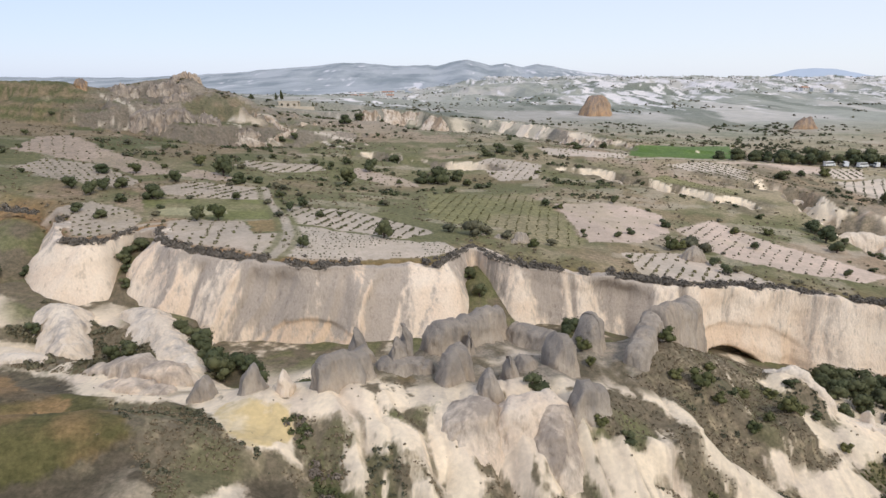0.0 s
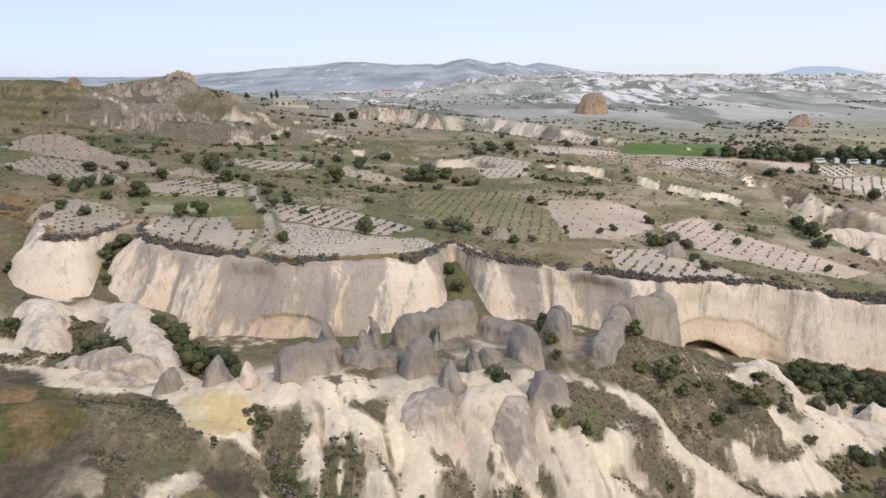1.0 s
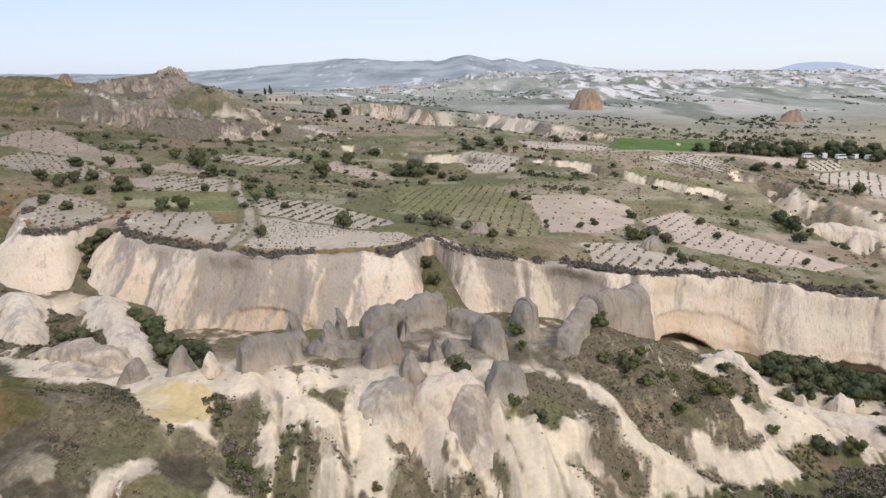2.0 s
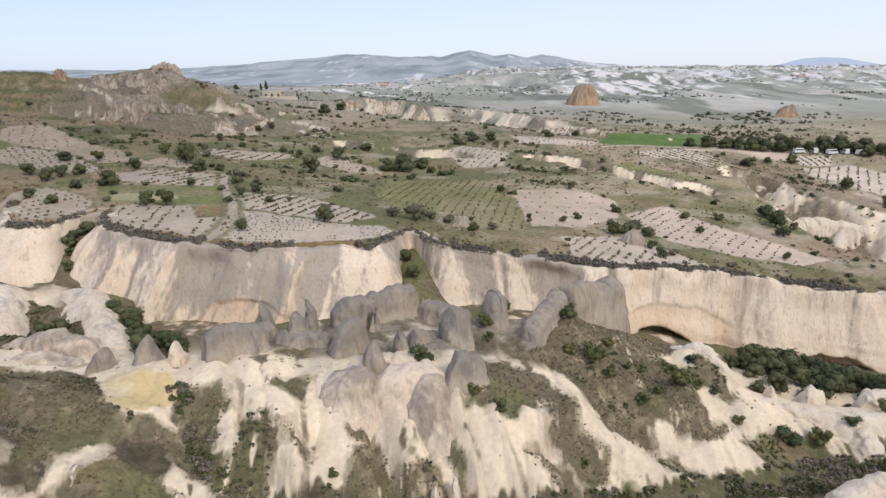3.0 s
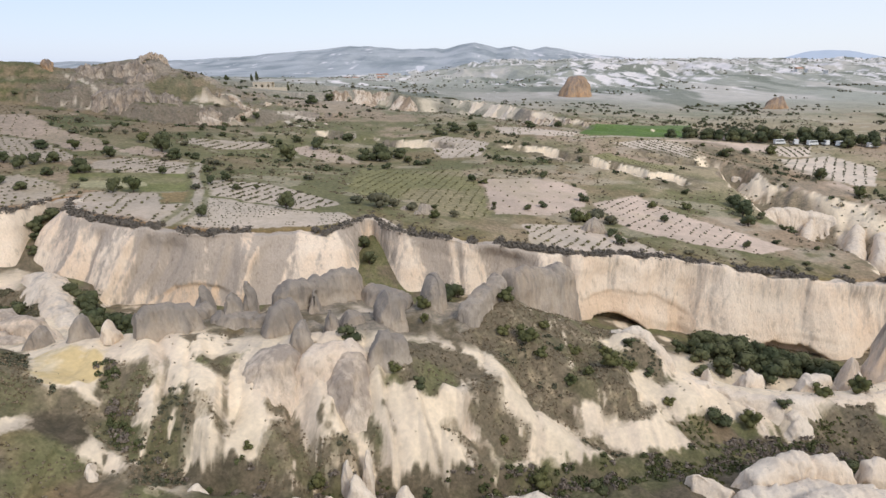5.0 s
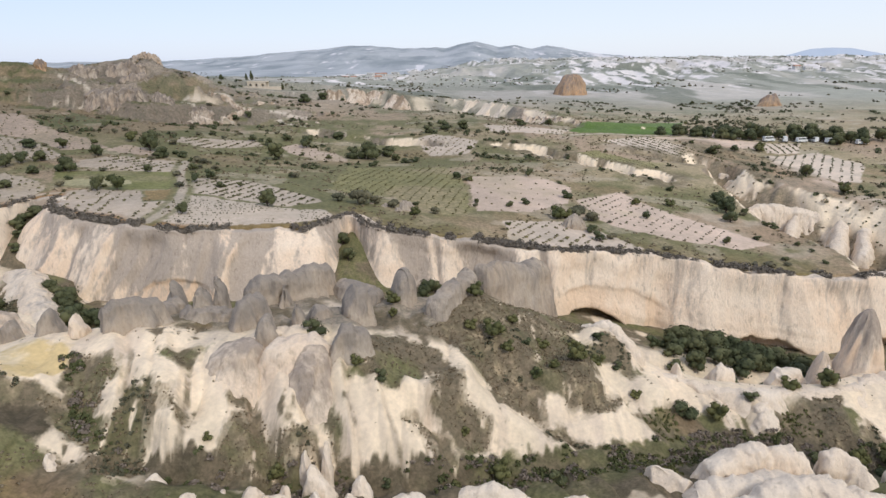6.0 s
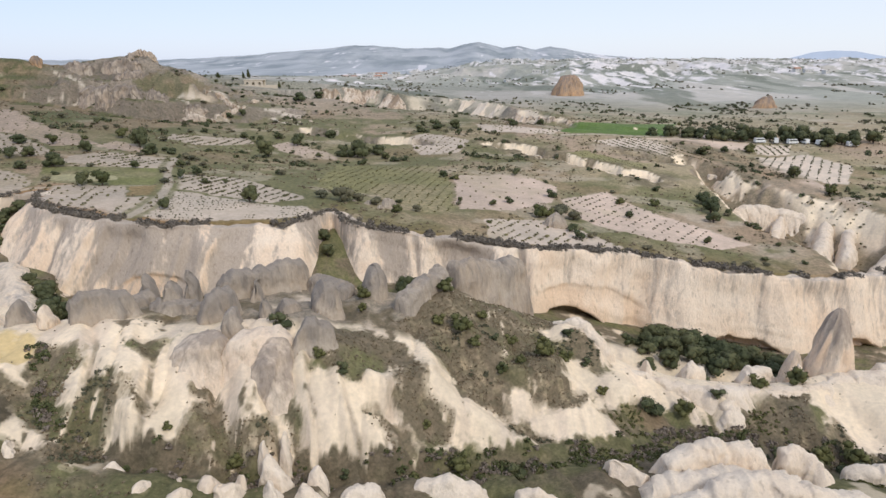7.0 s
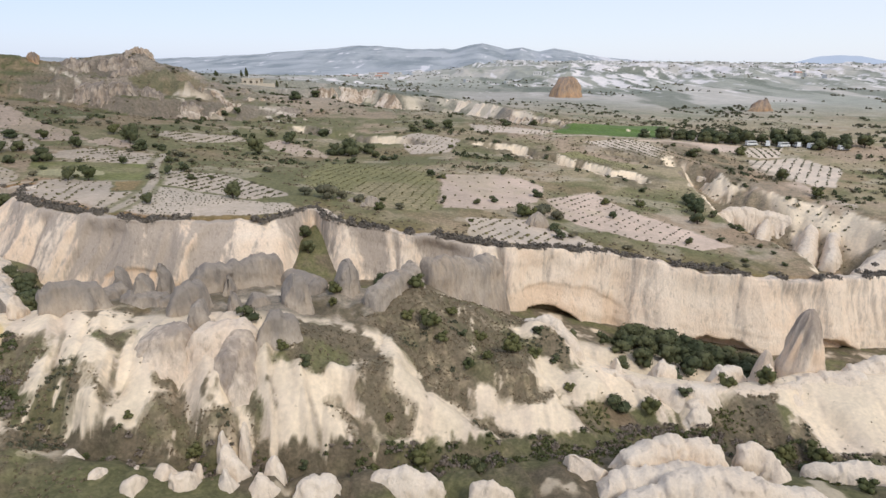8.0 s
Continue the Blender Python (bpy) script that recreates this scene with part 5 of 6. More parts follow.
PALE_RIDGES += [
    [(66, 97, -9.6, 1.4), (71.5, 97.6, -11.6, 1.6), (77, 95.4, -12.3, 1.8), (83.4, 92.6, -11.5, 2.4), (89.4, 94.6, -12.5, 2.2), (97, 96.4, -13.2, 2.6), (104, 99, -13.6, 2.4), (109, 101.5, -12.9, 3), (120, 101, -12, 3.4)],
    [(77, 95, -12.6, 1.2), (77.8, 91, -14.2, 1.2), (78.3, 87, -17.0, 0.8)],
    [(83.6, 92.4, -11.9, 2.0), (84.2, 89, -13.6, 2.0), (84.8, 86.6, -16.6, 1.3)],
]
PALE_RIDGES += [
    [(64.2, 68.4, -10.6, 2.4), (68, 69.4, -8.6, 3.2), (72.5, 70.4, -7.4, 3.6), (77, 70.4, -8.0, 3.2), (82, 70, -9.8, 2.6)],
    [(61, 64.4, -11.2, 2.2), (66, 65.4, -9.8, 3), (73, 65.4, -8.8, 3.2), (80, 66, -9.6, 3), (86, 66, -11.2, 2.4)],
    [(62, 60, -10.8, 3), (70, 61, -7.8, 3.4), (76, 61.4, -6.6, 3.6), (84, 61, -8.2, 3.4), (92, 61, -10, 3)],
    [(81.8, 71.6, -9.6, 1.8), (84.5, 71.5, -8.3, 2), (87, 69.8, -9.8, 1.8), (88.6, 66.6, -12.4, 1.5)],
    [(92.4, 73, -13.8, 2), (96, 72.6, -12.5, 2.8), (102, 72, -12.6, 3.2), (110, 70, -12, 3.2)],
    [(58, 69, -11.2, 1.6), (59.6, 69.2, -9.9, 1.9), (61.6, 68.2, -10.8, 1.8), (64.4, 66.2, -11, 1.8)],
]
PALE_RIDGES += [
    [(30.6, 60.5, -9.2, 1.5), (33.2, 60.5, -7.4, 2), (36.5, 60, -6.4, 2.4), (40, 60, -7.4, 2.2), (43, 60.4, -9.6, 1.6)],
    [(44, 58.4, -8.8, 1.6), (46.2, 58.5, -6.8, 1.7), (49, 58.5, -7.2, 1.6), (52, 58.5, -9.4, 1.5)],
    [(18.6, 55.6, -5.6, 1.1), (21, 55.2, -5.0, 1.3), (23.2, 55.6, -6.4, 1.1)],
    [(23.6, 56.6, -6.8, 1.1), (26, 56.4, -5.8, 1.5), (28.2, 57, -6.6, 1.2), (30.4, 57.4, -7.6, 1.0)],
    [(13.5, 60, -5.0, 0.8), (14.7, 60.2, -1.9, 0.9), (15.7, 60, -4.8, 0.8)],
    [(15.9, 61.5, -4.0, 1), (16.8, 61.6, -1.5, 1.1), (18.3, 61.4, -4.4, 1)],
    [(14.6, 57.4, -5.4, 1.0), (16.4, 57.2, -1.7, 1.0), (17.5, 57, -4.2, 1.1), (19.4, 57, -5.6, 1.0)],
    [(20.0, 57.6, -5.6, 1.0), (21.6, 57.6, -3.5, 1.4), (23.2, 57.4, -5.8, 1.0)],
    [(4.6, 54.4, -4.8, 0.8), (6.6, 54.2, -3.8, 1.0), (8.2, 54.6, -4.8, 0.8)],
    [(8.2, 53.6, -4.4, 0.9), (10, 53.8, -2.9, 1.1), (11.8, 54.4, -4.6, 0.9)],
    [(11.8, 55.4, -5.4, 0.8), (13.2, 55.6, -4.0, 1.0), (14.8, 56, -5.6, 0.8)],
]
PALE_RIDGES += [
    [(1.6, 52.2, -3.4, 0.8), (3.6, 52, -2.6, 1.0), (5.6, 52.2, -3.6, 0.8)],
    [(6.2, 51, -3.2, 0.9), (8.2, 50.8, -1.8, 1.1), (10.2, 51.2, -3.2, 0.9)],
    [(10.8, 52.2, -3.8, 0.9), (12.8, 52.4, -2.4, 1.2), (15.2, 53.2, -4.0, 1.0)],
    [(15.4, 54.4, -5.0, 0.9), (17, 54.4, -3.8, 1.2), (19, 54.6, -5.4, 0.9)],
    [(-4.4, 55.4, -3.8, 0.7), (-1.8, 55.2, -2.6, 0.8), (0.6, 55.2, -3.8, 0.7)],
    [(-21.4, 51.8, 4.2, 0.9), (-20.4, 51.8, 6.4, 1.1), (-19.6, 51.8, 4.2, 0.9)],
    [(-13.2, 53.4, 0.4, 0.9), (-11.8, 53.4, 1.7, 1.2), (-10.2, 53.6, 0.2, 0.9)],
]
for n, spine in enumerate(PALE_RIDGES):
    wide = 1.5 if spine[0][1] < 57.5 and spine[0][0] < 24 else 1.0
    put_ridge("rock_hump", "smooth cream tuff hump rounded by rain", [(x, y, z + 0.6 * (wide - 1), w * wide) for x, y, z, w in spine], PALE, 200 + n, "pale rocks", boxy=0.85, groove=0.24, rough=0.62, jag=0.45, stain_shade=-0.08, skirt=0.45, sheer=0.25)
put_rock("rock_cone", "tall tuff cone with a dark weathered cap", 109.6, 107.5, 16.5, 9.8, 8.8, 20, BOSS, 301, sink=0, base=-19, taper=0.42, top=2.6, flutes=0.05, stain_shade=0.12, fade=0.8, crease=0.08, belt=0.7)
put_rock("rock_cone", "low grey tuff cone beside a taller one", 103.4, 108.5, 7.5, 5.5, 5, 0, BOSS, 302, sink=0, base=-19, taper=0.5, top=2.2, stain_shade=-0.05)
put_rock("rock_tower", "large orange-brown rock standing alone on the plain", 128, 556, 17, 30, 26, 0, CASTLE, 303, sink=6, taper=0.12, top=2.8, flutes=0.12, rough=0.2)
put_rock("rock_tower", "small rust-coloured rock above the tree belt", 236, 430, 8, 18, 12, 0, CASTLE, 304, sink=4, taper=0.15, top=2.6, rough=0.2)

BLUFFS = [  # x, y, top, base, length, heading
    (62, 260, 3.4, -1.0, 10, -20), (69, 256, 3.0, -1.5, 13, -34), (82, 246, 0.8, -4.2, 14, -34), (92, 238, -0.6, -5, 15, -28), (103, 232, -0.8, -4, 10, -20),
    (112, 256, -2.4, -7, 15, -22), (123, 252, -4.0, -9, 14, -30), (127, 259, 1.2, -4, 12, -20), (138, 243, -2.6, -9, 13, -48), (137, 232, -3.4, -10, 13, -52),
]
for n, (x, y, top, base, l, a) in enumerate(BLUFFS):
    put_bank("rock_bluff", "cream tuff bluff in the wall of a ravine", x, y + 2.0, top + 1.8, base - 2.0, l * 1.35, max((top - base) * 0.9, 3.6), a, PALE, 320 + n, group="ravine bluffs", stain_shade=-0.2, rib_gap=3.4, rib=1.0)
GORGE = [
    [(128, 206, -8.5, 2.6), (134, 209.5, -5.0, 3.8), (141, 208.5, -5.0, 4.2), (148, 207, -6.0, 3.6), (155, 205, -7, 2.8)],
    [(145, 204.5, -6.6, 2.0), (142, 200, -9.0, 2.4), (138, 193.5, -12.0, 2.4), (135.5, 189.5, -14.5, 1.8)],
    [(156, 199, -6.8, 2.4), (153, 192, -10.0, 3.4), (148.5, 185.5, -13.4, 3.4), (145, 181, -16.2, 2.4)],
    [(161, 193, -8.0, 2.2), (156.5, 185, -11.8, 2.8), (152, 178.5, -15.5, 2.4)],
    [(178, 182, -7.6, 4), (168, 176, -10.4, 5), (158, 169, -13.2, 5.5), (149, 162, -16.4, 5), (143, 156, -19.4, 4)],
    [(188, 172, -8, 5), (174, 163, -11, 6), (162, 156, -15, 6)],
]
for n, spine in enumerate(GORGE):
    put_ridge("rock_bluff", "tall cream tuff rib at the mouth of a ravine", spine, PALE, 400 + n, "ravine bluffs", boxy=0.75, groove=0.2, rough=0.45, jag=0.4, stain_shade=-0.15, skirt=0.6, sink=2.5)
HILL_ROCKS = [
    [(-147, 357, 43, 4), (-141, 358.5, 47, 5), (-134, 359.5, 47, 5), (-127, 361, 42.5, 4)],
    [(-154, 345, 39.5, 3.5), (-147, 345, 42, 4.5), (-139, 347, 43, 4.5), (-132, 351, 41, 4)],
    [(-170, 335, 39, 4), (-161, 337, 41.5, 4.5), (-153, 340, 40.5, 4)],
    [(-142, 334, 35.5, 4), (-134, 336, 37, 4.5), (-127, 341, 36, 4)],
    [(-148, 311, 28.5, 4), (-136, 309, 30.5, 5), (-126, 312, 30.5, 5.5), (-117, 316, 28.5, 5)],
    [(-119, 320, 28, 4), (-112, 318, 27.4, 5), (-105, 319, 24, 4.5)],
    [(-104, 321, 20.6, 4), (-97, 323, 20, 4), (-90, 328, 19, 3.6)],
    [(-158, 322, 32, 3), (-151, 320, 33, 3.6), (-145, 322, 32, 3)],
]
for n, spine in enumerate(HILL_ROCKS):
    put_ridge("rock_crag", "brown-grey weathered crag on the castle hill", spine, CRAG, 340 + n, "hill crags", warm=0.5 if n == 0 else 0.0, stain_shade=-0.2 if n == 0 else 0.0, boxy=0.7, groove=0.3, rough=0.9, jag=1.2, skirt=0.6, sink=5.0, sheer=0.5)
for n, spine in enumerate((
        [(-106, 325, 22.6, 1.3), (-98, 319.6, 18.6, 1.6), (-89, 318, 14.8, 1.9), (-83, 318.6, 12.8, 1.4)],
        [(-99, 345, 27.2, 1.4), (-90.5, 344, 26, 2.0), (-84, 338, 21.4, 2.0), (-78, 335, 18.8, 1.4)],
        [(-86, 321, 15.6, 1.1), (-81, 331, 17.8, 1.6), (-75, 340, 19.4, 1.5)])):
    put_ridge("rock_rib", "white eroded tuff rib below the castle hill", [(x, y, z - 0.5, 0.75 * w) for x, y, z, w in spine], TERRACE, 350 + n, "hill ribs", boxy=0.8, groove=0.3, rough=0.8, jag=0.8, skirt=0.5, stain_shade=-0.08, sink=2.0, sheer=0.5)
put_rock("rock_tower", "small orange-brown rock on the hill's shoulder", -180, 332, 4.4, 7, 5, 0, CASTLE, 347, sink=2, flutes=0.2, rough=0.3, top=3.0, taper=0.25)
WHITE_SLOPES = [  # x, y, rise, length, run, heading
    (-46, 420, 8, 18, 10, 20), (-34, 427, 8, 20, 10, 6), (-20, 430, 7, 18, 9, -10), (-5, 411, 6, 16, 9, -24), (7, 373, 5, 16, 8, -6), (34, 438, 8, 16, 10, -10), (44, 431, 8, 18, 10, -30),
    (54, 414, 7, 20, 10, -48), (64, 398, 6, 20, 9, -50), (73, 360, 6, 22, 8, -44), (83, 340, 5, 20, 8, -36), (96, 328, 5, 20, 7, -30), (-46, 322, 4, 14, 6, 4), (-37, 325, 6, 9, 6, -20), (-73, 357, 6, 16, 8, 36),
    (-62, 372, 5, 16, 8, 10), (22, 398, 5, 14, 8, 4),
]
for n, (x, y, rise, l, w, a) in enumerate(WHITE_SLOPES):
    ca, sa = math.cos(radians(a)), math.sin(radians(a))
    brow = max(float(height(np.array([x - 3.0 * sa + k * ca * l]), np.array([y + 3.0 * ca + k * sa * l]))[0]) for k in (-0.3, 0, 0.3))
    put_bank("rock_bluff", "pale eroded tuff slope under the terrace", x, y, brow + 0.5, brow - rise - 5, l * 1.3, w * 1.6, a, PALE if 4 < n < 9 else TERRACE, 360 + n, group="terrace bluffs", stain_shade=-0.12 if n > 4 else 0.02, rib_gap=4.0, rib=1.4)
for n, (x, y, top, base, l, w, a) in enumerate(((19.5, 158, 7.4, 3, 5.5, 4, 0), (14, 159.5, 6.2, 3, 6, 4, 10), (10, 160.5, 6.4, 3, 4, 3.5, 0), (63.5, 158.5, 3.6, -1, 6.5, 5, -10), (17.5, 156, 6, 3, 3, 2.5, 0))):
    put_rock("boulder", "pale grey tuff boulder among grass and bushes", x, y, top - base, l, w, a, FIN, 380 + n, sink=0, base=base, group="upland boulders", top=2.6, taper=0.2, stain_shade=-0.15)

# ---- growth ----


def leaf_material(name, dark, light):
    m, nt, b = material(name, 0.75)
    oi, ge = nt.nodes.new("ShaderNodeObjectInfo"), nt.nodes.new("ShaderNodeNewGeometry")
    c = mixed(nt, dark, light, ge.outputs["Random Per Island"])
    c = mixed(nt, c, ramp(nt, oi.outputs["Random"], 0.0, 1.0, (0.75, 0.8, 0.8), (1.25, 1.15, 1.1)), 1.0, "MULTIPLY")
    nt.links.new(c, b.inputs["Base Color"])
    return m


LEAF = [leaf_material("leaves_dark", (0.046, 0.056, 0.026), (0.112, 0.122, 0.060)), leaf_material("leaves_fresh", (0.058, 0.066, 0.024), (0.128, 0.132, 0.054)), leaf_material("leaves_grey", (0.080, 0.078, 0.050), (0.160, 0.150, 0.092))]
BRUSH = leaf_material("dry_brush", (0.128, 0.106, 0.086), (0.245, 0.203, 0.162))
HEATH = leaf_material("scrub_twigs", (0.125, 0.104, 0.068), (0.245, 0.20, 0.132))
VINE = leaf_material("vine_leaves", (0.095, 0.095, 0.045), (0.19, 0.18, 0.09))


def bark_material():
    m, nt, b = material("bark", 0.9)
    nt.links.new(mixed(nt, (0.06, 0.045, 0.035), (0.13, 0.10, 0.08), grain(nt, 6, 4, (1, 1, 0.3))), b.inputs["Base Color"])
    return m


BARK = bark_material()


def quads_mesh(name, centres, normals, sizes, mat, rng, lobes=()):
    """Small leafy blades round their centres, each a bent quad of its own, over rounded lobes."""
    n = len(centres)
    ref = rng.normal(size=(n, 3))
    t = np.cross(normals, ref)
    t /= np.linalg.norm(t, axis=1)[:, None] + 1e-9
    u = np.cross(normals, t)
    s = sizes[:, None]
    k = rng.uniform(0.6, 1.0, (n, 1))
    lift = normals * s * rng.uniform(-0.25, 0.25, (n, 1))
    co = [np.stack([centres - t * s - u * s * k, centres + t * s * k - u * s * 0.8 + lift, centres + t * s + u * s * k, centres - t * s * k + u * s * 0.9 + lift], 1).reshape(-1, 3)]
    quads = [np.arange(n * 4).reshape(-1, 4)]
    base = n * 4
    for c, rad, squat in lobes:
        rows, cols = 5, 7
        th, ph = np.meshgrid(np.linspace(0.12, np.pi - 0.12, rows), np.linspace(0, 2 * np.pi, cols, endpoint=False), indexing="ij")
        rr = rad * rng.uniform(0.78, 1.08, th.shape)
        co.append(np.stack([c[0] + rr * np.sin(th) * np.cos(ph), c[1] + rr * np.sin(th) * np.sin(ph), np.maximum(c[2] + rr * np.cos(th) * squat, 0.02)], -1).reshape(-1, 3))
        i, j = np.meshgrid(np.arange(rows - 1), np.arange(cols), indexing="ij")
        quads.append((np.stack([i * cols + j, (i + 1) * cols + j, (i + 1) * cols + (j + 1) % cols, i * cols + (j + 1) % cols], -1) + base).reshape(-1, 4))
        base += rows * cols
    co, quads = np.concatenate(co), np.concatenate(quads)
    me = bpy.data.meshes.new(name)
    me.vertices.add(len(co))
    me.vertices.foreach_set("co", co.astype(np.float32).ravel())
    me.loops.add(quads.size)
    me.loops.foreach_set("vertex_index", quads.astype(np.int32).ravel())
    me.polygons.add(len(quads))
    me.polygons.foreach_set("loop_start", np.arange(0, quads.size, 4, dtype=np.int32))
    me.update(calc_edges=True)
    me.materials.append(mat)
    return me


def part(name, me, parent, label=""):
    ob = new(name, me)
    ob.parent = parent
    return tagged(ob, label)


def tube(bm, a, b, ra, rb, sides=6):
    a, b = Vector(a), Vector(b)
    q = (b - a).to_track_quat("Z", "Y")
    rings = [[bm.verts.new(c + q @ Vector((r * math.cos(i * math.tau / sides), r * math.sin(i * math.tau / sides), 0))) for i in range(sides)] for c, r in ((a, ra), (b, rb))]
    for i in range(sides):
        bm.faces.new((rings[0][i], rings[0][(i + 1) % sides], rings[1][(i + 1) % sides], rings[1][i]))


def make_tree(name, label, seed, mat, trunk=0.28, lobes=9, leaves=400, squat=0.8):
    """A tree of crown width 1: tapered trunk, limbs and a crown of leaf clumps."""
    rng = np.random.default_rng(seed)
    tree = new(name)
    bm = bmesh.new()
    centres = []
    for k in range(lobes):
        a = k * 2.4 + rng.uniform(-0.4, 0.4)
        r = 0.27 * math.sqrt((k + 0.3) / lobes) * rng.uniform(0.8, 1.25)
        centres.append((r * math.cos(a), r * math.sin(a), trunk + squat * rng.uniform(0.12, 0.6)))
    tube(bm, (0, 0, -0.1), (0.01, 0.0, trunk), 0.045, 0.03)
    for c in centres:
        tube(bm, (0.01, 0, trunk * 0.9), c, 0.024, 0.008, 5)
    me = bpy.data.meshes.new("trunk")
    bm.to_mesh(me)
    bm.free()
    me.materials.append(BARK)
    part("trunk", me, tree, "dark brown trunk with spreading limbs")
    P, N, solid = [], [], []
    for c in centres:
        n = leaves // lobes
        d = rng.normal(size=(n, 3))
        d /= np.linalg.norm(d, axis=1)[:, None]
        rad = rng.uniform(0.17, 0.27)
        solid.append((c, rad * 0.86, squat))
        P.append(np.array(c) + d * rad * rng.uniform(0.8, 1.14, (n, 1)) * np.array((1, 1, squat)))
        N.append(d + rng.normal(size=(n, 3)) * 0.35)
    P, N = np.concatenate(P), np.concatenate(N)
    N /= np.linalg.norm(N, axis=1)[:, None]
    P[:, 2] = np.maximum(P[:, 2], 0.05)
    part("crown", quads_mesh("crown", P, N, rng.uniform(0.018, 0.042, len(P)), mat, rng, solid), tree)
    return tagged(tree, label, name)


KINDS = [
    make_tree("tree", "round dark green orchard tree on the upland", 11, LEAF[0], 0.10),
    make_tree("tree", "fresh green fruit tree beside a vineyard", 12, LEAF[1], 0.12),
    make_tree("tree", "broad dark green tree with an uneven crown", 13, LEAF[0], 0.08, 11, 450, 0.75),
    make_tree("shrub", "grey-green shrub growing on dry ground", 14, LEAF[2], 0.06, 7, 340, 0.7),
    make_tree("shrub", "dense green bush on the slope", 15, LEAF[1], 0.05, 9, 400, 0.75),
    make_tree("shrub", "dark low bush on bare ground", 16, LEAF[0], 0.05, 7, 340, 0.65),
]
FIRST = [True] * len(KINDS)


def plant(k, x, y, width, group, z, tall=1.0, turn=0.0):
    m = pose(x, y, z, 0, 0, turn) @ Matrix.Diagonal((width, width, width * tall, 1))
    if FIRST[k]:
        FIRST[k] = False
        KINDS[k].matrix_basis = m
        KINDS[k]["group"] = group
        BASE[k] = m.copy()
        return KINDS[k]
    ob = copy_thing(KINDS[k], Matrix.Identity(4))
    ob.matrix_basis = m
    ob["group"] = group
    return ob


BASE = {}
ORCHARD = [(-56, 158.3, 5.5), (-61.3, 158, 4.6), (-13.9, 148.3, 5.4), (-30.7, 137.9, 3.6), (-80, 176.6, 6.3), (-58.6, 181.8, 3.1), (-41.9, 174.3, 2.9), (-39.5, 179.7, 3.6), (-32.5, 168.2, 2.8), (-27.4, 169.7, 2.2), (-33.7, 231.4, 7.8), (-29.4, 260.7, 6.8), (-16.4, 240.2, 2.9), (-72.9, 214.7, 8.0), (-84.3, 225.6, 6.0), (-103.7, 179.5, 5.2), (-96.3, 175.2, 5.1), (-95.7, 181, 4.8), (-92.2, 184.9, 4.5), (-85.8, 170.6, 3.5), (-82.1, 198.2, 4.6), (-106, 201.5, 5.3), (-97.5, 205.6, 4.9), (-84, 156.3, 3.9), (-71.2, 140.1, 4.4), (-91.6, 159.3, 3.7)]
EASTERN = [(66.5, 189.9, 4.4), (52.4, 176.7, 3.1), (47.6, 171.5, 2.7), (38.3, 172.6, 2.1), (32.7, 204, 3.5), (57.4, 214.7, 3.4), (68.2, 149.5, 3.9), (67.3, 155.2, 3.4), (99.1, 192.7, 4.0), (104.2, 209, 3.1), (87.7, 190.1, 3.9), (86.9, 175, 2.9), (116.5, 200.1, 5.8), (115.8, 190.4, 6.7), (112.9, 179.6, 5.3), (160.1, 230.6, 5.5), (163.6, 212.4, 4.8), (104, 159.4, 2.5), (162.4, 275, 5.3), (138.5, 263.3, 7.4), (150.1, 271.4, 4.1)]
THICKET = [(59.9, 164.9, 5.1), (65.8, 167.4, 6.1), (69.5, 166.6, 5.2), (62.5, 166.5, 4.5), (7.4, 158.6, 7.0), (1.4, 160.2, 4.3), (16.2, 159, 3.7), (22, 153.4, 3.5), (27.1, 156.9, 3.1), (11, 161, 4)]
MIDDLE = [(-1.9, 245.5, 9.6), (-8.6, 246.3, 7.2), (5.4, 251.1, 6.5), (-21.9, 294.8, 7.6), (-52.3, 415, 9), (-56, 376, 7.8), (9.2, 242.6, 4.2), (13, 237.2, 3.3), (19.6, 295.3, 6.0), (26.2, 304.8, 7.8), (35.6, 305.6, 6.3), (62.9, 309.6, 6.4), (77.3, 315.1, 4.9), (16.8, 240.6, 3.7), (-40, 270.2, 4.3), (-45.2, 262.3, 3.2), (-51.8, 261.2, 4.2), (-80.7, 328, 4.7), (-94.8, 312, 4.1), (-74.7, 332, 4.7), (-60.5, 211.8, 3.9), (-65.3, 207.3, 5.0)]
BELT = [(135, 300.1, 7.1), (143.1, 299.6, 7.1), (148.7, 298.6, 6.6), (153.9, 295.7, 7.2), (159.8, 294.4, 7.7), (166, 294.1, 7.8), (173, 295.4, 7.9), (179.9, 295.4, 6.8), (185.5, 292.3, 7.4), (191.8, 292.3, 8.6), (197.9, 290.9, 8.1), (202.2, 288.3, 6.9), (207.7, 287, 7.0), (127.4, 300.9, 6.0), (211.6, 285.2, 7.0), (146, 303, 8), (157, 301, 9), (170, 300, 9), (176, 303, 8), (188, 298, 10), (195, 297, 9), (204, 294, 9), (163, 304, 7), (215, 292, 8), (200, 284, 6), (139, 304, 6), (222, 288, 9)]
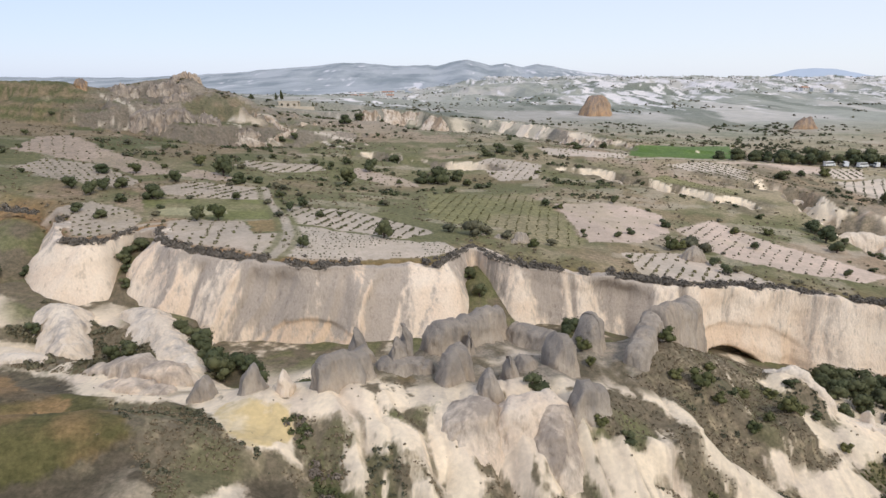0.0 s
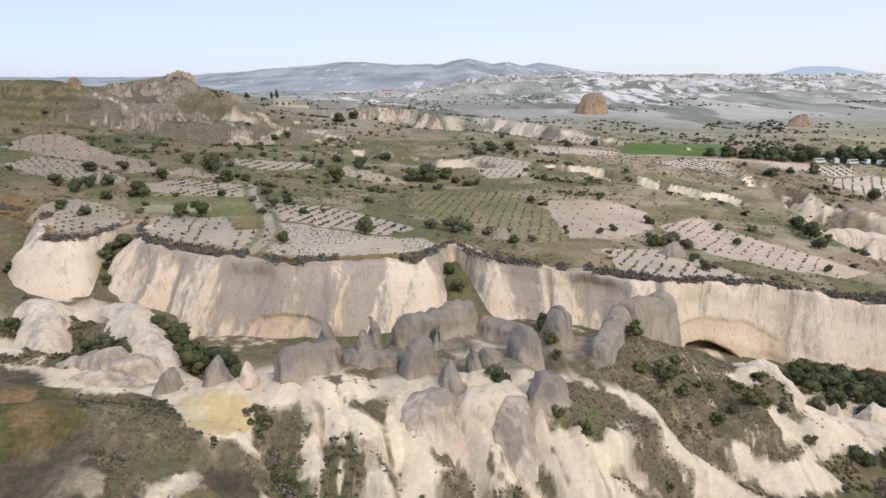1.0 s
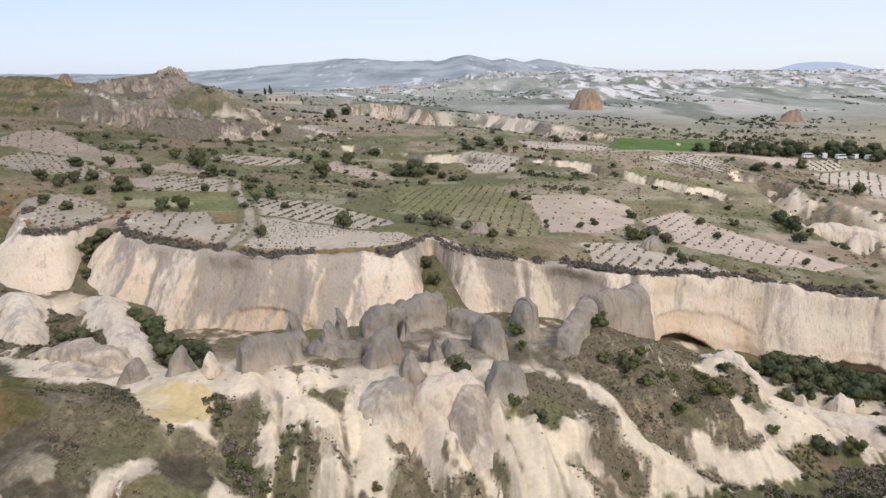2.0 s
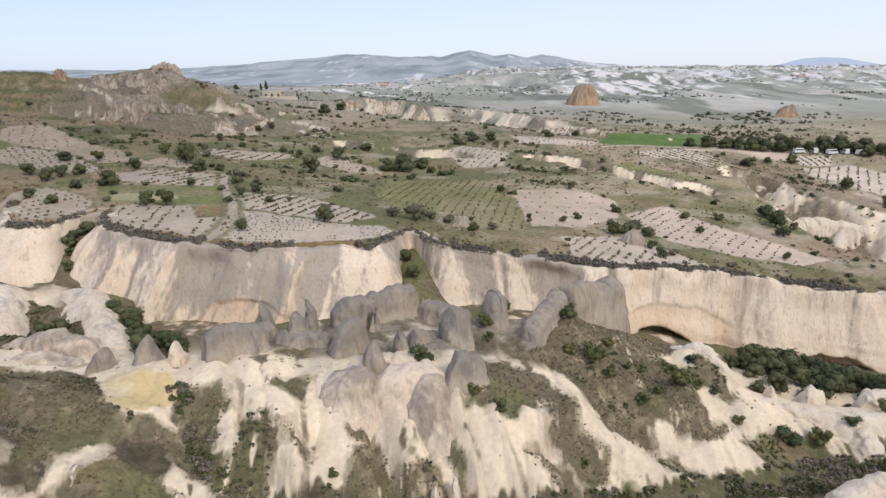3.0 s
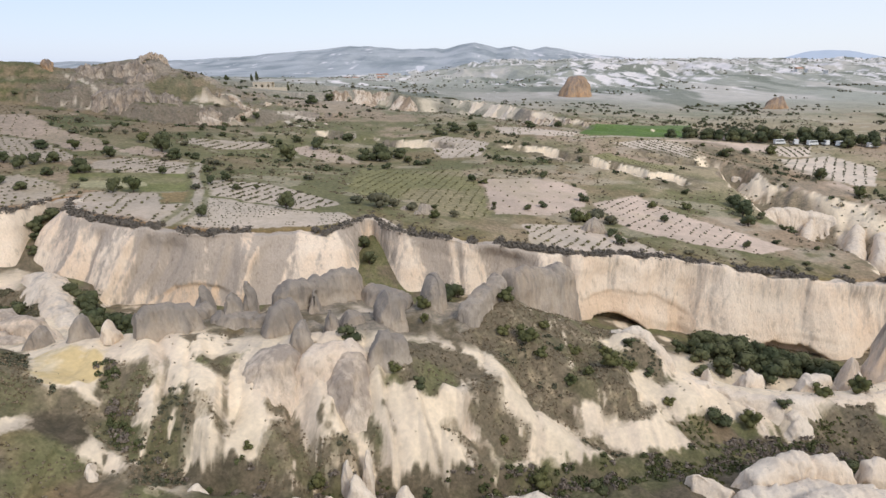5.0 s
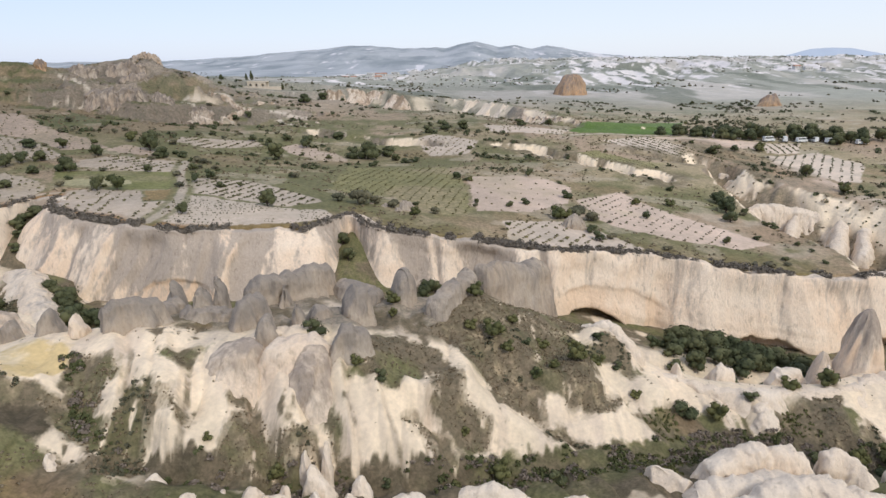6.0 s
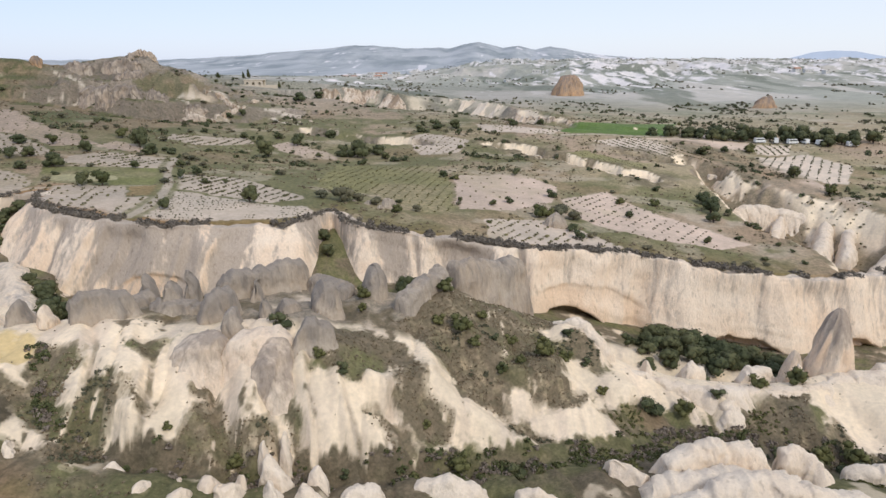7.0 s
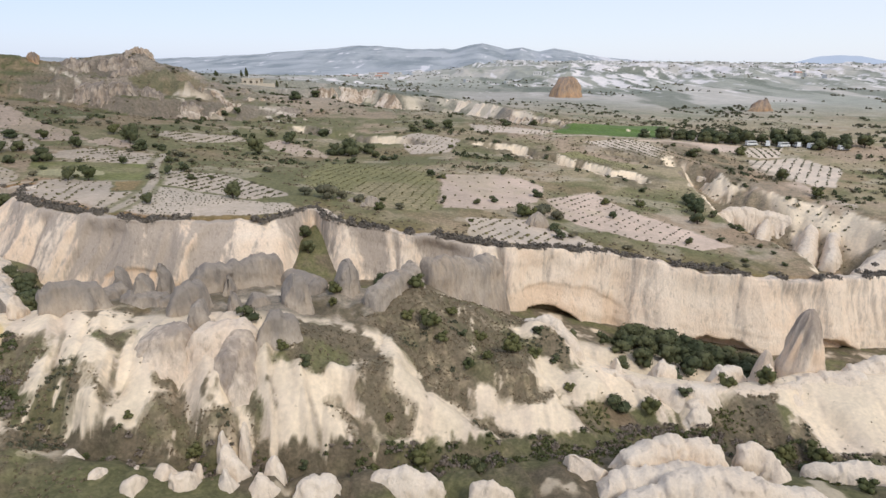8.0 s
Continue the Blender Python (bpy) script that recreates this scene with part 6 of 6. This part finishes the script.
SLOPE = [(45.2, 84.2, 2.6), (12.3, 78.6, 4.0), (19.4, 71.6, 2.2), (22.6, 70.6, 2.5), (38.6, 88.7, 4.4), (31.5, 95, 4.2), (16, 90.6, 3.0), (22, 95, 3.2), (22.5, 91, 2.0), (52, 88.4, 4.0), (38.6, 67.2, 3.8), (46.2, 67.6, 3.1), (32.6, 64.3, 2.2), (11, 60, 2.8), (70.1, 88.1, 4.9), (99.3, 99.1, 4.6), (91.1, 96.7, 4.0), (76.2, 89.7, 4.0), (36, 97, 3.6), (40.8, 86.7, 2.6), (56.5, 93.2, 3.2), (82.2, 92, 3.6), (101.1, 83.3, 5.0), (95, 82, 4.2), (92, 78.5, 4), (97, 77, 4.5), (88, 80, 3.5), (103, 77.5, 4.2)]
SLOPE += [(108, 80, 4.5), (110, 74, 4), (98, 66.5, 3), (104, 66, 3.2), (-12.5, 80.6, 2.0), (47, 93, 3), (44, 90, 2.2), (53, 95.5, 3), (57.5, 98, 2.8), (35, 89.5, 2.6), (60, 94, 2.4), (48, 86, 2.2), (62, 88.5, 2.2), (42, 94.5, 2.6), (34, 71, 1.8), (24, 62, 1.8), (3, 60.5, 1.6)]
GROVE = [(79, 124, 5), (82, 127, 6.5), (84, 122, 6), (86, 128, 7.5), (88, 124, 7), (91, 120, 6), (91, 127, 7), (95, 123, 7), (95, 117, 6), (98, 120, 6.5), (99, 126, 6.5), (102, 122, 7), (103, 116, 5.5), (106, 119, 6), (107, 124, 6), (110, 121, 5), (83, 118, 5.5), (87, 116, 6), (79, 119, 5), (91, 114, 5.5), (99, 113, 5)]
GROVE += [(77, 115, 4.5), (81, 113, 5), (86, 111, 5), (94, 110, 4.5), (61, 117, 3), (64, 119, 3.4), (58, 119, 2.6), (67, 118, 3.2), (85, 132, 5.5), (90, 131, 5), (105, 112, 4.5), (110, 115, 4.5), (74, 119, 3.5), (94, 128, 5.5), (76, 111, 4)]
WEST = [(-40, 106, 6), (-38, 103, 5.5), (-43, 110, 6.5), (-47, 114, 5.5), (-34, 106, 5), (-45, 112, 6), (-41, 108, 6), (-50, 115.5, 4.5), (-37, 108, 5), (-61, 111, 4), (-57, 110, 4.5), (-59, 113, 3.6), (-78, 116, 3.5), (-69, 144, 5), (-72, 142, 4), (-28, 94, 4), (-22, 95, 4.5), (-31, 99, 4.5), (6, 140, 4), (4, 136, 3.5), (26, 126, 5), (28, 129, 4), (-69, 134, 3.5), (-70, 138, 4), (8, 134, 4), (-97, 134, 5), (-94, 128, 4), (-92, 138, 4)]
pick = random.Random(5)
for rows, kinds, group in ((ORCHARD, (0, 0, 1, 2), "upland trees"), (EASTERN, (0, 0, 5, 4), "upland trees"), (THICKET, (3, 3, 4), "thicket"), (MIDDLE, (0, 2, 5), "upland trees"), (BELT, (0, 2), "tree belt"), (SLOPE, (4, 4, 5), "slope bushes"), (GROVE, (0, 2, 2), "valley grove"), (WEST, (0, 2, 5), "valley grove")):
    levels = height(np.array([s[0] for s in rows], float), np.array([s[1] for s in rows], float))
    for (x, y, w), z in zip(rows, levels):
        plant(pick.choice(kinds), x, y, w, group, float(z), tall=pick.uniform(0.85, 1.15), turn=pick.uniform(0, 360))


def in_parcel(x, y):
    k = np.zeros(len(x), bool)
    for kind, _, _, _, poly in PARCELS:
        k |= inside(x, y, poly)
    return k


rng = np.random.default_rng(77)
# single bushes strewn over the upland, thicker along hedges and hollows
sx, sy = rng.uniform(-190, 260, 6000), 140 + 330 * rng.uniform(0, 1, 6000) ** 1.3
ok = (~in_parcel(sx, sy)) & (sy > edge_y(sx) + 5) & (np.abs(sx - 22) < (sy + 5) * 0.85) & (fbm(sx / 24, sy / 24, 3, 201) > 0.22)
sx, sy = sx[ok][:150], sy[ok][:150]
for x, y, z in zip(sx, sy, height(sx, sy)):
    plant(pick.choice((0, 3, 3, 3, 5)), float(x), float(y), pick.uniform(1.6, 4.2), "strewn bushes", float(z), tall=pick.uniform(0.7, 1.0), turn=pick.uniform(0, 360))


# hedge bushes along the borders of the parcels
border = random.Random(21)
hedge = []
for kind, _, _, _, poly in PARCELS:
    for (ax, ay), (bx, by) in zip(poly, poly[1:] + poly[:1]):
        long = math.hypot(bx - ax, by - ay)
        for _ in range(int(long / 9)):
            if border.random() < 0.24:
                f = border.random()
                hedge.append((ax + (bx - ax) * f + border.gauss(0, 1.2), ay + (by - ay) * f + border.gauss(0, 1.2), border.uniform(1.0, 3.2)))
hedge = [h for h in hedge if h[1] > float(edge_y(h[0])) + 4]
for (x, y, w), z in zip(hedge, height(np.array([h[0] for h in hedge]), np.array([h[1] for h in hedge]))):
    plant(border.choice((3, 3, 4, 5)), x, y, w, "hedge bushes", float(z), tall=border.uniform(0.65, 1.0), turn=border.uniform(0, 360))


def tufts(name, label, category, x, y, size, mat, rng, blades=9, tall=0.8, z=None, lift=0.0):
    """Many small plants in one mesh, on the ground at x, y."""
    n = len(x)
    z = height(x, y) if z is None else z
    c = np.repeat(np.stack([x, y, z], 1), blades, 0)
    s = np.repeat(size, blades)
    d = rng.normal(size=(n * blades, 3))
    d[:, 2] = np.abs(d[:, 2])
    d /= np.linalg.norm(d, axis=1)[:, None]
    c = c + d * (s * rng.uniform(0.35, 0.95, n * blades))[:, None] * np.array((1, 1, tall)) + np.array((0, 0, lift))
    nn = d + rng.normal(size=d.shape) * 0.4
    nn /= np.linalg.norm(nn, axis=1)[:, None]
    ob = new(name, quads_mesh(name, c, nn, s * rng.uniform(0.28, 0.5, n * blades) * min(1.0, 3.0 / math.sqrt(blades)), mat, rng))
    return tagged(ob, label, category, kind="stuff")


def in_any(x, y, polys):
    k = np.zeros(len(x), bool)
    for poly in polys:
        k |= inside(x, y, poly)
    return k


# vines, parcel by parcel
for kind, heading, gap, step_in, poly in PARCELS:
    if not gap:
        continue
    px, py = np.array([p[0] for p in poly]), np.array([p[1] for p in poly])
    cx, cy, reach = px.mean(), py.mean(), np.hypot(px - px.mean(), py - py.mean()).max()
    u, v = np.meshgrid(np.arange(-reach, reach, gap), np.arange(-reach, reach, step_in), indexing="ij")
    u, v = (u + rng.normal(0, 0.16, u.shape)).ravel(), (v + rng.normal(0, 0.3, v.shape)).ravel()
    a = radians(heading)
    gx, gy = cx + v * math.cos(a) - u * math.sin(a), cy + v * math.sin(a) + u * math.cos(a)
    k = inside(gx, gy, poly) & (rng.uniform(0, 1, len(gx)) < 0.86) & (fbm(gx / 9, gy / 9, 2, 205) > -0.45)
    big = {"vines": 0.52, "furrows": 0.26, "bare": 0.45, "green": 0.36}[kind]
    label = {"vines": "rows of low vines on pale soil", "furrows": "furrows of small young plants on pale soil", "bare": "sparse small vines on pinkish bare soil", "green": "low vine rows on grassy ground"}[kind]
    tufts("vines", label, "vineyard", gx[k], gy[k], big * rng.uniform(0.6, 1.25, k.sum()), VINE, rng, 8, 0.8)

# dark brush along the cliff's edge
bx = rng.uniform(-110, 180, 1500)
by = edge_y(bx) + rng.gamma(1.6, 0.9, 1500) + 0.1
ok = fbm(bx / 7, bx * 0, 3, 211) > -0.25
bx, by = bx[ok], by[ok]
tufts("brush", "dark grey-brown brush along the cliff edge", "brush", bx, by, rng.uniform(0.4, 1.35, len(bx)), BRUSH, rng, 70, 0.9, z=np.maximum(height(bx, by), upland(bx, by)) - 0.05)
# scrub over the valley slopes
vx, vy = rng.uniform(-75, 130, 90000), rng.uniform(44, 118, 90000)
k = in_any(vx, vy, SCRUB) & (fbm(vx / 4, vy / 4, 3, 221) > -0.2)
vx, vy = vx[k][:9500], vy[k][:9500]
tufts("scrub", "brown and olive scrub on the badland slopes", "scrub", vx, vy, rng.uniform(0.08, 0.28, len(vx)), HEATH, rng, 7, 0.7)
vx, vy = rng.uniform(-75, 130, 40000), rng.uniform(40, 118, 40000)
k = in_any(vx, vy, GRASS) & (fbm(vx / 5, vy / 5, 3, 222) > 0.0)
vx, vy = vx[k][:4200], vy[k][:4200]
west = vx < 46
tufts("scrub", "dry yellow-brown weeds on the grassy bank", "scrub", vx[west], vy[west], rng.uniform(0.08, 0.3, west.sum()), HEATH, rng, 8, 0.6)
vx, vy = vx[~west], vy[~west]
tufts("scrub", "green weeds and low bushes in the gullies", "scrub", vx, vy, rng.uniform(0.15, 0.5, len(vx)), LEAF[1], rng, 9, 0.6)
gx = rng.uniform(-30, 125, 26000)
gy = rng.uniform(50, 98, 26000)
gd, _ = along(gx, gy, GULLY)
k = (gd < np.interp(gx, [-10, 30, 70], [1.2, 2.4, 3.4])) & (fbm(gx / 3, gy / 3, 3, 226) > -0.1)
gx, gy = gx[k][:2200], gy[k][:2200]
half = len(gx) // 2
tufts("gully_brush", "grey-brown brush along the dry gully", "brush", gx[:half], gy[:half], rng.uniform(0.2, 0.8, half), BRUSH, rng, 34, 0.8)
tufts("gully_growth", "green weeds and bushes along the dry gully", "brush", gx[half:], gy[half:], rng.uniform(0.2, 0.8, len(gx) - half), LEAF[1], rng, 34, 0.7)
vx, vy = rng.uniform(-75, 130, 30000), rng.uniform(44, 118, 30000)
k = in_any(vx, vy, SCRUB) & (fbm(vx / 6, vy / 6, 3, 227) > 0.1)
vx, vy = vx[k][:900], vy[k][:900]
tufts("scrub", "rounded olive bushes on the badland slopes", "scrub", vx, vy, rng.uniform(0.2, 0.5, len(vx)), LEAF[2], rng, 16, 0.75)
wx, wy = rng.uniform(-85, -22, 9000), rng.uniform(84, 126, 9000)
wz = height(wx, wy)
k = in_any(wx, wy, [HOLLOW] + SCRUB) & (fbm(wx / 5, wy / 5, 3, 228) > 0.0)
wx, wy, wz = wx[k][:420], wy[k][:420], wz[k][:420]
tufts("thicket", "dark thicket in the western side valley", "brush", wx, wy, rng.uniform(0.3, 1.0, len(wx)), LEAF[2], rng, 18, 0.75, z=wz)
# scattered tufts on bare tuff and dry grass of the upland
vx, vy = rng.uniform(-60, 120, 520), rng.uniform(52, 108, 520)
tufts("scrub", "small dark tufts rooted in bare tuff", "scrub", vx, vy, rng.uniform(0.08, 0.26, 520), HEATH, rng, 7, 0.7)
vx, vy = rng.uniform(-190, 230, 16000), 132 + 260 * rng.uniform(0, 1, 16000) ** 1.2
k = (~in_parcel(vx, vy)) & (vy > edge_y(vx) + 3) & (fbm(vx / 14, vy / 14, 3, 223) > -0.05)
vx, vy = vx[k], vy[k]
tufts("dry_growth", "olive and grey low growth on the upland", "scrub", vx, vy, rng.uniform(0.2, 0.7, len(vx)), HEATH, rng, 7, 0.55)
# hedgerows and thickets of the middle distance
vx, vy = rng.uniform(-200, 280, 60000), rng.uniform(205, 470, 60000)
line = np.abs(fbm(vx / 42, vy / 30, 3, 231))
k = ((line < 0.035) | (fbm(vx / 26, vy / 20, 3, 232) > 0.42)) & (~in_parcel(vx, vy)) & (np.abs(vx - 22) < vy * 0.8) & (vx > -150 - 0.2 * (vy - 300))
vx, vy = vx[k][:1500], vy[k][:1500]
half = len(vx) // 2
tufts("hedgerow", "dark green hedgerows and thickets between the parcels", "hedge", vx[:half], vy[:half], rng.uniform(0.5, 1.7, half), LEAF[0], rng, 14, 0.9)
tufts("hedgerow", "grey-green bushes between the parcels", "hedge", vx[half:], vy[half:], rng.uniform(0.5, 1.5, len(vx) - half), LEAF[2], rng, 14, 0.85)
# far woods
vx, vy = rng.uniform(-900, 1500, 30000), rng.uniform(430, 2200, 30000)
k = (np.abs(vx - 22) < vy * 0.8) & (fbm(vx / 60, vy / 45, 4, 224) > 0.2)
vx, vy = vx[k][:5000], vy[k][:5000]
tufts("far_woods", "scattered dark trees on the distant plain", "trees", vx, vy, rng.uniform(0.8, 2.3, len(vx)), LEAF[2], rng, 6, 0.8)


# ---- buildings and vehicles ----


def plain(name, colour, rough=0.8, spread=0.12):
    m, nt, b = material(name, rough)
    lo, hi = tuple(c * (1 - spread) for c in colour), tuple(min(c * (1 + spread), 0.9) for c in colour)
    nt.links.new(mixed(nt, lo, hi, grain(nt, 1.5, 5)), b.inputs["Base Color"])
    return m


PLASTER, TILE, STONE, GLASS, RUBBER, PAINT = plain("plaster", (0.60, 0.58, 0.55)), plain("roof_tile", (0.42, 0.24, 0.16)), plain("cut_stone", (0.64, 0.55, 0.43)), plain("dark_glass", (0.03, 0.035, 0.04), 0.15), plain("rubber", (0.03, 0.03, 0.03)), plain("white_paint", (0.78, 0.78, 0.76), 0.35, 0.04)


def box(bm, x0, x1, y0, y1, z0, z1):
    v = [bm.verts.new(c) for c in ((x0, y0, z0), (x1, y0, z0), (x1, y1, z0), (x0, y1, z0), (x0, y0, z1), (x1, y0, z1), (x1, y1, z1), (x0, y1, z1))]
    for f in ((3, 2, 1, 0), (4, 5, 6, 7), (0, 1, 5, 4), (1, 2, 6, 5), (2, 3, 7, 6), (3, 0, 4, 7)):
        bm.faces.new([v[i] for i in f])


def mesh_of(name, bm, mat, bevel=0.0):
    if bevel:
        bmesh.ops.bevel(bm, geom=bm.edges[:], offset=bevel, segments=2, affect="EDGES")
    me = bpy.data.meshes.new(name)
    bm.to_mesh(me)
    bm.free()
    me.materials.append(mat)
    return me


def make_house(label, w, d, h, pitched):
    house = new("house")
    bm = bmesh.new()
    box(bm, -w / 2, w / 2, -d / 2, d / 2, -1.5, h)
    part("wall", mesh_of("wall", bm, PLASTER), house)
    bm = bmesh.new()
    if pitched:
        v = [bm.verts.new(c) for c in ((-w / 2 - 0.4, -d / 2 - 0.4, h + 0.01), (w / 2 + 0.4, -d / 2 - 0.4, h + 0.01), (w / 2 + 0.4, d / 2 + 0.4, h + 0.01), (-w / 2 - 0.4, d / 2 + 0.4, h + 0.01), (-w / 2 - 0.4, 0, h + 1.8), (w / 2 + 0.4, 0, h + 1.8))]
        for f in ((0, 1, 5, 4), (2, 3, 4, 5), (1, 2, 5), (3, 0, 4), (3, 2, 1, 0)):
            bm.faces.new([v[i] for i in f])
        part("roof", mesh_of("roof", bm, TILE), house, "red tiled roof")
    else:
        box(bm, -w / 2 - 0.15, w / 2 + 0.15, -d / 2 - 0.15, d / 2 + 0.15, h + 0.005, h + 0.45)
        part("roof", mesh_of("roof", bm, PLASTER), house)
    for i in range(max(2, int(w // 3))):
        bm = bmesh.new()
        wx = -w / 2 + (i + 0.5) * w / max(2, int(w // 3))
        box(bm, wx - 0.5, wx + 0.5, -d / 2 - 0.04, -d / 2 + 0.1, h * 0.4, h * 0.4 + 1.2)
        part("window", mesh_of("window", bm, GLASS), house)
    return tagged(house, label, "house", "distant village")


def make_van():
    van = new("van")
    bm = bmesh.new()
    box(bm, -2.6, 2.6, -0.95, 0.95, 0.35, 1.25)
    box(bm, -2.55, 1.8, -0.9, 0.9, 1.24, 2.25)
    part("body", mesh_of("body", bm, PAINT, 0.08), van)
    for name, s in (("window_band", -0.93), ("window_band", 0.90)):
        bm = bmesh.new()
        box(bm, -2.3, 1.6, s, s + 0.03, 1.4, 1.95)
        part(name, mesh_of(name, bm, GLASS), van, "dark glass")
    bm = bmesh.new()
    box(bm, 1.79, 1.84, -0.75, 0.75, 1.35, 2.05)
    part("windscreen", mesh_of("windscreen", bm, GLASS), van, "dark glass")
    for wx in (-1.6, 1.6):
        for wy in (-0.98, 0.78):
            bm = bmesh.new()
            bmesh.ops.create_cone(bm, cap_ends=True, segments=14, radius1=0.36, radius2=0.36, depth=0.2, matrix=Matrix.Translation((wx, wy + 0.1, 0.36)) @ Matrix.Rotation(math.pi / 2, 4, "X"))
            wheel = part("wheel", mesh_of("wheel", bm, RUBBER), van, "black tyre")
            bm = bmesh.new()
            bmesh.ops.create_cone(bm, cap_ends=True, segments=12, radius1=0.2, radius2=0.17, depth=0.06, matrix=Matrix.Translation((wx, wy + (-0.02 if wy < 0 else 0.22), 0.36)) @ Matrix.Rotation(math.pi / 2, 4, "X"))
            part("rim", mesh_of("rim", bm, PAINT), wheel, "pale wheel rim")
    return tagged(van, "white van parked beside the tree belt", "van", "parked vans")


def ground_at(x, y):
    return float(height(np.array([float(x)]), np.array([float(y)]))[0])


first = make_van()
for n, (x, y, a) in enumerate(((174, 292.5, 10), (181, 292, 70), (187.5, 290, 15), (193, 290.5, 95), (199, 288, 30), (211, 284.5, 10))):
    m = pose(x, y, ground_at(x, y), 0, 0, a)
    if n == 0:
        first.matrix_basis = m
    else:
        copy_thing(first, m)
kinds = [make_house("small white flat-roofed house on the plain", 7, 6, 2.8, False), make_house("white house with a red tiled roof", 8, 6, 3, True), make_house("long pale two-storey house on the plain", 10, 7, 4.5, False)]
used = [False] * 3
town = random.Random(9)
spots = [(town.gauss(-85, 28), town.uniform(900, 1180)) for _ in range(22)] + [(town.gauss(70, 60), town.gauss(820, 60)) for _ in range(7)] + [(town.uniform(250, 620), town.uniform(800, 1150)) for _ in range(8)]
levels = height(np.array([s[0] for s in spots]), np.array([s[1] for s in spots]))
for (x, y), z in zip(spots, levels):
    k = town.choice((0, 0, 1, 2))
    m = pose(x, y, float(z), 0, 0, town.uniform(-30, 30))
    if not used[k]:
        used[k] = True
        kinds[k].matrix_basis = m
    else:
        copy_thing(kinds[k], m)


def make_arcade():
    """A long low stone front with arched openings on a terrace."""
    hall = new("stone_hall")
    n, wide, tall = 3, 4.4, 3.4
    for i in range(n):
        bm = bmesh.new()
        x0 = -n * wide / 2 + i * wide
        rise = [(0.9 * math.cos(t), 1.4 + 0.9 * math.sin(t)) for t in np.linspace(math.pi, 0, 11)]
        outer = [(x0, -2.0), (x0, tall), (x0 + wide, tall), (x0 + wide, -2.0)]
        inner = [(x0 + wide / 2 - 0.9, -2.0)] + [(x0 + wide / 2 + u, w) for u, w in rise] + [(x0 + wide / 2 + 0.9, -2.0)]
        loop = outer[:1] + outer[1:3] + outer[3:] + inner[::-1]
        front = bm.faces.new([bm.verts.new((u, 0, w)) for u, w in loop])
        ext = bmesh.ops.extrude_face_region(bm, geom=[front])
        bmesh.ops.translate(bm, vec=(0, 0.8, 0), verts=[g for g in ext["geom"] if isinstance(g, bmesh.types.BMVert)])
        bmesh.ops.recalc_face_normals(bm, faces=bm.faces[:])
        part("arch", mesh_of("arch", bm, STONE), hall)
    bm = bmesh.new()
    box(bm, -n * wide / 2, n * wide / 2, 5.0, 5.6, -2.0, tall)
    part("back_wall", mesh_of("back_wall", bm, STONE), hall)
    bm = bmesh.new()
    box(bm, -n * wide / 2 - 0.3, n * wide / 2 + 0.3, -0.2, 5.9, tall + 0.01, tall + 0.5)
    part("roof", mesh_of("roof", bm, STONE), hall, "flat stone roof")
    bm = bmesh.new()
    box(bm, -n * wide / 2 - 20, n * wide / 2 + 14, -9.0, -8.2, -6.0, 0.8)
    part("terrace_wall", mesh_of("terrace_wall", bm, STONE), hall)
    return tagged(hall, "tan stone hall with arches above a terrace wall", "building")


make_arcade().matrix_basis = pose(-104, 446, ground_at(-104, 440) + 0.5, 0, 0, -6)
for x, y, w, t in ((-112, 462, 3.0, 3.2), (-116, 463, 2.4, 3.0), (-90, 460, 2.6, 2.8), (-130, 452, 4, 1.4)):
    plant(0, x, y, w, "cypresses", ground_at(x, y), tall=t)
